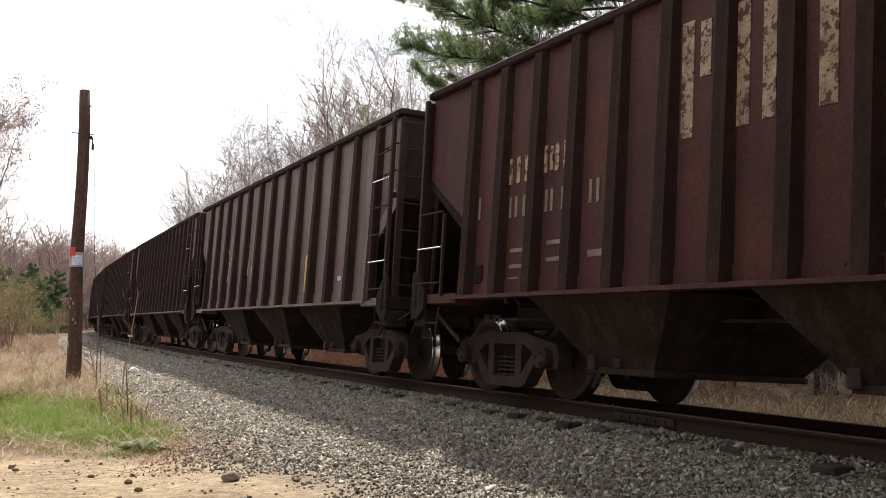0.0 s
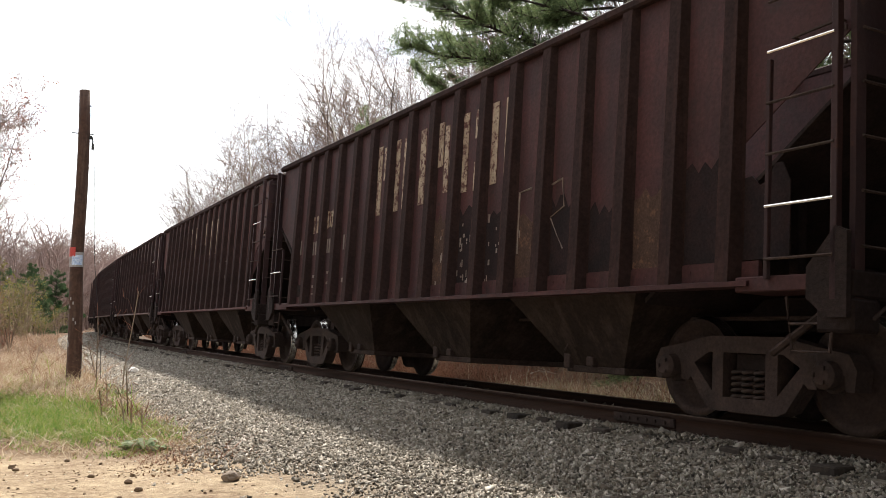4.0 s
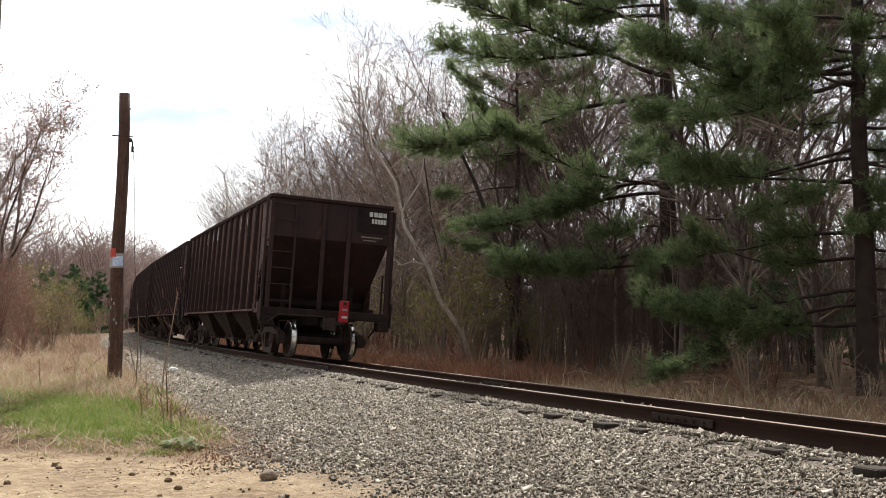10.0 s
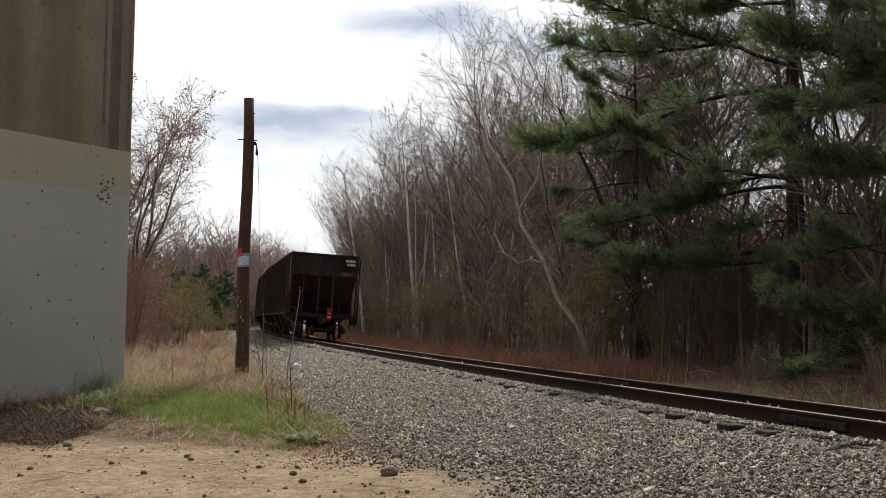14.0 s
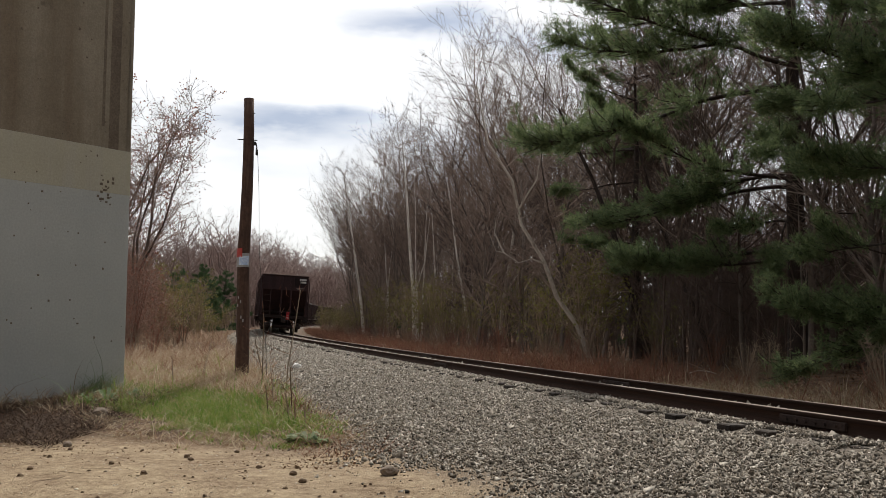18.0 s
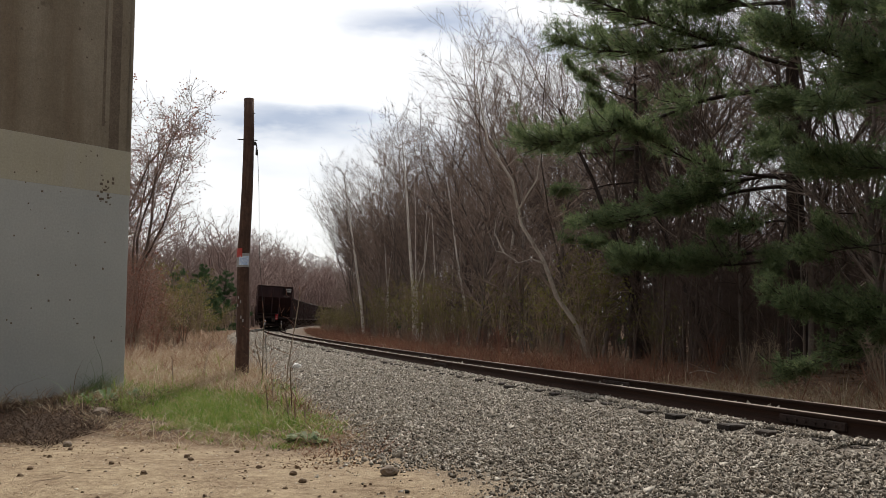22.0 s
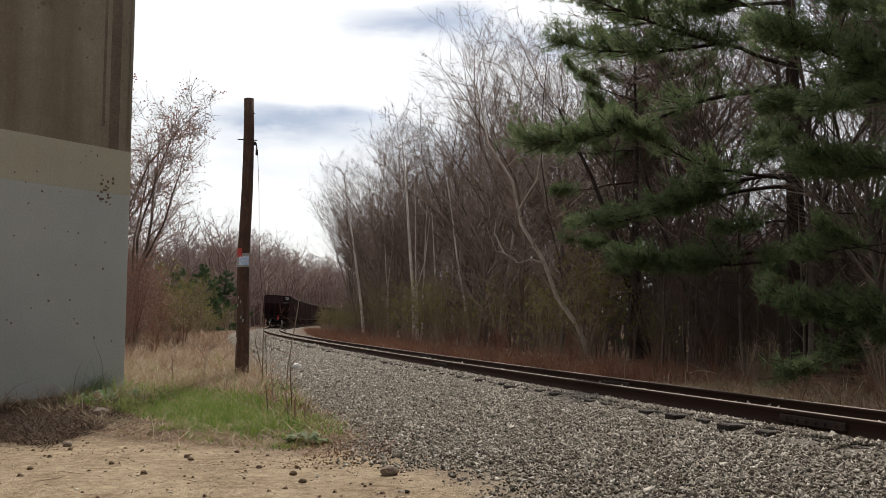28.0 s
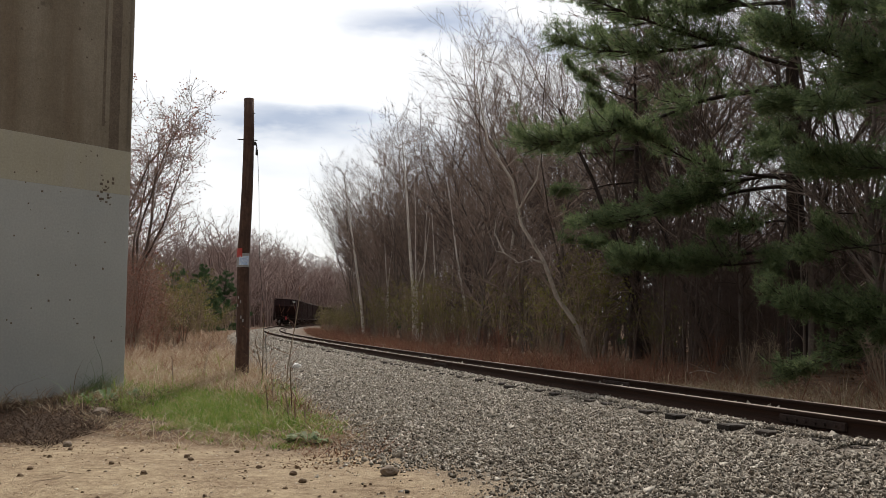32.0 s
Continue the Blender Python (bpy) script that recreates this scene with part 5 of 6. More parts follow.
SHRUB = [tree_kit("bramble_bush", "tangled bare russet bramble bush", "bush", "brush along the track", BRUSH_RED if k % 2 else BRUSH_TAN, BRUSH_RED if k % 2 else BRUSH_TAN, 140 + k, 1.0, height=1.6, r0=0.014, lean=0.3, limbs=6, spread=0.9, start=0.1, kids=2, twigs=1, twig_len=0.35, multi=7) for k in range(4)]
BUDBUSH = tree_kit("budding_bush", "twiggy bush with fresh yellow-green buds", "bush", "brush along the track", BRUSH_TAN, BRUSH_TAN, 160, 1.0, 650, BUDS, height=2.4, r0=0.016, lean=0.28, limbs=7, spread=0.8, start=0.1, kids=3, twigs=2, twig_len=0.35, multi=5)
REDBUSH = tree_kit("red_bush", "dense reddish twiggy bush", "bush", "brush along the track", BRUSH_RED, TWIG_RED, 161, 1.1, 1100, RED_BUDS, height=4.2, r0=0.02, lean=0.2, limbs=11, spread=0.7, start=0.05, kids=4, twigs=3, twig_len=0.45, multi=7)


# ---------------------------------------------------------------- white pines
def tuft_mesh(rng, pts, dirs, n_needles, length, width, material, name="needles"):
    """Brushes of long needles round the ends of shoots."""
    m = len(pts)
    P = np.repeat(pts, n_needles, 0)
    D = np.repeat(dirs, n_needles, 0) * 0.75 + rng.normal(0, 0.62, (m * n_needles, 3))
    D /= np.linalg.norm(D, axis=1)[:, None]
    S = np.cross(D, rng.normal(size=D.shape))
    S /= np.linalg.norm(S, axis=1)[:, None]
    ln = length * rng.uniform(0.6, 1.15, (len(P), 1))
    P = P - np.repeat(dirs, n_needles, 0) * rng.uniform(0, 0.16, (len(P), 1))
    V = np.stack([P - S * width, P + S * width, P + D * ln], 1).reshape(-1, 3)
    return bulk(name, V, np.arange(len(V)).reshape(-1, 3), material)


def build_pine(name, label, x, y, height, r0, whorls, seed, reach=3.6, first=2.0, needle=NEEDLES, dens=1.0, lean=(0, 0), boughs=(), tuft=16):
    """A pine: boughs lists single limbs as height, direction in degrees, length, rise; above them come even whorls."""
    rng = np.random.default_rng(seed)
    root = thing(name, label, "pine tree", "pines by the track", m=pose(x, y, gz(x, y) - 0.1))
    n = 10
    P = np.array([(lean[0] * k / 9 + rng.normal(0, 0.03), lean[1] * k / 9 + rng.normal(0, 0.03), height * k / (n - 1)) for k in range(n)])
    Rr = r0 * (1 - np.arange(n) / (n - 1) * 0.92)
    me = bulk("trunk", *sticks([(P, Rr)], 12), PINE_BARK)
    me.polygons.foreach_set("use_smooth", np.ones(len(me.polygons), bool))
    part("trunk", me, PINE_BARK, root)
    limbs = [(h, radians(az), ln, rise, 0.3 if ln > 2.2 else 0.1) for h, az, ln, rise in boughs]
    for w in range(whorls):
        q = w / (whorls - 1)
        h = first + (height - first - 0.3) * q
        L0 = reach * (1 - q) ** 0.6 * (0.55 + 0.45 * min(1, (q + 0.15) * 3)) + 0.4
        for b in range(rng.integers(3, 6)):
            limbs.append((h + rng.uniform(-0.2, 0.2), rng.uniform(0, math.tau), L0 * rng.uniform(0.6, 1.15), 0.10 + 0.35 * q, rng.uniform(0.25, 0.4)))
    wood, tp, td = [], [], []
    for h, az, ln, rise, bare in limbs:
        f = h / height * (n - 1)
        k = min(int(f), n - 2)
        c = P[k] + (P[k + 1] - P[k]) * (f - k)
        d = np.array([math.cos(az), math.sin(az), rise + rng.normal(0, 0.14)])
        pts = [c]
        for j in range(8):
            d = d + rng.normal(0, 0.10, 3) * [1, 1, 0.8] + [0, 0, -0.03 if j < 4 else 0.07]
            d /= np.linalg.norm(d)
            pts.append(pts[-1] + d * ln / 8)
        pts = np.array(pts)
        rb = 0.010 + 0.009 * ln
        wood.append((pts, rb * np.linspace(1, 0.2, 9)))
        # shoots stand off in loose fans, so that each bough carries two or three pads with gaps between
        pads = np.sort(rng.uniform(bare, 1.0, max(2, int(0.75 * ln))))
        pads[-1] = 0.95
        for t in range(int(15 * ln * dens)):
            u = min(1.0, max(bare * 0.8, pads[rng.integers(0, len(pads))] + rng.normal(0, 0.10)))
            fi = u * 8
            i = min(int(fi), 7)
            p = pts[i] + (pts[i + 1] - pts[i]) * (fi - i)
            loc = pts[i + 1] - pts[i]
            loc = loc / np.linalg.norm(loc)
            sd = loc * rng.uniform(0.3, 1.1) + np.cross(loc, (0, 0, 1.0)) * rng.normal(0, 0.8) + [0, 0, rng.uniform(-0.2, 0.7)]
            sd /= np.linalg.norm(sd)
            l2 = (0.30 + ln * 0.17 * rng.uniform(0.3, 1.0)) * (1.25 - 0.6 * u)
            mid = p + sd * l2 * 0.55
            sd2 = sd + rng.normal(0, 0.25, 3) + [0, 0, 0.25]
            e = mid + sd2 / np.linalg.norm(sd2) * l2 * 0.5
            wood.append((np.array([p, mid, e]), np.array([rb * 0.2 + 0.004, rb * 0.12 + 0.003, 0.003])))
            for r in range(int(4 + l2 * 11)):
                g = rng.uniform(0.3, 1.03)
                c0 = p + (mid - p) * g / 0.55 if g < 0.55 else mid + (e - mid) * (g - 0.55) / 0.45
                tp.append(c0 + rng.normal(0, 0.07, 3))
                dd = sd2 * 0.7 + rng.normal(0, 0.5, 3) + [0, 0, 0.3]
                td.append(dd / np.linalg.norm(dd))
    tagged(part("limb_work", bulk("limb_work", *sticks(wood, 4), PINE_BARK), PINE_BARK, root), kind="stuff")
    tagged(part("needle_mass", tuft_mesh(rng, np.array(tp), np.array(td), tuft, 0.155, 0.0062, needle, "needle_mass"), needle, root, "soft dark green needle tufts"), kind="stuff")
    return root


def build_thicket(seed, size=(12, 8), stems=44, hmin=1.2, hmax=6.5, bark=TWIG_GREY):
    """A block of crowded bare stems, for the depth of the wood."""
    rng = np.random.default_rng(seed)
    lines = []
    for i in range(stems):
        h = rng.uniform(hmin, hmax)
        tr, br = grow(rng, height=h, r0=0.008 + 0.0042 * h * rng.uniform(0.5, 1.3), lean=abs(rng.normal(0, 0.22)), limbs=int(5 + 1.0 * h), spread=0.8, start=0.12, kids=3, twigs=2, twig_len=0.5)
        o = np.array([rng.uniform(-0.5, 0.5) * size[0], rng.uniform(-0.5, 0.5) * size[1], 0])
        lines += [(P + o, Rr * 1.25) for P, Rr in tr + br]
    return tagged(new("thicket", bulk("thicket", *sticks(lines, 3), bark)), "dense bare brown undergrowth inside the wood", "thicket", kind="stuff")


# ---------------------------------------------------------------- the woods
def join_far(spots, rnd):
    """Far trees as one mass."""
    sets = []
    for kit in FARKIT:
        vs, fs, n = [], [], 0
        for o in kit.children:
            v = np.empty(len(o.data.vertices) * 3, np.float32)
            o.data.vertices.foreach_get("co", v)
            f = np.empty(len(o.data.loops), np.int32)
            o.data.loops.foreach_get("vertex_index", f)
            vs.append(v.reshape(-1, 3))
            fs.append(f.reshape(-1, 4) + n)
            n += len(vs[-1])
        sets.append((np.concatenate(vs), np.concatenate(fs)))
    zs = ground_z(np.array([q[0] for q in spots]), np.array([q[1] for q in spots]))
    V, F, n = [], [], 0
    for (x, y, sc), z in zip(spots, zs):
        v, f = sets[rnd.randrange(4)]
        a = rnd.uniform(0, math.tau)
        c, s = math.cos(a) * sc, math.sin(a) * sc
        V.append(np.column_stack([v[:, 0] * c - v[:, 1] * s + x, v[:, 0] * s + v[:, 1] * c + y, v[:, 2] * sc + z - 0.1]))
        F.append(f + n)
        n += len(v)
    tagged(new("far_woods", bulk("far_woods", np.concatenate(V), np.concatenate(F), TWIG_HAZE)), "distant leafless grey-brown woods beyond the curve", "woods", kind="stuff")


def plant_woods():
    rnd = random.Random(11)
    used = set()

    def put(kit, *a, **k):
        """The first of a kind is the pattern itself; the rest are copies. None stands on the line."""
        clear = {"thicket": 10.0, "distant_tree": 7.0, "bare_tree": 7.0, "red_maple": 7.0}.get(kit.name.split(".")[0], 4.2)
        if abs(to_track(a[0], a[1])[1][0]) < clear:
            return None
        if kit.name in used:
            return place(kit, *a, **k)
        used.add(kit.name)
        ob = place(kit, *a, **k)
        m = ob.matrix_basis.copy()
        for o in [*ob.children_recursive, ob]:
            bpy.data.objects.remove(o)
        kit.matrix_basis = m
        return kit
    turn = lambda: rnd.uniform(0, 360)
    # right of the line: close wood behind a strip of brush
    for i in range(150):
        u = (i + rnd.random()) / 150
        s = 2 + 122 * u ** 1.1
        off = -(8.8 + abs(rnd.gauss(0, 1)) * (4 + 0.08 * s))
        x, y = off_place(s, off)
        k = rnd.random()
        kit = BIRCHES[rnd.randrange(2)] if k < 0.06 and s > 38 else KITS[rnd.randrange(6)] if s > 38 else KITS[2 * rnd.randrange(3)]
        put(kit, x, y, rnd.uniform(0.75, 1.05) * (1 + 0.14 * min(1, s / 70)), turn(), 0.1, (rnd.uniform(-4, 4), rnd.uniform(-4, 4)))
    for s, o in ((66, -8.6), (64, -8.8), (50, -8.6), (47, -9.0), (40, -9.2)):
        put(BIRCHES[rnd.randrange(2)], *off_place(s, o), rnd.uniform(0.8, 1.0), turn(), 0.1, (rnd.uniform(-5, 5), rnd.uniform(-9, 3)))
    for x, y, sc in ((11.8, 33.0, 0.72), (13.4, 36.0, 0.75), (12.0, 30.0, 0.62), (14.6, 31.0, 0.7), (15.8, 34.0, 0.72), (10.4, 37.0, 0.75)):
        put(KITS[0], x, y, sc, turn(), 0.1)
    for x, y, sc in ((3.3, 40.5, 0.98), (1.6, 45.0, 0.8), (4.6, 37.0, 0.85)):
        put(KITS[2], x, y, sc, turn(), 0.1)
    for s, o, sc in ((66, -8.0, 0.9), (70, -8.4, 1.0), (74, -8.2, 1.08), (78, -8.0, 1.05), (83, -8.6, 1.1), (88, -8.4, 1.05), (62, -9.5, 0.95), (58, -9.0, 0.95)):
        put(KITS[(2, 5, 0)[s % 3]], *off_place(s, o), sc, turn(), 0.1)
    for i in range(90):
        x, y = off_place(rnd.uniform(2, 105), -(7.2 + rnd.random() * 5))
        put(THIN[rnd.randrange(3)], x, y, rnd.uniform(0.5, 1.2), turn(), 0.05, (rnd.uniform(-10, 10), rnd.uniform(-10, 10)))
    # the wood behind the pines
    for i in range(10):
        d = rnd.uniform(30, 62)
        x = d * rnd.uniform(0.46, 0.9)
        put(KITS[rnd.randrange(6)], x, d, rnd.uniform(0.5, 0.85), turn(), 0.1, (rnd.uniform(-4, 4), rnd.uniform(-4, 4)))
    for i in range(12):
        d = 24 + i * 2.2
        put(THICKETS[i % 4], d * (0.36 + 0.06 * (i % 3)), d + 4, rnd.uniform(0.7, 1.0), turn())
    for i in range(22):
        d = 27 + i * 1.7
        put(THICKETS[i % 4], d * (0.36 + 0.10 * (i % 4)), d, rnd.uniform(0.45, 0.7), turn())
    for i in range(22):
        d = rnd.uniform(55, 95)
        put(FARKIT[rnd.randrange(4)], d * rnd.uniform(0.2, 0.8), d, rnd.uniform(0.4, 0.7), turn(), 0.1)
    # depth of the wood
    for i in range(30):
        s = -4 + i * 4.4
        x, y = off_place(s, -(13 + 4.2 * (i % 3) * (1 + 0.3 * (i % 2)) + rnd.uniform(-1, 1)))
        put(THICKETS[i % 4], x, y, rnd.uniform(0.8, 1.2), math.degrees(float(np.interp(s, TS, TH))) + rnd.uniform(-15, 15))
    for i in range(70):
        x, y = off_place(rnd.uniform(0, 130), -rnd.uniform(22, 60))
        put(FARKIT[rnd.randrange(4)], x, y, rnd.uniform(0.65, 1.0), turn(), 0.1)
    # beyond the curve: one mass of far trees
    far = []
    for i in range(230):
        s = rnd.uniform(118, 372)
        x, y = off_place(s, 7.5 + abs(rnd.gauss(0, 1)) * 9)
        far.append((x, y, rnd.uniform(0.8, 1.15) * (1 + 0.35 * min(1, max(0, (s - 150) / 100)))))
    for i in range(70):
        x, y = off_place(rnd.uniform(122, 360), -(8 + abs(rnd.gauss(0, 1)) * 12))
        far.append((x, y, rnd.uniform(0.75, 1.1)))
    for i in range(70):
        d = rnd.uniform(360, 400)
        far.append((d * rnd.uniform(-0.24, 0.02), d, rnd.uniform(1.0, 1.35)))
    for i in range(120):
        d = rnd.uniform(128, 200)
        far.append((d * rnd.uniform(-0.42, -0.2), d, rnd.uniform(0.7, 0.95) * (0.75 + d / 420)))
    for i in range(60):
        d = rnd.uniform(48, 90)
        far.append((d * rnd.uniform(0.26, 0.46), d, rnd.uniform(0.40, 0.62)))
    for i in range(130):
        d = rnd.uniform(62, 125)
        far.append((d * rnd.uniform(0.06, 0.8), d, rnd.uniform(0.28, 0.48) * (0.6 + d / 160)))
    so, oo = to_track(np.array([q[0] for q in far]), np.array([q[1] for q in far]))
    join_far([q for q, o in zip(far, oo) if abs(o) > 7], rnd)
    for i in range(20):
        s = 122 + i * 12
        x, y = off_place(s, (12.5 if s < 150 else 16) + 4 * (i % 2))
        put(THICKETS[i % 4], x, y, 1.25 if s < 150 else 1.9, math.degrees(float(np.interp(s, TS, TH))))
    # left of the line
    for i in range(34):
        d = rnd.uniform(96, 128)
        put(FARKIT[rnd.randrange(4)], d * rnd.uniform(-0.42, -0.285), d, rnd.uniform(0.6, 0.9) * (0.75 + d / 420), turn(), 0.1)
    for i in range(12):
        d = 104 + i * 3
        put(THICKETS[i % 4], d * -0.31 - 4 * (i % 3), d, rnd.uniform(0.6, 0.9), turn())
    for x, y, sc in ((-16.3, 45.0, 1.45), (-18.3, 50.0, 1.3), (-19.8, 54.0, 1.3), (-15.3, 47.0, 0.95)):
        put(REDKIT[rnd.randrange(2)], x, y, sc, turn())
    for x, y, sc in ((-13.4, 41.0, 0.9), (-14.6, 44.0, 1.05), (-17.2, 53.0, 1.3), (-20.3, 62.0, 1.4), (-16.6, 50.0, 1.2), (-19.0, 58.0, 1.5), (-14.0, 46.5, 0.8), (-22.5, 70.0, 1.5)):
        put(REDBUSH, x, y, sc, turn())
    for x, y, sc in ((-18.4, 64.0, 1.5), (-22.0, 74.0, 1.7), (-16.0, 55.0, 0.9), (-25.0, 84.0, 1.3)):
        put(BUDBUSH, x, y, sc, turn())
    # brush
    for i in range(150):
        x, y = off_place(rnd.uniform(-2, 100), -(5.6 + abs(rnd.gauss(0, 1)) * 2.2))
        put(SHRUB[rnd.randrange(4)], x, y, rnd.uniform(0.35, 1.0), turn())
    for i in range(18):
        x, y = off_place(rnd.uniform(16, 78), -(7 + rnd.random() * 3))
        put(BUDBUSH, x, y, rnd.uniform(0.5, 1.1), turn())
    for i in range(80):
        d = rnd.uniform(30, 118)
        put(rnd.choice(SHRUB), d * rnd.uniform(-0.36, -0.245) - 0.02 * d, d, rnd.uniform(0.5, 1.1), turn())
    for i in range(26):
        d = rnd.uniform(66, 122)
        put(BUDBUSH, d * rnd.uniform(-0.32, -0.215), d, rnd.uniform(0.4, 0.8), turn())
    for i in range(30):
        s = rnd.uniform(66, 116)
        put(BUDBUSH if i % 2 else SHRUB[i % 4], *off_place(s, -(5.4 + rnd.random() * 3.2)), rnd.uniform(0.45, 0.85), turn())
    for x, y, sc in ((4.7, 31.5, 0.95), (3.6, 33.5, 0.8), (2.5, 40.0, 0.9), (-0.9, 52.0, 0.9), (-2.2, 58.0, 1.0), (-4.6, 68.0, 1.1), (-13.6, 50.0, 0.9), (-20.0, 78.0, 1.3), (-22.5, 86.0, 1.4)):
        put(BUDBUSH, x, y, sc, turn())
    for kit in [*KITS, *THIN, *BIRCHES, *FARKIT, *REDKIT, *SHRUB, *THICKETS, BUDBUSH, REDBUSH]:
        if kit.name not in used:
            for o in [*kit.children_recursive, kit]:
                bpy.data.objects.remove(o)


THICKETS = [build_thicket(200 + k, bark=TWIG_DARK) for k in range(4)]
plant_woods()

PINE_LABEL = "tall white pine with layered dark green boughs beside the track"
build_pine("white_pine", PINE_LABEL, 9.7, 25.9, 17, 0.31, 7, 1, 4.6, 10.8, boughs=(
    (10.6, 330, 4.6, 0.02), (9.2, 335, 4.8, 0.0), (10.4, 200, 5.6, 0.02), (9.9, 215, 6.6, 0.04), (9.6, 320, 4.6, 0.05), (9.5, 180, 6.8, 0.0), (8.9, 350, 4.8, 0.05), (8.6, 206, 7.2, -0.03), (8.1, 190, 7.8, -0.03), 
    (7.6, 340, 5.0, -0.02), (7.3, 245, 4.2, -0.06), (5.4, 196, 5.4, -0.04), (5.2, 183, 5.7, -0.02), (4.6, 214, 3.0, -0.12), (4.2, 192, 2.6, -0.1), (4.4, 335, 3.0, -0.1), (5.6, 189, 5.2, -0.03), (3.4, 188, 5.2, -0.03), (3.2, 196, 5.0, -0.02)))
build_pine("white_pine", PINE_LABEL, 10.5, 17.4, 15, 0.225, 6, 2, 4.0, 9.0, boughs=(
    (8.6, 200, 3.4, 0.0), (8.2, 185, 3.6, 0.0), (7.8, 240, 3.0, 0.0), (7.6, 160, 3.4, 0.0), (6.9, 178, 3.0, -0.02), (6.8, 184, 4.6, 0.02), (6.5, 176, 4.8, 0.02), (6.3, 192, 4.4, 0.0), (6.7, 168, 4.2, 0.0), (6.2, 205, 3.6, -0.02), (5.0, 160, 3.4, -0.04), (4.8, 148, 3.8, -0.05), (4.3, 155, 3.6, -0.05), (4.4, 200, 2.4, -0.06), (4.7, 20, 2.2, 0.0), (3.3, 152, 3.6, -0.06), (2.8, 142, 3.4, -0.05), (4.7, 340, 2.6, -0.05), (6.6, 350, 3.0, 0.0),
    (4.0, 350, 2.2, -0.05), (3.9, 280, 1.8, -0.1), (2.2, 160, 3.8, -0.07), (1.9, 150, 4.2, -0.06), (1.5, 160, 4.4, -0.04), (3.0, 350, 2.6, -0.05), (5.4, 320, 3.0, 0), (8.4, 340, 3.4, 0.05), (7.8, 10, 3.4, 0.02), (7.2, 320, 3.6, 0.0), (6.2, 0, 3.2, 0.0), (8.8, 270, 3.2, 0.05), (7.4, 290, 3.0, 0.0), (5.8, 265, 2.2, -0.05), (6.6, 255, 1.5, 0.0), (5.2, 235, 1.5, 0.0), (4.2, 285, 1.4, -0.05), (3.4, 240, 1.6, -0.05), (2.6, 300, 1.5, -0.05), (1.6, 250, 1.5, -0.05), (7.1, 225, 1.8, 0.05), (8.2, 250, 2.0, 0.05), (5.0, 30, 2.6, 0.0), (3.6, 15, 2.6, -0.05), (2.2, 0, 2.4, -0.05), (6.0, 335, 2.8, 0.0)))
build_pine("white_pine", PINE_LABEL, 6.9, 33.5, 13, 0.17, 7, 3, 3.0, 7.5, boughs=((4.2, 200, 2.6, -0.05), (4.0, 240, 2.4, -0.1), (3.6, 190, 2.0, -0.1), (3.4, 320, 2.0, -0.1), (5.6, 210, 2.4, -0.05), (6.4, 180, 2.8, 0.0)))


def small_conifers():
    for k, (x, y, h) in enumerate(((-29.2, 127, 8.0), (-31.6, 125, 8.6), (-28.0, 112, 6.8), (-30.2, 110, 7.2), (-26.0, 84, 5.0))):
        build_pine("young_pine", "young dark green pine among bare brush", x, y, h, 0.09, 13, 30 + k, 3.0, 0.2, NEEDLES_DARK, 1.6, tuft=9)
    for k, (x, y, h) in enumerate(((8.8, 39.0, 4.6), (5.2, 54.0, 4.6), (12.6, 31.0, 4.8), (-1.2, 72.0, 3.0), (13.2, 24.5, 3.4))):
        build_pine("young_pine", "thin shaded young pine inside the wood", x, y, h, 0.06, 6, 50 + k, 1.9, 0.5, NEEDLES_DARK, 0.55, tuft=7)


small_conifers()


# ---------------------------------------------------------------- grasses
def blades(name, label, pts, height, width, material, seed, droop=0.35):
    rng = np.random.default_rng(seed)
    n = len(pts)
    a = rng.uniform(0, math.tau, n)
    h = height * rng.lognormal(0, 0.5, n)
    lean = rng.normal(0, droop, (n, 2))
    P = np.column_stack([pts, ground_z(pts[:, 0], pts[:, 1]) - 0.01])
    S = np.column_stack([np.cos(a), np.sin(a), np.zeros(n)]) * width
    M = P + np.column_stack([lean * h[:, None] * 0.4, h * 0.6])
    E = P + np.column_stack([lean * h[:, None] * 1.25, h])
    V = np.stack([P - S, P + S, M - S * 0.7, M + S * 0.7, E], 1).reshape(-1, 3)
    i = np.arange(n)[:, None] * 5
    T = np.concatenate([i + [0, 1, 3], i + [0, 3, 2], i + [2, 3, 4]])
    tagged(new(name, bulk(name, V, T, material)), label, "grass", kind="stuff")


def field(rng, n, x0, x1, y0, y1, keep):
    p = np.column_stack([rng.uniform(x0, x1, n), rng.uniform(y0, y1, n)])
    s, o = to_track(p[:, 0], p[:, 1])
    return p[keep(p[:, 0], p[:, 1], s, o)]


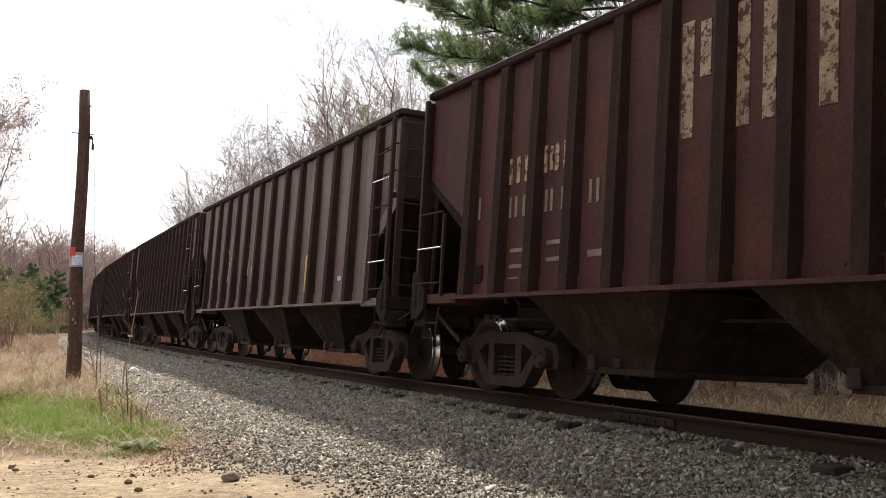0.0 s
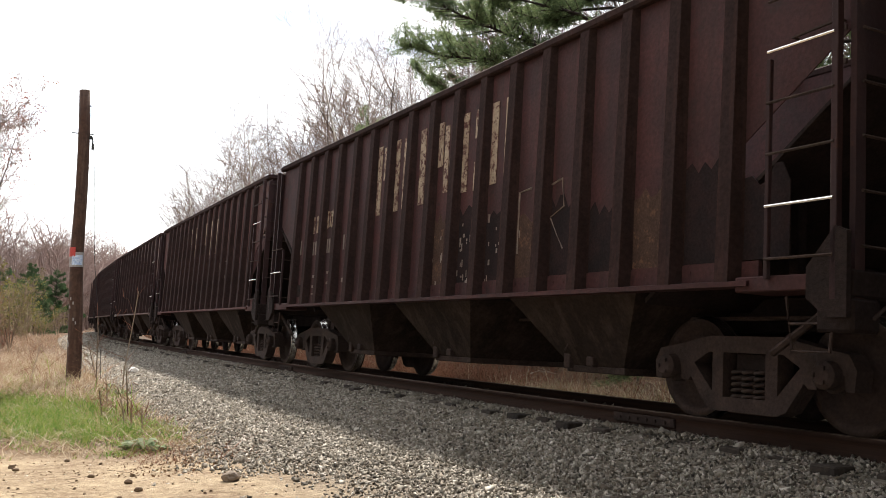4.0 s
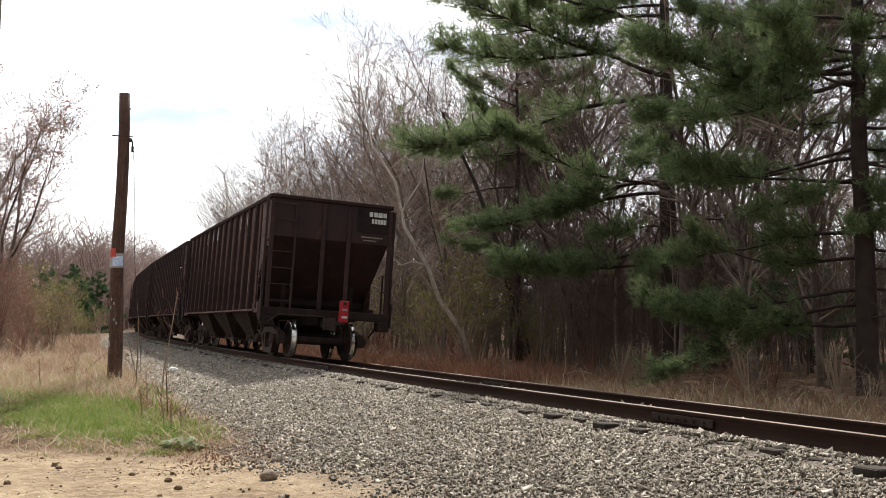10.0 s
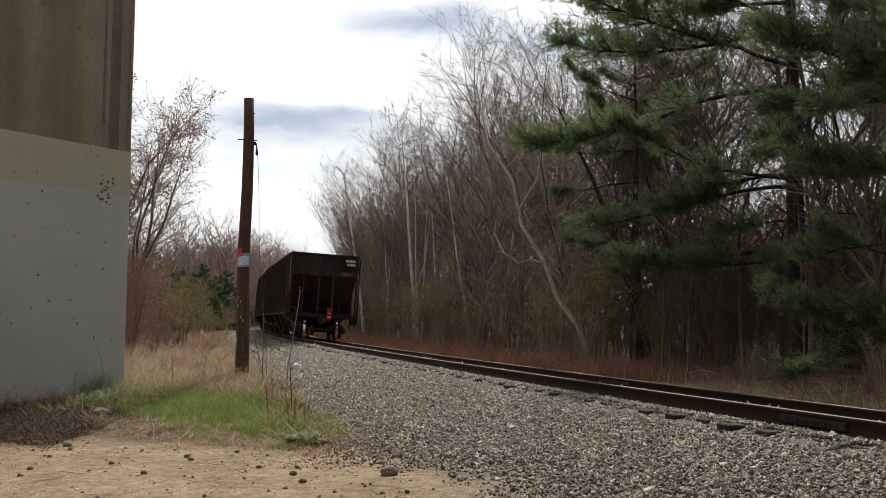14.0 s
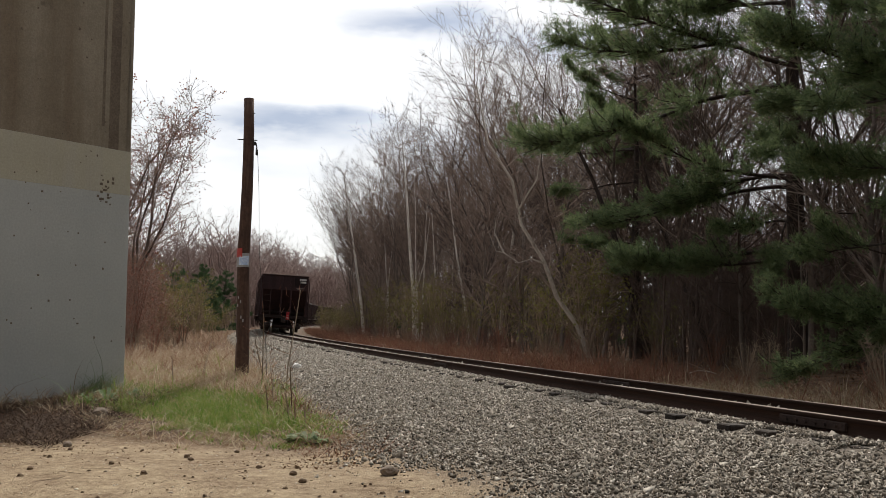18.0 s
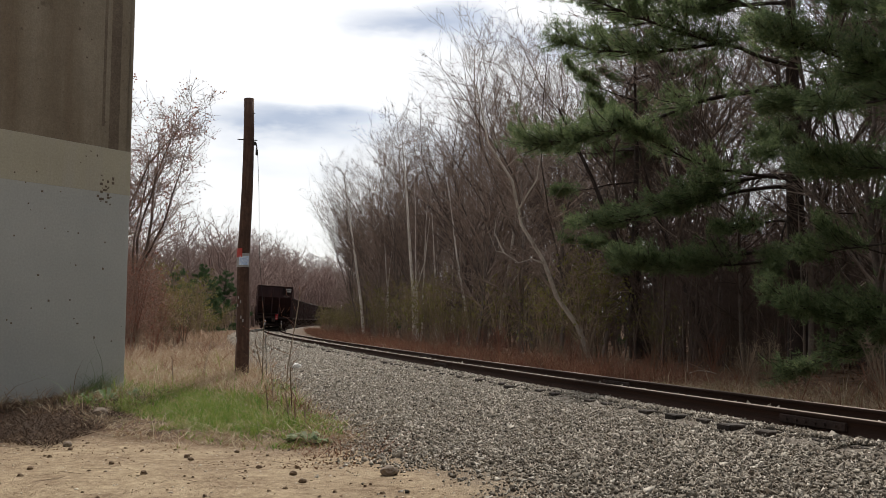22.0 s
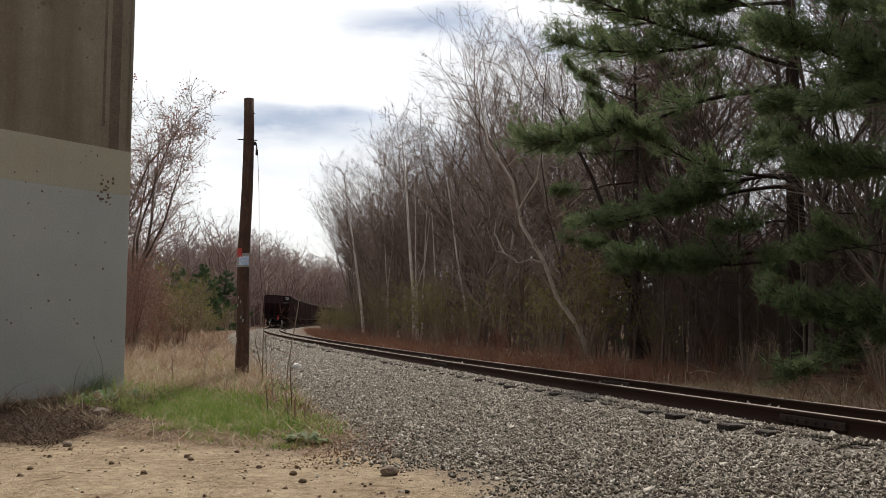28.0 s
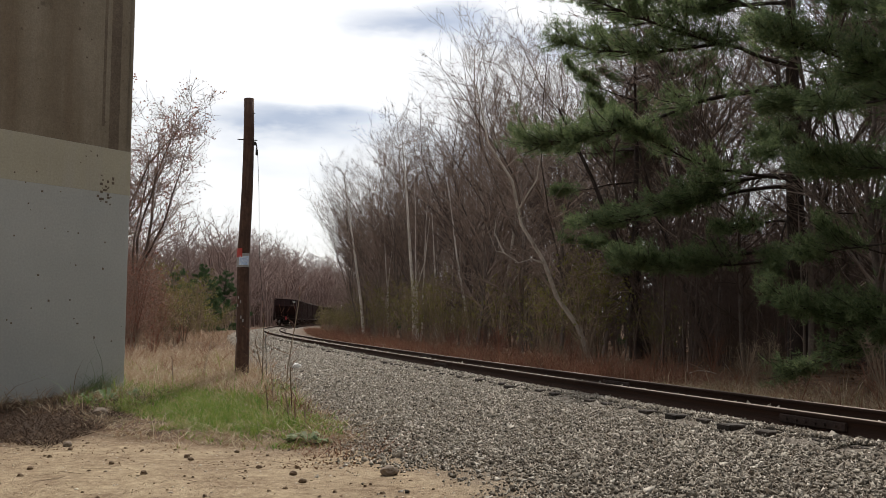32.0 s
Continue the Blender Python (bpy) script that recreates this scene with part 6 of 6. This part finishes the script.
def plant_grass():
    rng = np.random.default_rng(5)
    pat = lambda x, y: wob(x, y, 1.1, 5)
    clump = lambda x, y: 0.55 * wob(x, y, 3.3, 2) + 0.35 * wob(x, y, 9.0, 4)
    blades("green_grass", "patchy fresh green grass on the verge", field(rng, 120000, -7.5, -0.6, 10.4, 19.5, lambda x, y, s, o: (o > 4.3) & (lawn(x, y) + rng.normal(0, 0.16, len(x)) + clump(x, y) > 0.35)), 0.058, 0.006, GRASS_GREEN, 1, 0.9)
    blades("green_grass", "ragged taller tufts of green grass", field(rng, 60000, -7.0, -1.0, 11.2, 19.0, lambda x, y, s, o: (o > 4.6) & (lawn(x, y) > 0.1) & (wob(x, y, 6.5, 11) > 0.42)), 0.115, 0.0042, GRASS_GREEN, 21, 0.5)
    blades("dry_grass", "flattened straw lying through the green grass", field(rng, 70000, -7.5, -0.9, 10.6, 19.5, lambda x, y, s, o: (o > 4.25) & (np.abs(lawn(x, y) - 0.25) < 0.7) & (wob(x, y, 4.2, 7) + rng.normal(0, 0.35, len(x)) > 0.22 + 0.3 * np.clip(lawn(x, y), 0, 1))), 0.055, 0.005, STRAW_PALE, 22, 2.2)
    blades("dry_grass", "straw-coloured dry grass round the pole", field(rng, 120000, -14, -2.0, 14.0, 40, lambda x, y, s, o: (o > 4.3) & (pat(x, y) + 0.45 > rng.uniform(-0.3, 1.0, len(x))) & ((y > 15.6) | (rng.uniform(0, 1, len(x)) < 0.12)) & (lawn(x, y) < rng.uniform(0.1, 0.5, len(x))) & (wob(x, y, 1.9, 19) < rng.uniform(0.0, 0.6, len(x)))), 0.15, 0.0055, STRAW_PALE, 2, 1.3)
    blades("dry_grass", "russet dead stems among the straw", field(rng, 60000, -14, -2.0, 14.5, 40, lambda x, y, s, o: (o > 4.3) & (wob(x, y, 1.9, 19) > rng.uniform(-0.3, 0.6, len(x))) & (lawn(x, y) < 0.3)), 0.16, 0.0055, VERGE_MIX, 25, 1.2)
    blades("dry_grass", "brown dead stems along the edge of the gravel", field(rng, 26000, -4.0, 0.8, 9.6, 22, lambda x, y, s, o: (np.abs(o - 4.75 - 0.3 * wob(x, y, 1.5, 3)) < 0.42) & (wob(x, y, 2.6, 9) > rng.uniform(-0.7, 0.7, len(x)))), 0.075, 0.0035, RUSSET, 23, 1.6)
    blades("russet_brush", "tangle of russet and straw stems on the verge", field(rng, 26000, -26, -3.0, 24, 92, lambda x, y, s, o: (o > 3.7) & (o < 14) & (wob(x, y, 0.6, 9) > rng.uniform(-0.9, 0.7, len(x)))), 0.34, 0.010, VERGE_MIX, 12, 1.1)
    blades("green_grass", "green sprigs among the dry stems", field(rng, 24000, -14, -2.2, 14.5, 30, lambda x, y, s, o: (o > 4.2) & (wob(x, y, 1.7, 15) > 0.38)), 0.14, 0.008, GRASS_GREEN, 13, 0.6)
    tuft = np.column_stack([rng.normal(-6.2, 0.16, 800), rng.normal(17.15, 0.2, 800)])
    blades("green_grass", "dark tuft of long grass in the wall's shade", tuft, 0.17, 0.006, WEED, 26, 0.5)
    sp = -6 + 124 * rng.uniform(0, 1, 60000) ** 1.5
    op = -(3.6 + np.abs(rng.normal(0, 1.4, len(sp))))
    q = on_track(sp, 0, 0, False)
    th = np.interp(sp, TS, TH)
    pts = np.column_stack([q[:, 0] - op * np.sin(th), q[:, 1] + op * np.cos(th)])
    near = (sp < 9) & (rng.uniform(0, 1, len(sp)) < 0.9) | (rng.uniform(0, 1, len(sp)) < 0.12)
    blades("dry_grass", "strip of straw-coloured dry grass beyond the rails", pts[near], 0.15, 0.006, GRASS_DRY, 3, 0.9)
    blades("russet_brush", "low russet bramble stems along the wood's edge", pts[~near], 0.30, 0.006, RUSSET, 4, 0.7)
    lit = field(rng, 40000, -14, 30, 9, 60, lambda x, y, s, o: ((o < -4.0) & (o > -16)) | ((o > 4.4) & (y > 13.5) & (o < 14)))
    z = ground_z(lit[:, 0], lit[:, 1]) + rng.uniform(0.003, 0.03, len(lit))
    tagged(new("leaf_litter", flakes("leaf_litter", rng, np.column_stack([lit, z]), 0.032, LITTER)), "brown fallen leaves under the trees", "leaf litter", kind="stuff")


plant_grass()


def scatter_grit():
    """Pebbles, crumbs of earth and dead twigs on the bare sand."""
    rng = np.random.default_rng(21)
    clods = []
    p = field(rng, 22000, -9, 1.5, 6.5, 13, lambda x, y, s, o: (o > 4.0) & (rng.uniform(0, 1, len(x)) < 0.25 + 0.5 * (wob(x, y, 1.6, 8) > 0.2)))
    n = len(p)
    z = ground_z(p[:, 0], p[:, 1])
    V0 = np.array([(1, 0, 0), (-1, 0, 0), (0, 1, 0), (0, -1, 0), (0, 0, 0.55), (0, 0, -0.55)], float)
    F0 = np.array([(0, 2, 4), (2, 1, 4), (1, 3, 4), (3, 0, 4), (2, 0, 5), (1, 2, 5), (3, 1, 5), (0, 3, 5)])
    sz = 0.0062 * rng.lognormal(0, 0.5, (n, 1, 1)) * rng.uniform(0.6, 1.4, (n, 6, 3))
    a = rng.uniform(0, math.tau, n)
    P = V0[None] * sz
    P = np.stack([P[..., 0] * np.cos(a)[:, None] - P[..., 1] * np.sin(a)[:, None], P[..., 0] * np.sin(a)[:, None] + P[..., 1] * np.cos(a)[:, None], P[..., 2]], -1) + np.column_stack([p, z])[:, None, :]
    tagged(new("pebbles", bulk("pebbles", P.reshape(-1, 3), (F0[None] + (np.arange(n) * 6)[:, None, None]).reshape(-1, 3), PEBBLE)), "small pebbles strewn on bare sandy soil", "pebbles", kind="stuff")
    q = field(rng, 110, -9, 0.5, 7, 14, lambda x, y, s, o: o > 4.2)
    lines = []
    for x, y in q:
        h, l = rng.uniform(0, math.tau), rng.uniform(0.05, 0.3)
        z0 = gz(x, y) + 0.008
        lines.append((np.array([(x, y, z0), (x + l * math.cos(h), y + l * math.sin(h), z0 + rng.uniform(0, 0.02))]), np.array([0.003, 0.002])))
    tagged(new("dead_twigs", bulk("dead_twigs", *sticks(lines, 3), BRUSH_TAN)), "dead twigs scattered on the sand", "twigs", kind="stuff")
    # clods of earth, and the leaves blown against the wall's foot
    for k in range(330):
        x, y = rng.uniform(-7.5, 0.3), rng.uniform(6.8, 12.5)
        if to_track(x, y)[1][0] > 4.3:
            clods.append((x, y, 0.013 * rng.lognormal(0, 0.6)))
    cv, cf = [], []
    for x, y, s in clods:
        k = len(cv)
        z = gz(x, y)
        cv += [(x + s * math.cos(a) * rng.uniform(0.7, 1.4), y + s * math.sin(a) * rng.uniform(0.7, 1.4), z - 0.003) for a in np.arange(5) * 1.2566]
        cv += [(x + 0.6 * s * math.cos(a + 0.5), y + 0.6 * s * math.sin(a + 0.5), z + s * rng.uniform(0.4, 0.9)) for a in np.arange(5) * 1.2566]
        cf += [(k + i, k + (i + 1) % 5, k + 5 + (i + 1) % 5, k + 5 + i) for i in range(5)] + [(k + 5, k + 6, k + 7, k + 8), (k + 5, k + 8, k + 9, k + 9)]
    me = bpy.data.meshes.new("clods")
    me.from_pydata(cv, [], [tuple(dict.fromkeys(f)) for f in cf])
    me.materials.append(CLOD)
    tagged(new("earth_clods", me), "brown clods of earth and stones on the sand", "clods", kind="stuff")
    q = field(rng, 30000, -11, -3.6, 10.2, 17.5, lambda x, y, s, o: (wob(x, y, 2.1, 6) * 0.5 + 1.35 - np.abs((x + 6.4) * 0.834 - (y - 15.7) * 0.551) * 0.75 > rng.uniform(0, 1, len(x))) & (lawn(x, y) < 0.35))
    tagged(new("leaf_litter", flakes("leaf_litter", rng, np.column_stack([q, ground_z(q[:, 0], q[:, 1]) + rng.uniform(0.003, 0.03, len(q))]), 0.022, LITTER)), "dead brown leaves blown against the wall's foot", "leaf litter", kind="stuff")
    # dark straw laid along the edge of the wall's shadow, standing in for it
    q = field(rng, 42000, -9.5, -4.4, 10.6, 17.4, lambda x, y, s, o: (y < 17.6 + (x + 5.9) * 1.5) & (x + 0.145 * (y - 17.7) < -5.0 + 0.35 * wob(x, y, 1.9, 3) + rng.normal(0, 0.15, len(x))) & (y > 11.0 + 0.5 * wob(x, y, 1.4, 8) - 0.5 * (x + 5)))
    blades("leaf_litter", "straw and leaves at the wall's foot, coloured dark like its shadow", q, 0.05, 0.006, STRAW_SHADOW, 31, 2.4)
    q = field(rng, 16000, -4.0, 0.9, 9.0, 22, lambda x, y, s, o: np.abs(o - 4.85 - 0.35 * wob(x, y, 1.1, 3)) < np.abs(rng.normal(0, 0.4, len(x))))
    tagged(new("leaf_litter", flakes("leaf_litter", rng, np.column_stack([q, ground_z(q[:, 0], q[:, 1]) + rng.uniform(0.003, 0.02, len(q))]), 0.016, LITTER)), "brown leaf crumbs between grass and gravel", "leaf litter", kind="stuff")
    q = field(rng, 15000, -9, 0.5, 9.3, 19, lambda x, y, s, o: (o > 3.9) & (wob(x, y, 1.3, 4) + rng.normal(0, 0.4, len(x)) > 0.1) & (lawn(x, y) < 0.3))
    tagged(new("leaf_litter", flakes("leaf_litter", rng, np.column_stack([q, ground_z(q[:, 0], q[:, 1]) + 0.004]), 0.011, LITTER)), "brown leaf crumbs along the sand's edge", "leaf litter", kind="stuff")


scatter_grit()


# ---------------------------------------------------------------- stones and weeds
def rock(name, label, x, y, r, material, seed, sink=0.3):
    rng = random.Random(seed)
    bm = bmesh.new()
    bmesh.ops.create_icosphere(bm, subdivisions=3, radius=r)
    for v in bm.verts:
        k = 1 + 0.22 * noise.noise(v.co * (1.6 / r) + Vector((seed, 0, 0))) + 0.08 * noise.noise(v.co * (5 / r))
        v.co = Vector((v.co.x * k * 1.25, v.co.y * k, v.co.z * k * 0.8))
    me = bpy.data.meshes.new(name)
    bm.to_mesh(me)
    bm.free()
    me.materials.append(material)
    ob = new(name, me)
    ob.matrix_basis = pose(x, y, gz(x, y) + r * (0.8 - sink), 0, 0, rng.uniform(0, 360))
    tagged(ob, label, "stone")


rock("stone", "rounded tan fieldstone lying on the sandy gravel", -0.47, 8.62, 0.068, ROCK, 1)
rock("white_stone", "pale quartz stone on the ballast slope", -3.74, 24.5, 0.10, WHITE_ROCK, 2)
rock("stone", "pale flat stone in the grass", -5.0, 14.0, 0.10, ROCK, 3, 0.5)
for x, y, r in ((-5.35, 10.9, 0.06), (-4.2, 10.75, 0.075), (-4.05, 10.45, 0.04), (-2.55, 9.75, 0.045), (-1.75, 9.2, 0.04), (-1.35, 8.75, 0.05), (-1.2, 8.3, 0.045), (-3.2, 9.3, 0.035), (-3.9, 9.1, 0.04), (-2.2, 10.3, 0.035)):
    rock("stone", "small brown stone lying on the sand", x, y, r * 0.62, CLOD if r < 0.06 else ROCK, int(r * 1000) + int(-x * 10), 0.35)


# ---------------------------------------------------------------- single trees that stand out
def leaning_tree(name, label, x, y, path, r0, bark, twig, seed, arms=()):
    """A crooked trunk along a few bends, with its own bare arms and twigs."""
    rng = np.random.default_rng(seed)
    root = thing(name, label, "tree", "leaning trees at the wood's edge", m=pose(x, y, gz(x, y) - 0.1))
    P = np.array(path, float)
    me = bulk("trunk", *sticks([(P, r0 * np.linspace(1, 0.25, len(P)))], 8), bark)
    me.polygons.foreach_set("use_smooth", np.ones(len(me.polygons), bool))
    part("trunk", me, bark, root)
    for arm in arms:
        part("bough", bulk("bough", *sticks([(np.array(arm, float), r0 * np.linspace(0.4, 0.1, len(arm)))], 6), bark), bark, root)
    lines = []
    for i in range(46):
        f = rng.uniform(0.3, 1) * (len(P) - 1)
        k = min(int(f), len(P) - 2)
        p = P[k] + (P[k + 1] - P[k]) * (f - k)
        d = rng.normal(0, 1, 3)
        d[2] = abs(d[2]) + 0.3
        d /= np.linalg.norm(d)
        ln = rng.uniform(0.6, 2.2)
        e = p + d * ln
        lines.append((np.array([p, (p + e) / 2 + rng.normal(0, 0.1, 3), e]), np.array([0.018, 0.012, 0.005])))
        for j in range(4):
            b = p + d * ln * rng.uniform(0.3, 1)
            lines.append((np.array([b, b + (d + rng.normal(0, 0.7, 3)) * rng.uniform(0.3, 0.7)]), np.array([0.007, 0.003])))
    part("crown", bulk("crown", *sticks(lines, 3), twig), twig, root)


leaning_tree("leaning_tree", "dark leaning tree trunk at the wood's edge", 7.3, 33.0, [(0, 0, -0.2), (-0.35, 0, 1.2), (-0.8, 0, 2.6), (-1.2, 0.1, 4.2), (-2.0, 0.2, 6.4), (-3.2, 0.3, 9.0)], 0.17, PINE_BARK, TWIG_DARK, 1)
leaning_tree("leaning_tree", "dark leaning tree trunk at the wood's edge", 9.0, 31.5, [(0, 0, -0.2), (-0.5, 0, 1.4), (-1.1, 0, 3.0), (-1.9, 0.1, 5.2), (-2.6, 0.3, 8.2)], 0.12, PINE_BARK, TWIG_DARK, 2)
leaning_tree("pale_leaning_tree", "pale-barked leaning tree with a long bare side limb", 5.0, 31.4, [(0, 0, -0.2), (-0.5, 0, 1.3), (-1.2, 0.1, 2.3), (-1.65, 0, 3.5), (-2.4, -0.1, 4.7), (-2.7, 0, 6.2), (-3.5, 0.2, 7.5), (-3.9, 0.2, 9.5)], 0.095, BARK_PALE, TWIG_GREY, 3,
             [[(-1.6, 0, 3.4), (-2.1, -0.2, 3.55), (-2.5, -0.2, 3.42), (-3.0, -0.3, 3.75), (-3.25, -0.3, 3.8), (-3.6, -0.3, 4.7)], [(-3.0, -0.3, 3.75), (-3.3, -0.3, 4.4), (-3.25, -0.3, 4.9)], [(-2.5, 0, 5.2), (-1.9, -0.3, 6.2), (-1.7, -0.3, 7.5)]])
leaning_tree("birch_tree", "white birch with a forked slender trunk", -1.75, 60.0, [(0, 0, -0.2), (-0.1, 0, 3), (-0.35, 0, 6), (-0.6, 0, 9.5), (-0.9, 0, 13)], 0.15, BIRCH, TWIG_GREY, 4, [[(-0.1, 0, 2.8), (0.6, 0, 5.2), (0.9, 0, 8.0)]])
leaning_tree("birch_tree", "white birch with a slender leaning trunk", -6.6, 80.0, [(0, 0, -0.2), (-0.3, 0, 3), (-0.8, 0, 6.5), (-1.5, 0, 11), (-1.9, 0, 14)], 0.14, BIRCH, TWIG_GREY, 5)
leaning_tree("leaning_tree", "slim leaning trunk beside the big pine", 11.6, 17.2, [(0, 0, -0.2), (0.25, 0, 1.5), (0.6, 0, 3.0), (1.2, 0, 4.6), (2.2, 0, 6.5)], 0.10, PINE_BARK, TWIG_DARK, 6)


def fallen_branch(x, y, turn, ln, r, seed):
    """A dead limb lying on the ground, with a few broken side twigs."""
    rng = np.random.default_rng(seed)
    root = thing("fallen_branch", "bleached dead branch fallen at the wood's edge", "branch", "fallen branches", m=pose(x, y, gz(x, y)))
    c, s = math.cos(turn), math.sin(turn)
    P = np.array([(c * ln * q + rng.normal(0, 0.04), s * ln * q + rng.normal(0, 0.04), r + 0.05 * ln * math.sin(q * 5) + rng.normal(0, 0.02)) for q in np.linspace(0, 1, 7)])
    lines = [(P, r * np.linspace(1, 0.3, 7))]
    for i in range(9):
        k = rng.integers(1, 7)
        d = rng.normal(0, 1, 3)
        d[2] = abs(d[2]) * 0.7
        lines.append((np.array([P[k], P[k] + d / np.linalg.norm(d) * ln * rng.uniform(0.12, 0.3)]), np.array([r * 0.35, 0.004])))
    part("limb", bulk("limb", *sticks(lines, 5), BARK_PALE), BARK_PALE, root)


for k, (s0, o0, a0, l0) in enumerate(((19, -5.6, 0.4, 2.6), (22, -6.2, 2.8, 2.2), (15, -5.8, 1.2, 2.0), (27, -6.0, 0.2, 3.0), (33, -5.9, 2.5, 2.4), (12, -6.2, 0.5, 2.6), (40, -6.3, 0.9, 2.8))):
    fallen_branch(*off_place(s0, o0), a0, l0, 0.017, 300 + k)


def build_weed(x, y, seed, r=0.2):
    rng = np.random.default_rng(seed)
    root = thing("weed", "low leafy green weed on the bare soil", "weed", "weeds of the verge", m=pose(x, y, gz(x, y)))
    V, F = [], []
    for i in range(26):
        a, l, up = rng.uniform(0, math.tau), r * rng.uniform(0.5, 1.2), rng.uniform(0.3, 1.0)
        d = np.array([math.cos(a), math.sin(a), 0])
        s = np.array([-d[1], d[0], 0]) * 0.035
        b = d * l * 0.5 + [0, 0, up * l * 0.6]
        k = len(V)
        V += [d * 0.01, b - s, b + s, d * l + [0, 0, up * l * 0.5]]
        F += [(k, k + 1, k + 3, k + 2)]
    part("leaf_rosette", bulk("leaf_rosette", V, F, WEED), WEED, root)


for x, y, r in ((-1.52, 10.9, 0.2), (-1.37, 10.75, 0.15), (-1.70, 11.0, 0.14), (-5.35, 16.4, 0.3), (-5.6, 16.0, 0.34), (-5.75, 15.6, 0.25), (-3.3, 18.4, 0.25), (-2.9, 17.6, 0.2)):
    build_weed(x, y, int(abs(x) * 100), r)


def thin_stems():
    rng = np.random.default_rng(77)
    for x, y, h in ((-3.6, 19.0, 1.4), (-2.9, 17.6, 1.9), (-2.3, 14.6, 0.7), (-2.6, 14.3, 0.45), (-2.75, 15.6, 0.5), (-1.95, 12.7, 0.38), (-1.75, 12.3, 0.32), (-2.1, 13.2, 0.4), (-4.9, 19.4, 0.8), (-5.3, 18.8, 0.6), (-3.9, 20.8, 0.9)):
        tr, br = grow(rng, height=h, r0=0.0045, lean=0.22, limbs=6, spread=0.7, start=0.2, kids=1, twigs=1, twig_len=0.15)
        root = thing("dry_stalk", "thin dry leafless stalk on the verge", "stalk", "dry stalks by the pole", m=pose(x, y, gz(x, y) - 0.03))
        part("stem", bulk("stem", *sticks(tr, 5), BRUSH_TAN), BRUSH_TAN, root)
        tagged(part("twig_spray", bulk("twig_spray", *sticks(br, 3), BRUSH_RED), BRUSH_RED, root), kind="stuff")


thin_stems()


# ---------------------------------------------------------------- what moves
SPEED_T = (0, 3, 6, 7.5, 9, 11, 13, 19, 23, 28, 32)
SPEED_S = (-41.10, -25.15, -9.05, -0.97, 7.10, 17.4, 27.5, 59.44, 80.72, 107.25, 128.5)


def rear_at(t):
    return float(np.interp(t, SPEED_T, SPEED_S))


def car_pose(s_rear):
    a, b = on_track(s_rear + HL - TRUCK_X, 0, 0, False), on_track(s_rear + HL + TRUCK_X, 0, 0, False)
    c = (a + b) / 2
    return pose(float(c[0]), float(c[1]), 0, 0, 0, math.degrees(math.atan2(b[1] - a[1], b[0] - a[0]))) @ pose(0, 0, 0, math.degrees(CANT))


def motions():
    for k, car in enumerate(CARS):
        walk(car, [(t, car_pose(rear_at(t) + PITCH * k)) for t in range(33)])
    for car in CARS[:4]:
        for ax in [o for o in car.children if o.name.split(".")[0] == "wheelset"]:
            base = ax.matrix_basis.translation.copy()
            rows = []
            for i in range(321):
                t = i / 10
                rows.append((t, Matrix.Translation(base) @ Matrix.Rotation((rear_at(t) - rear_at(0)) / WHEEL_R, 4, "Y")))
            walk(ax, rows)


motions()
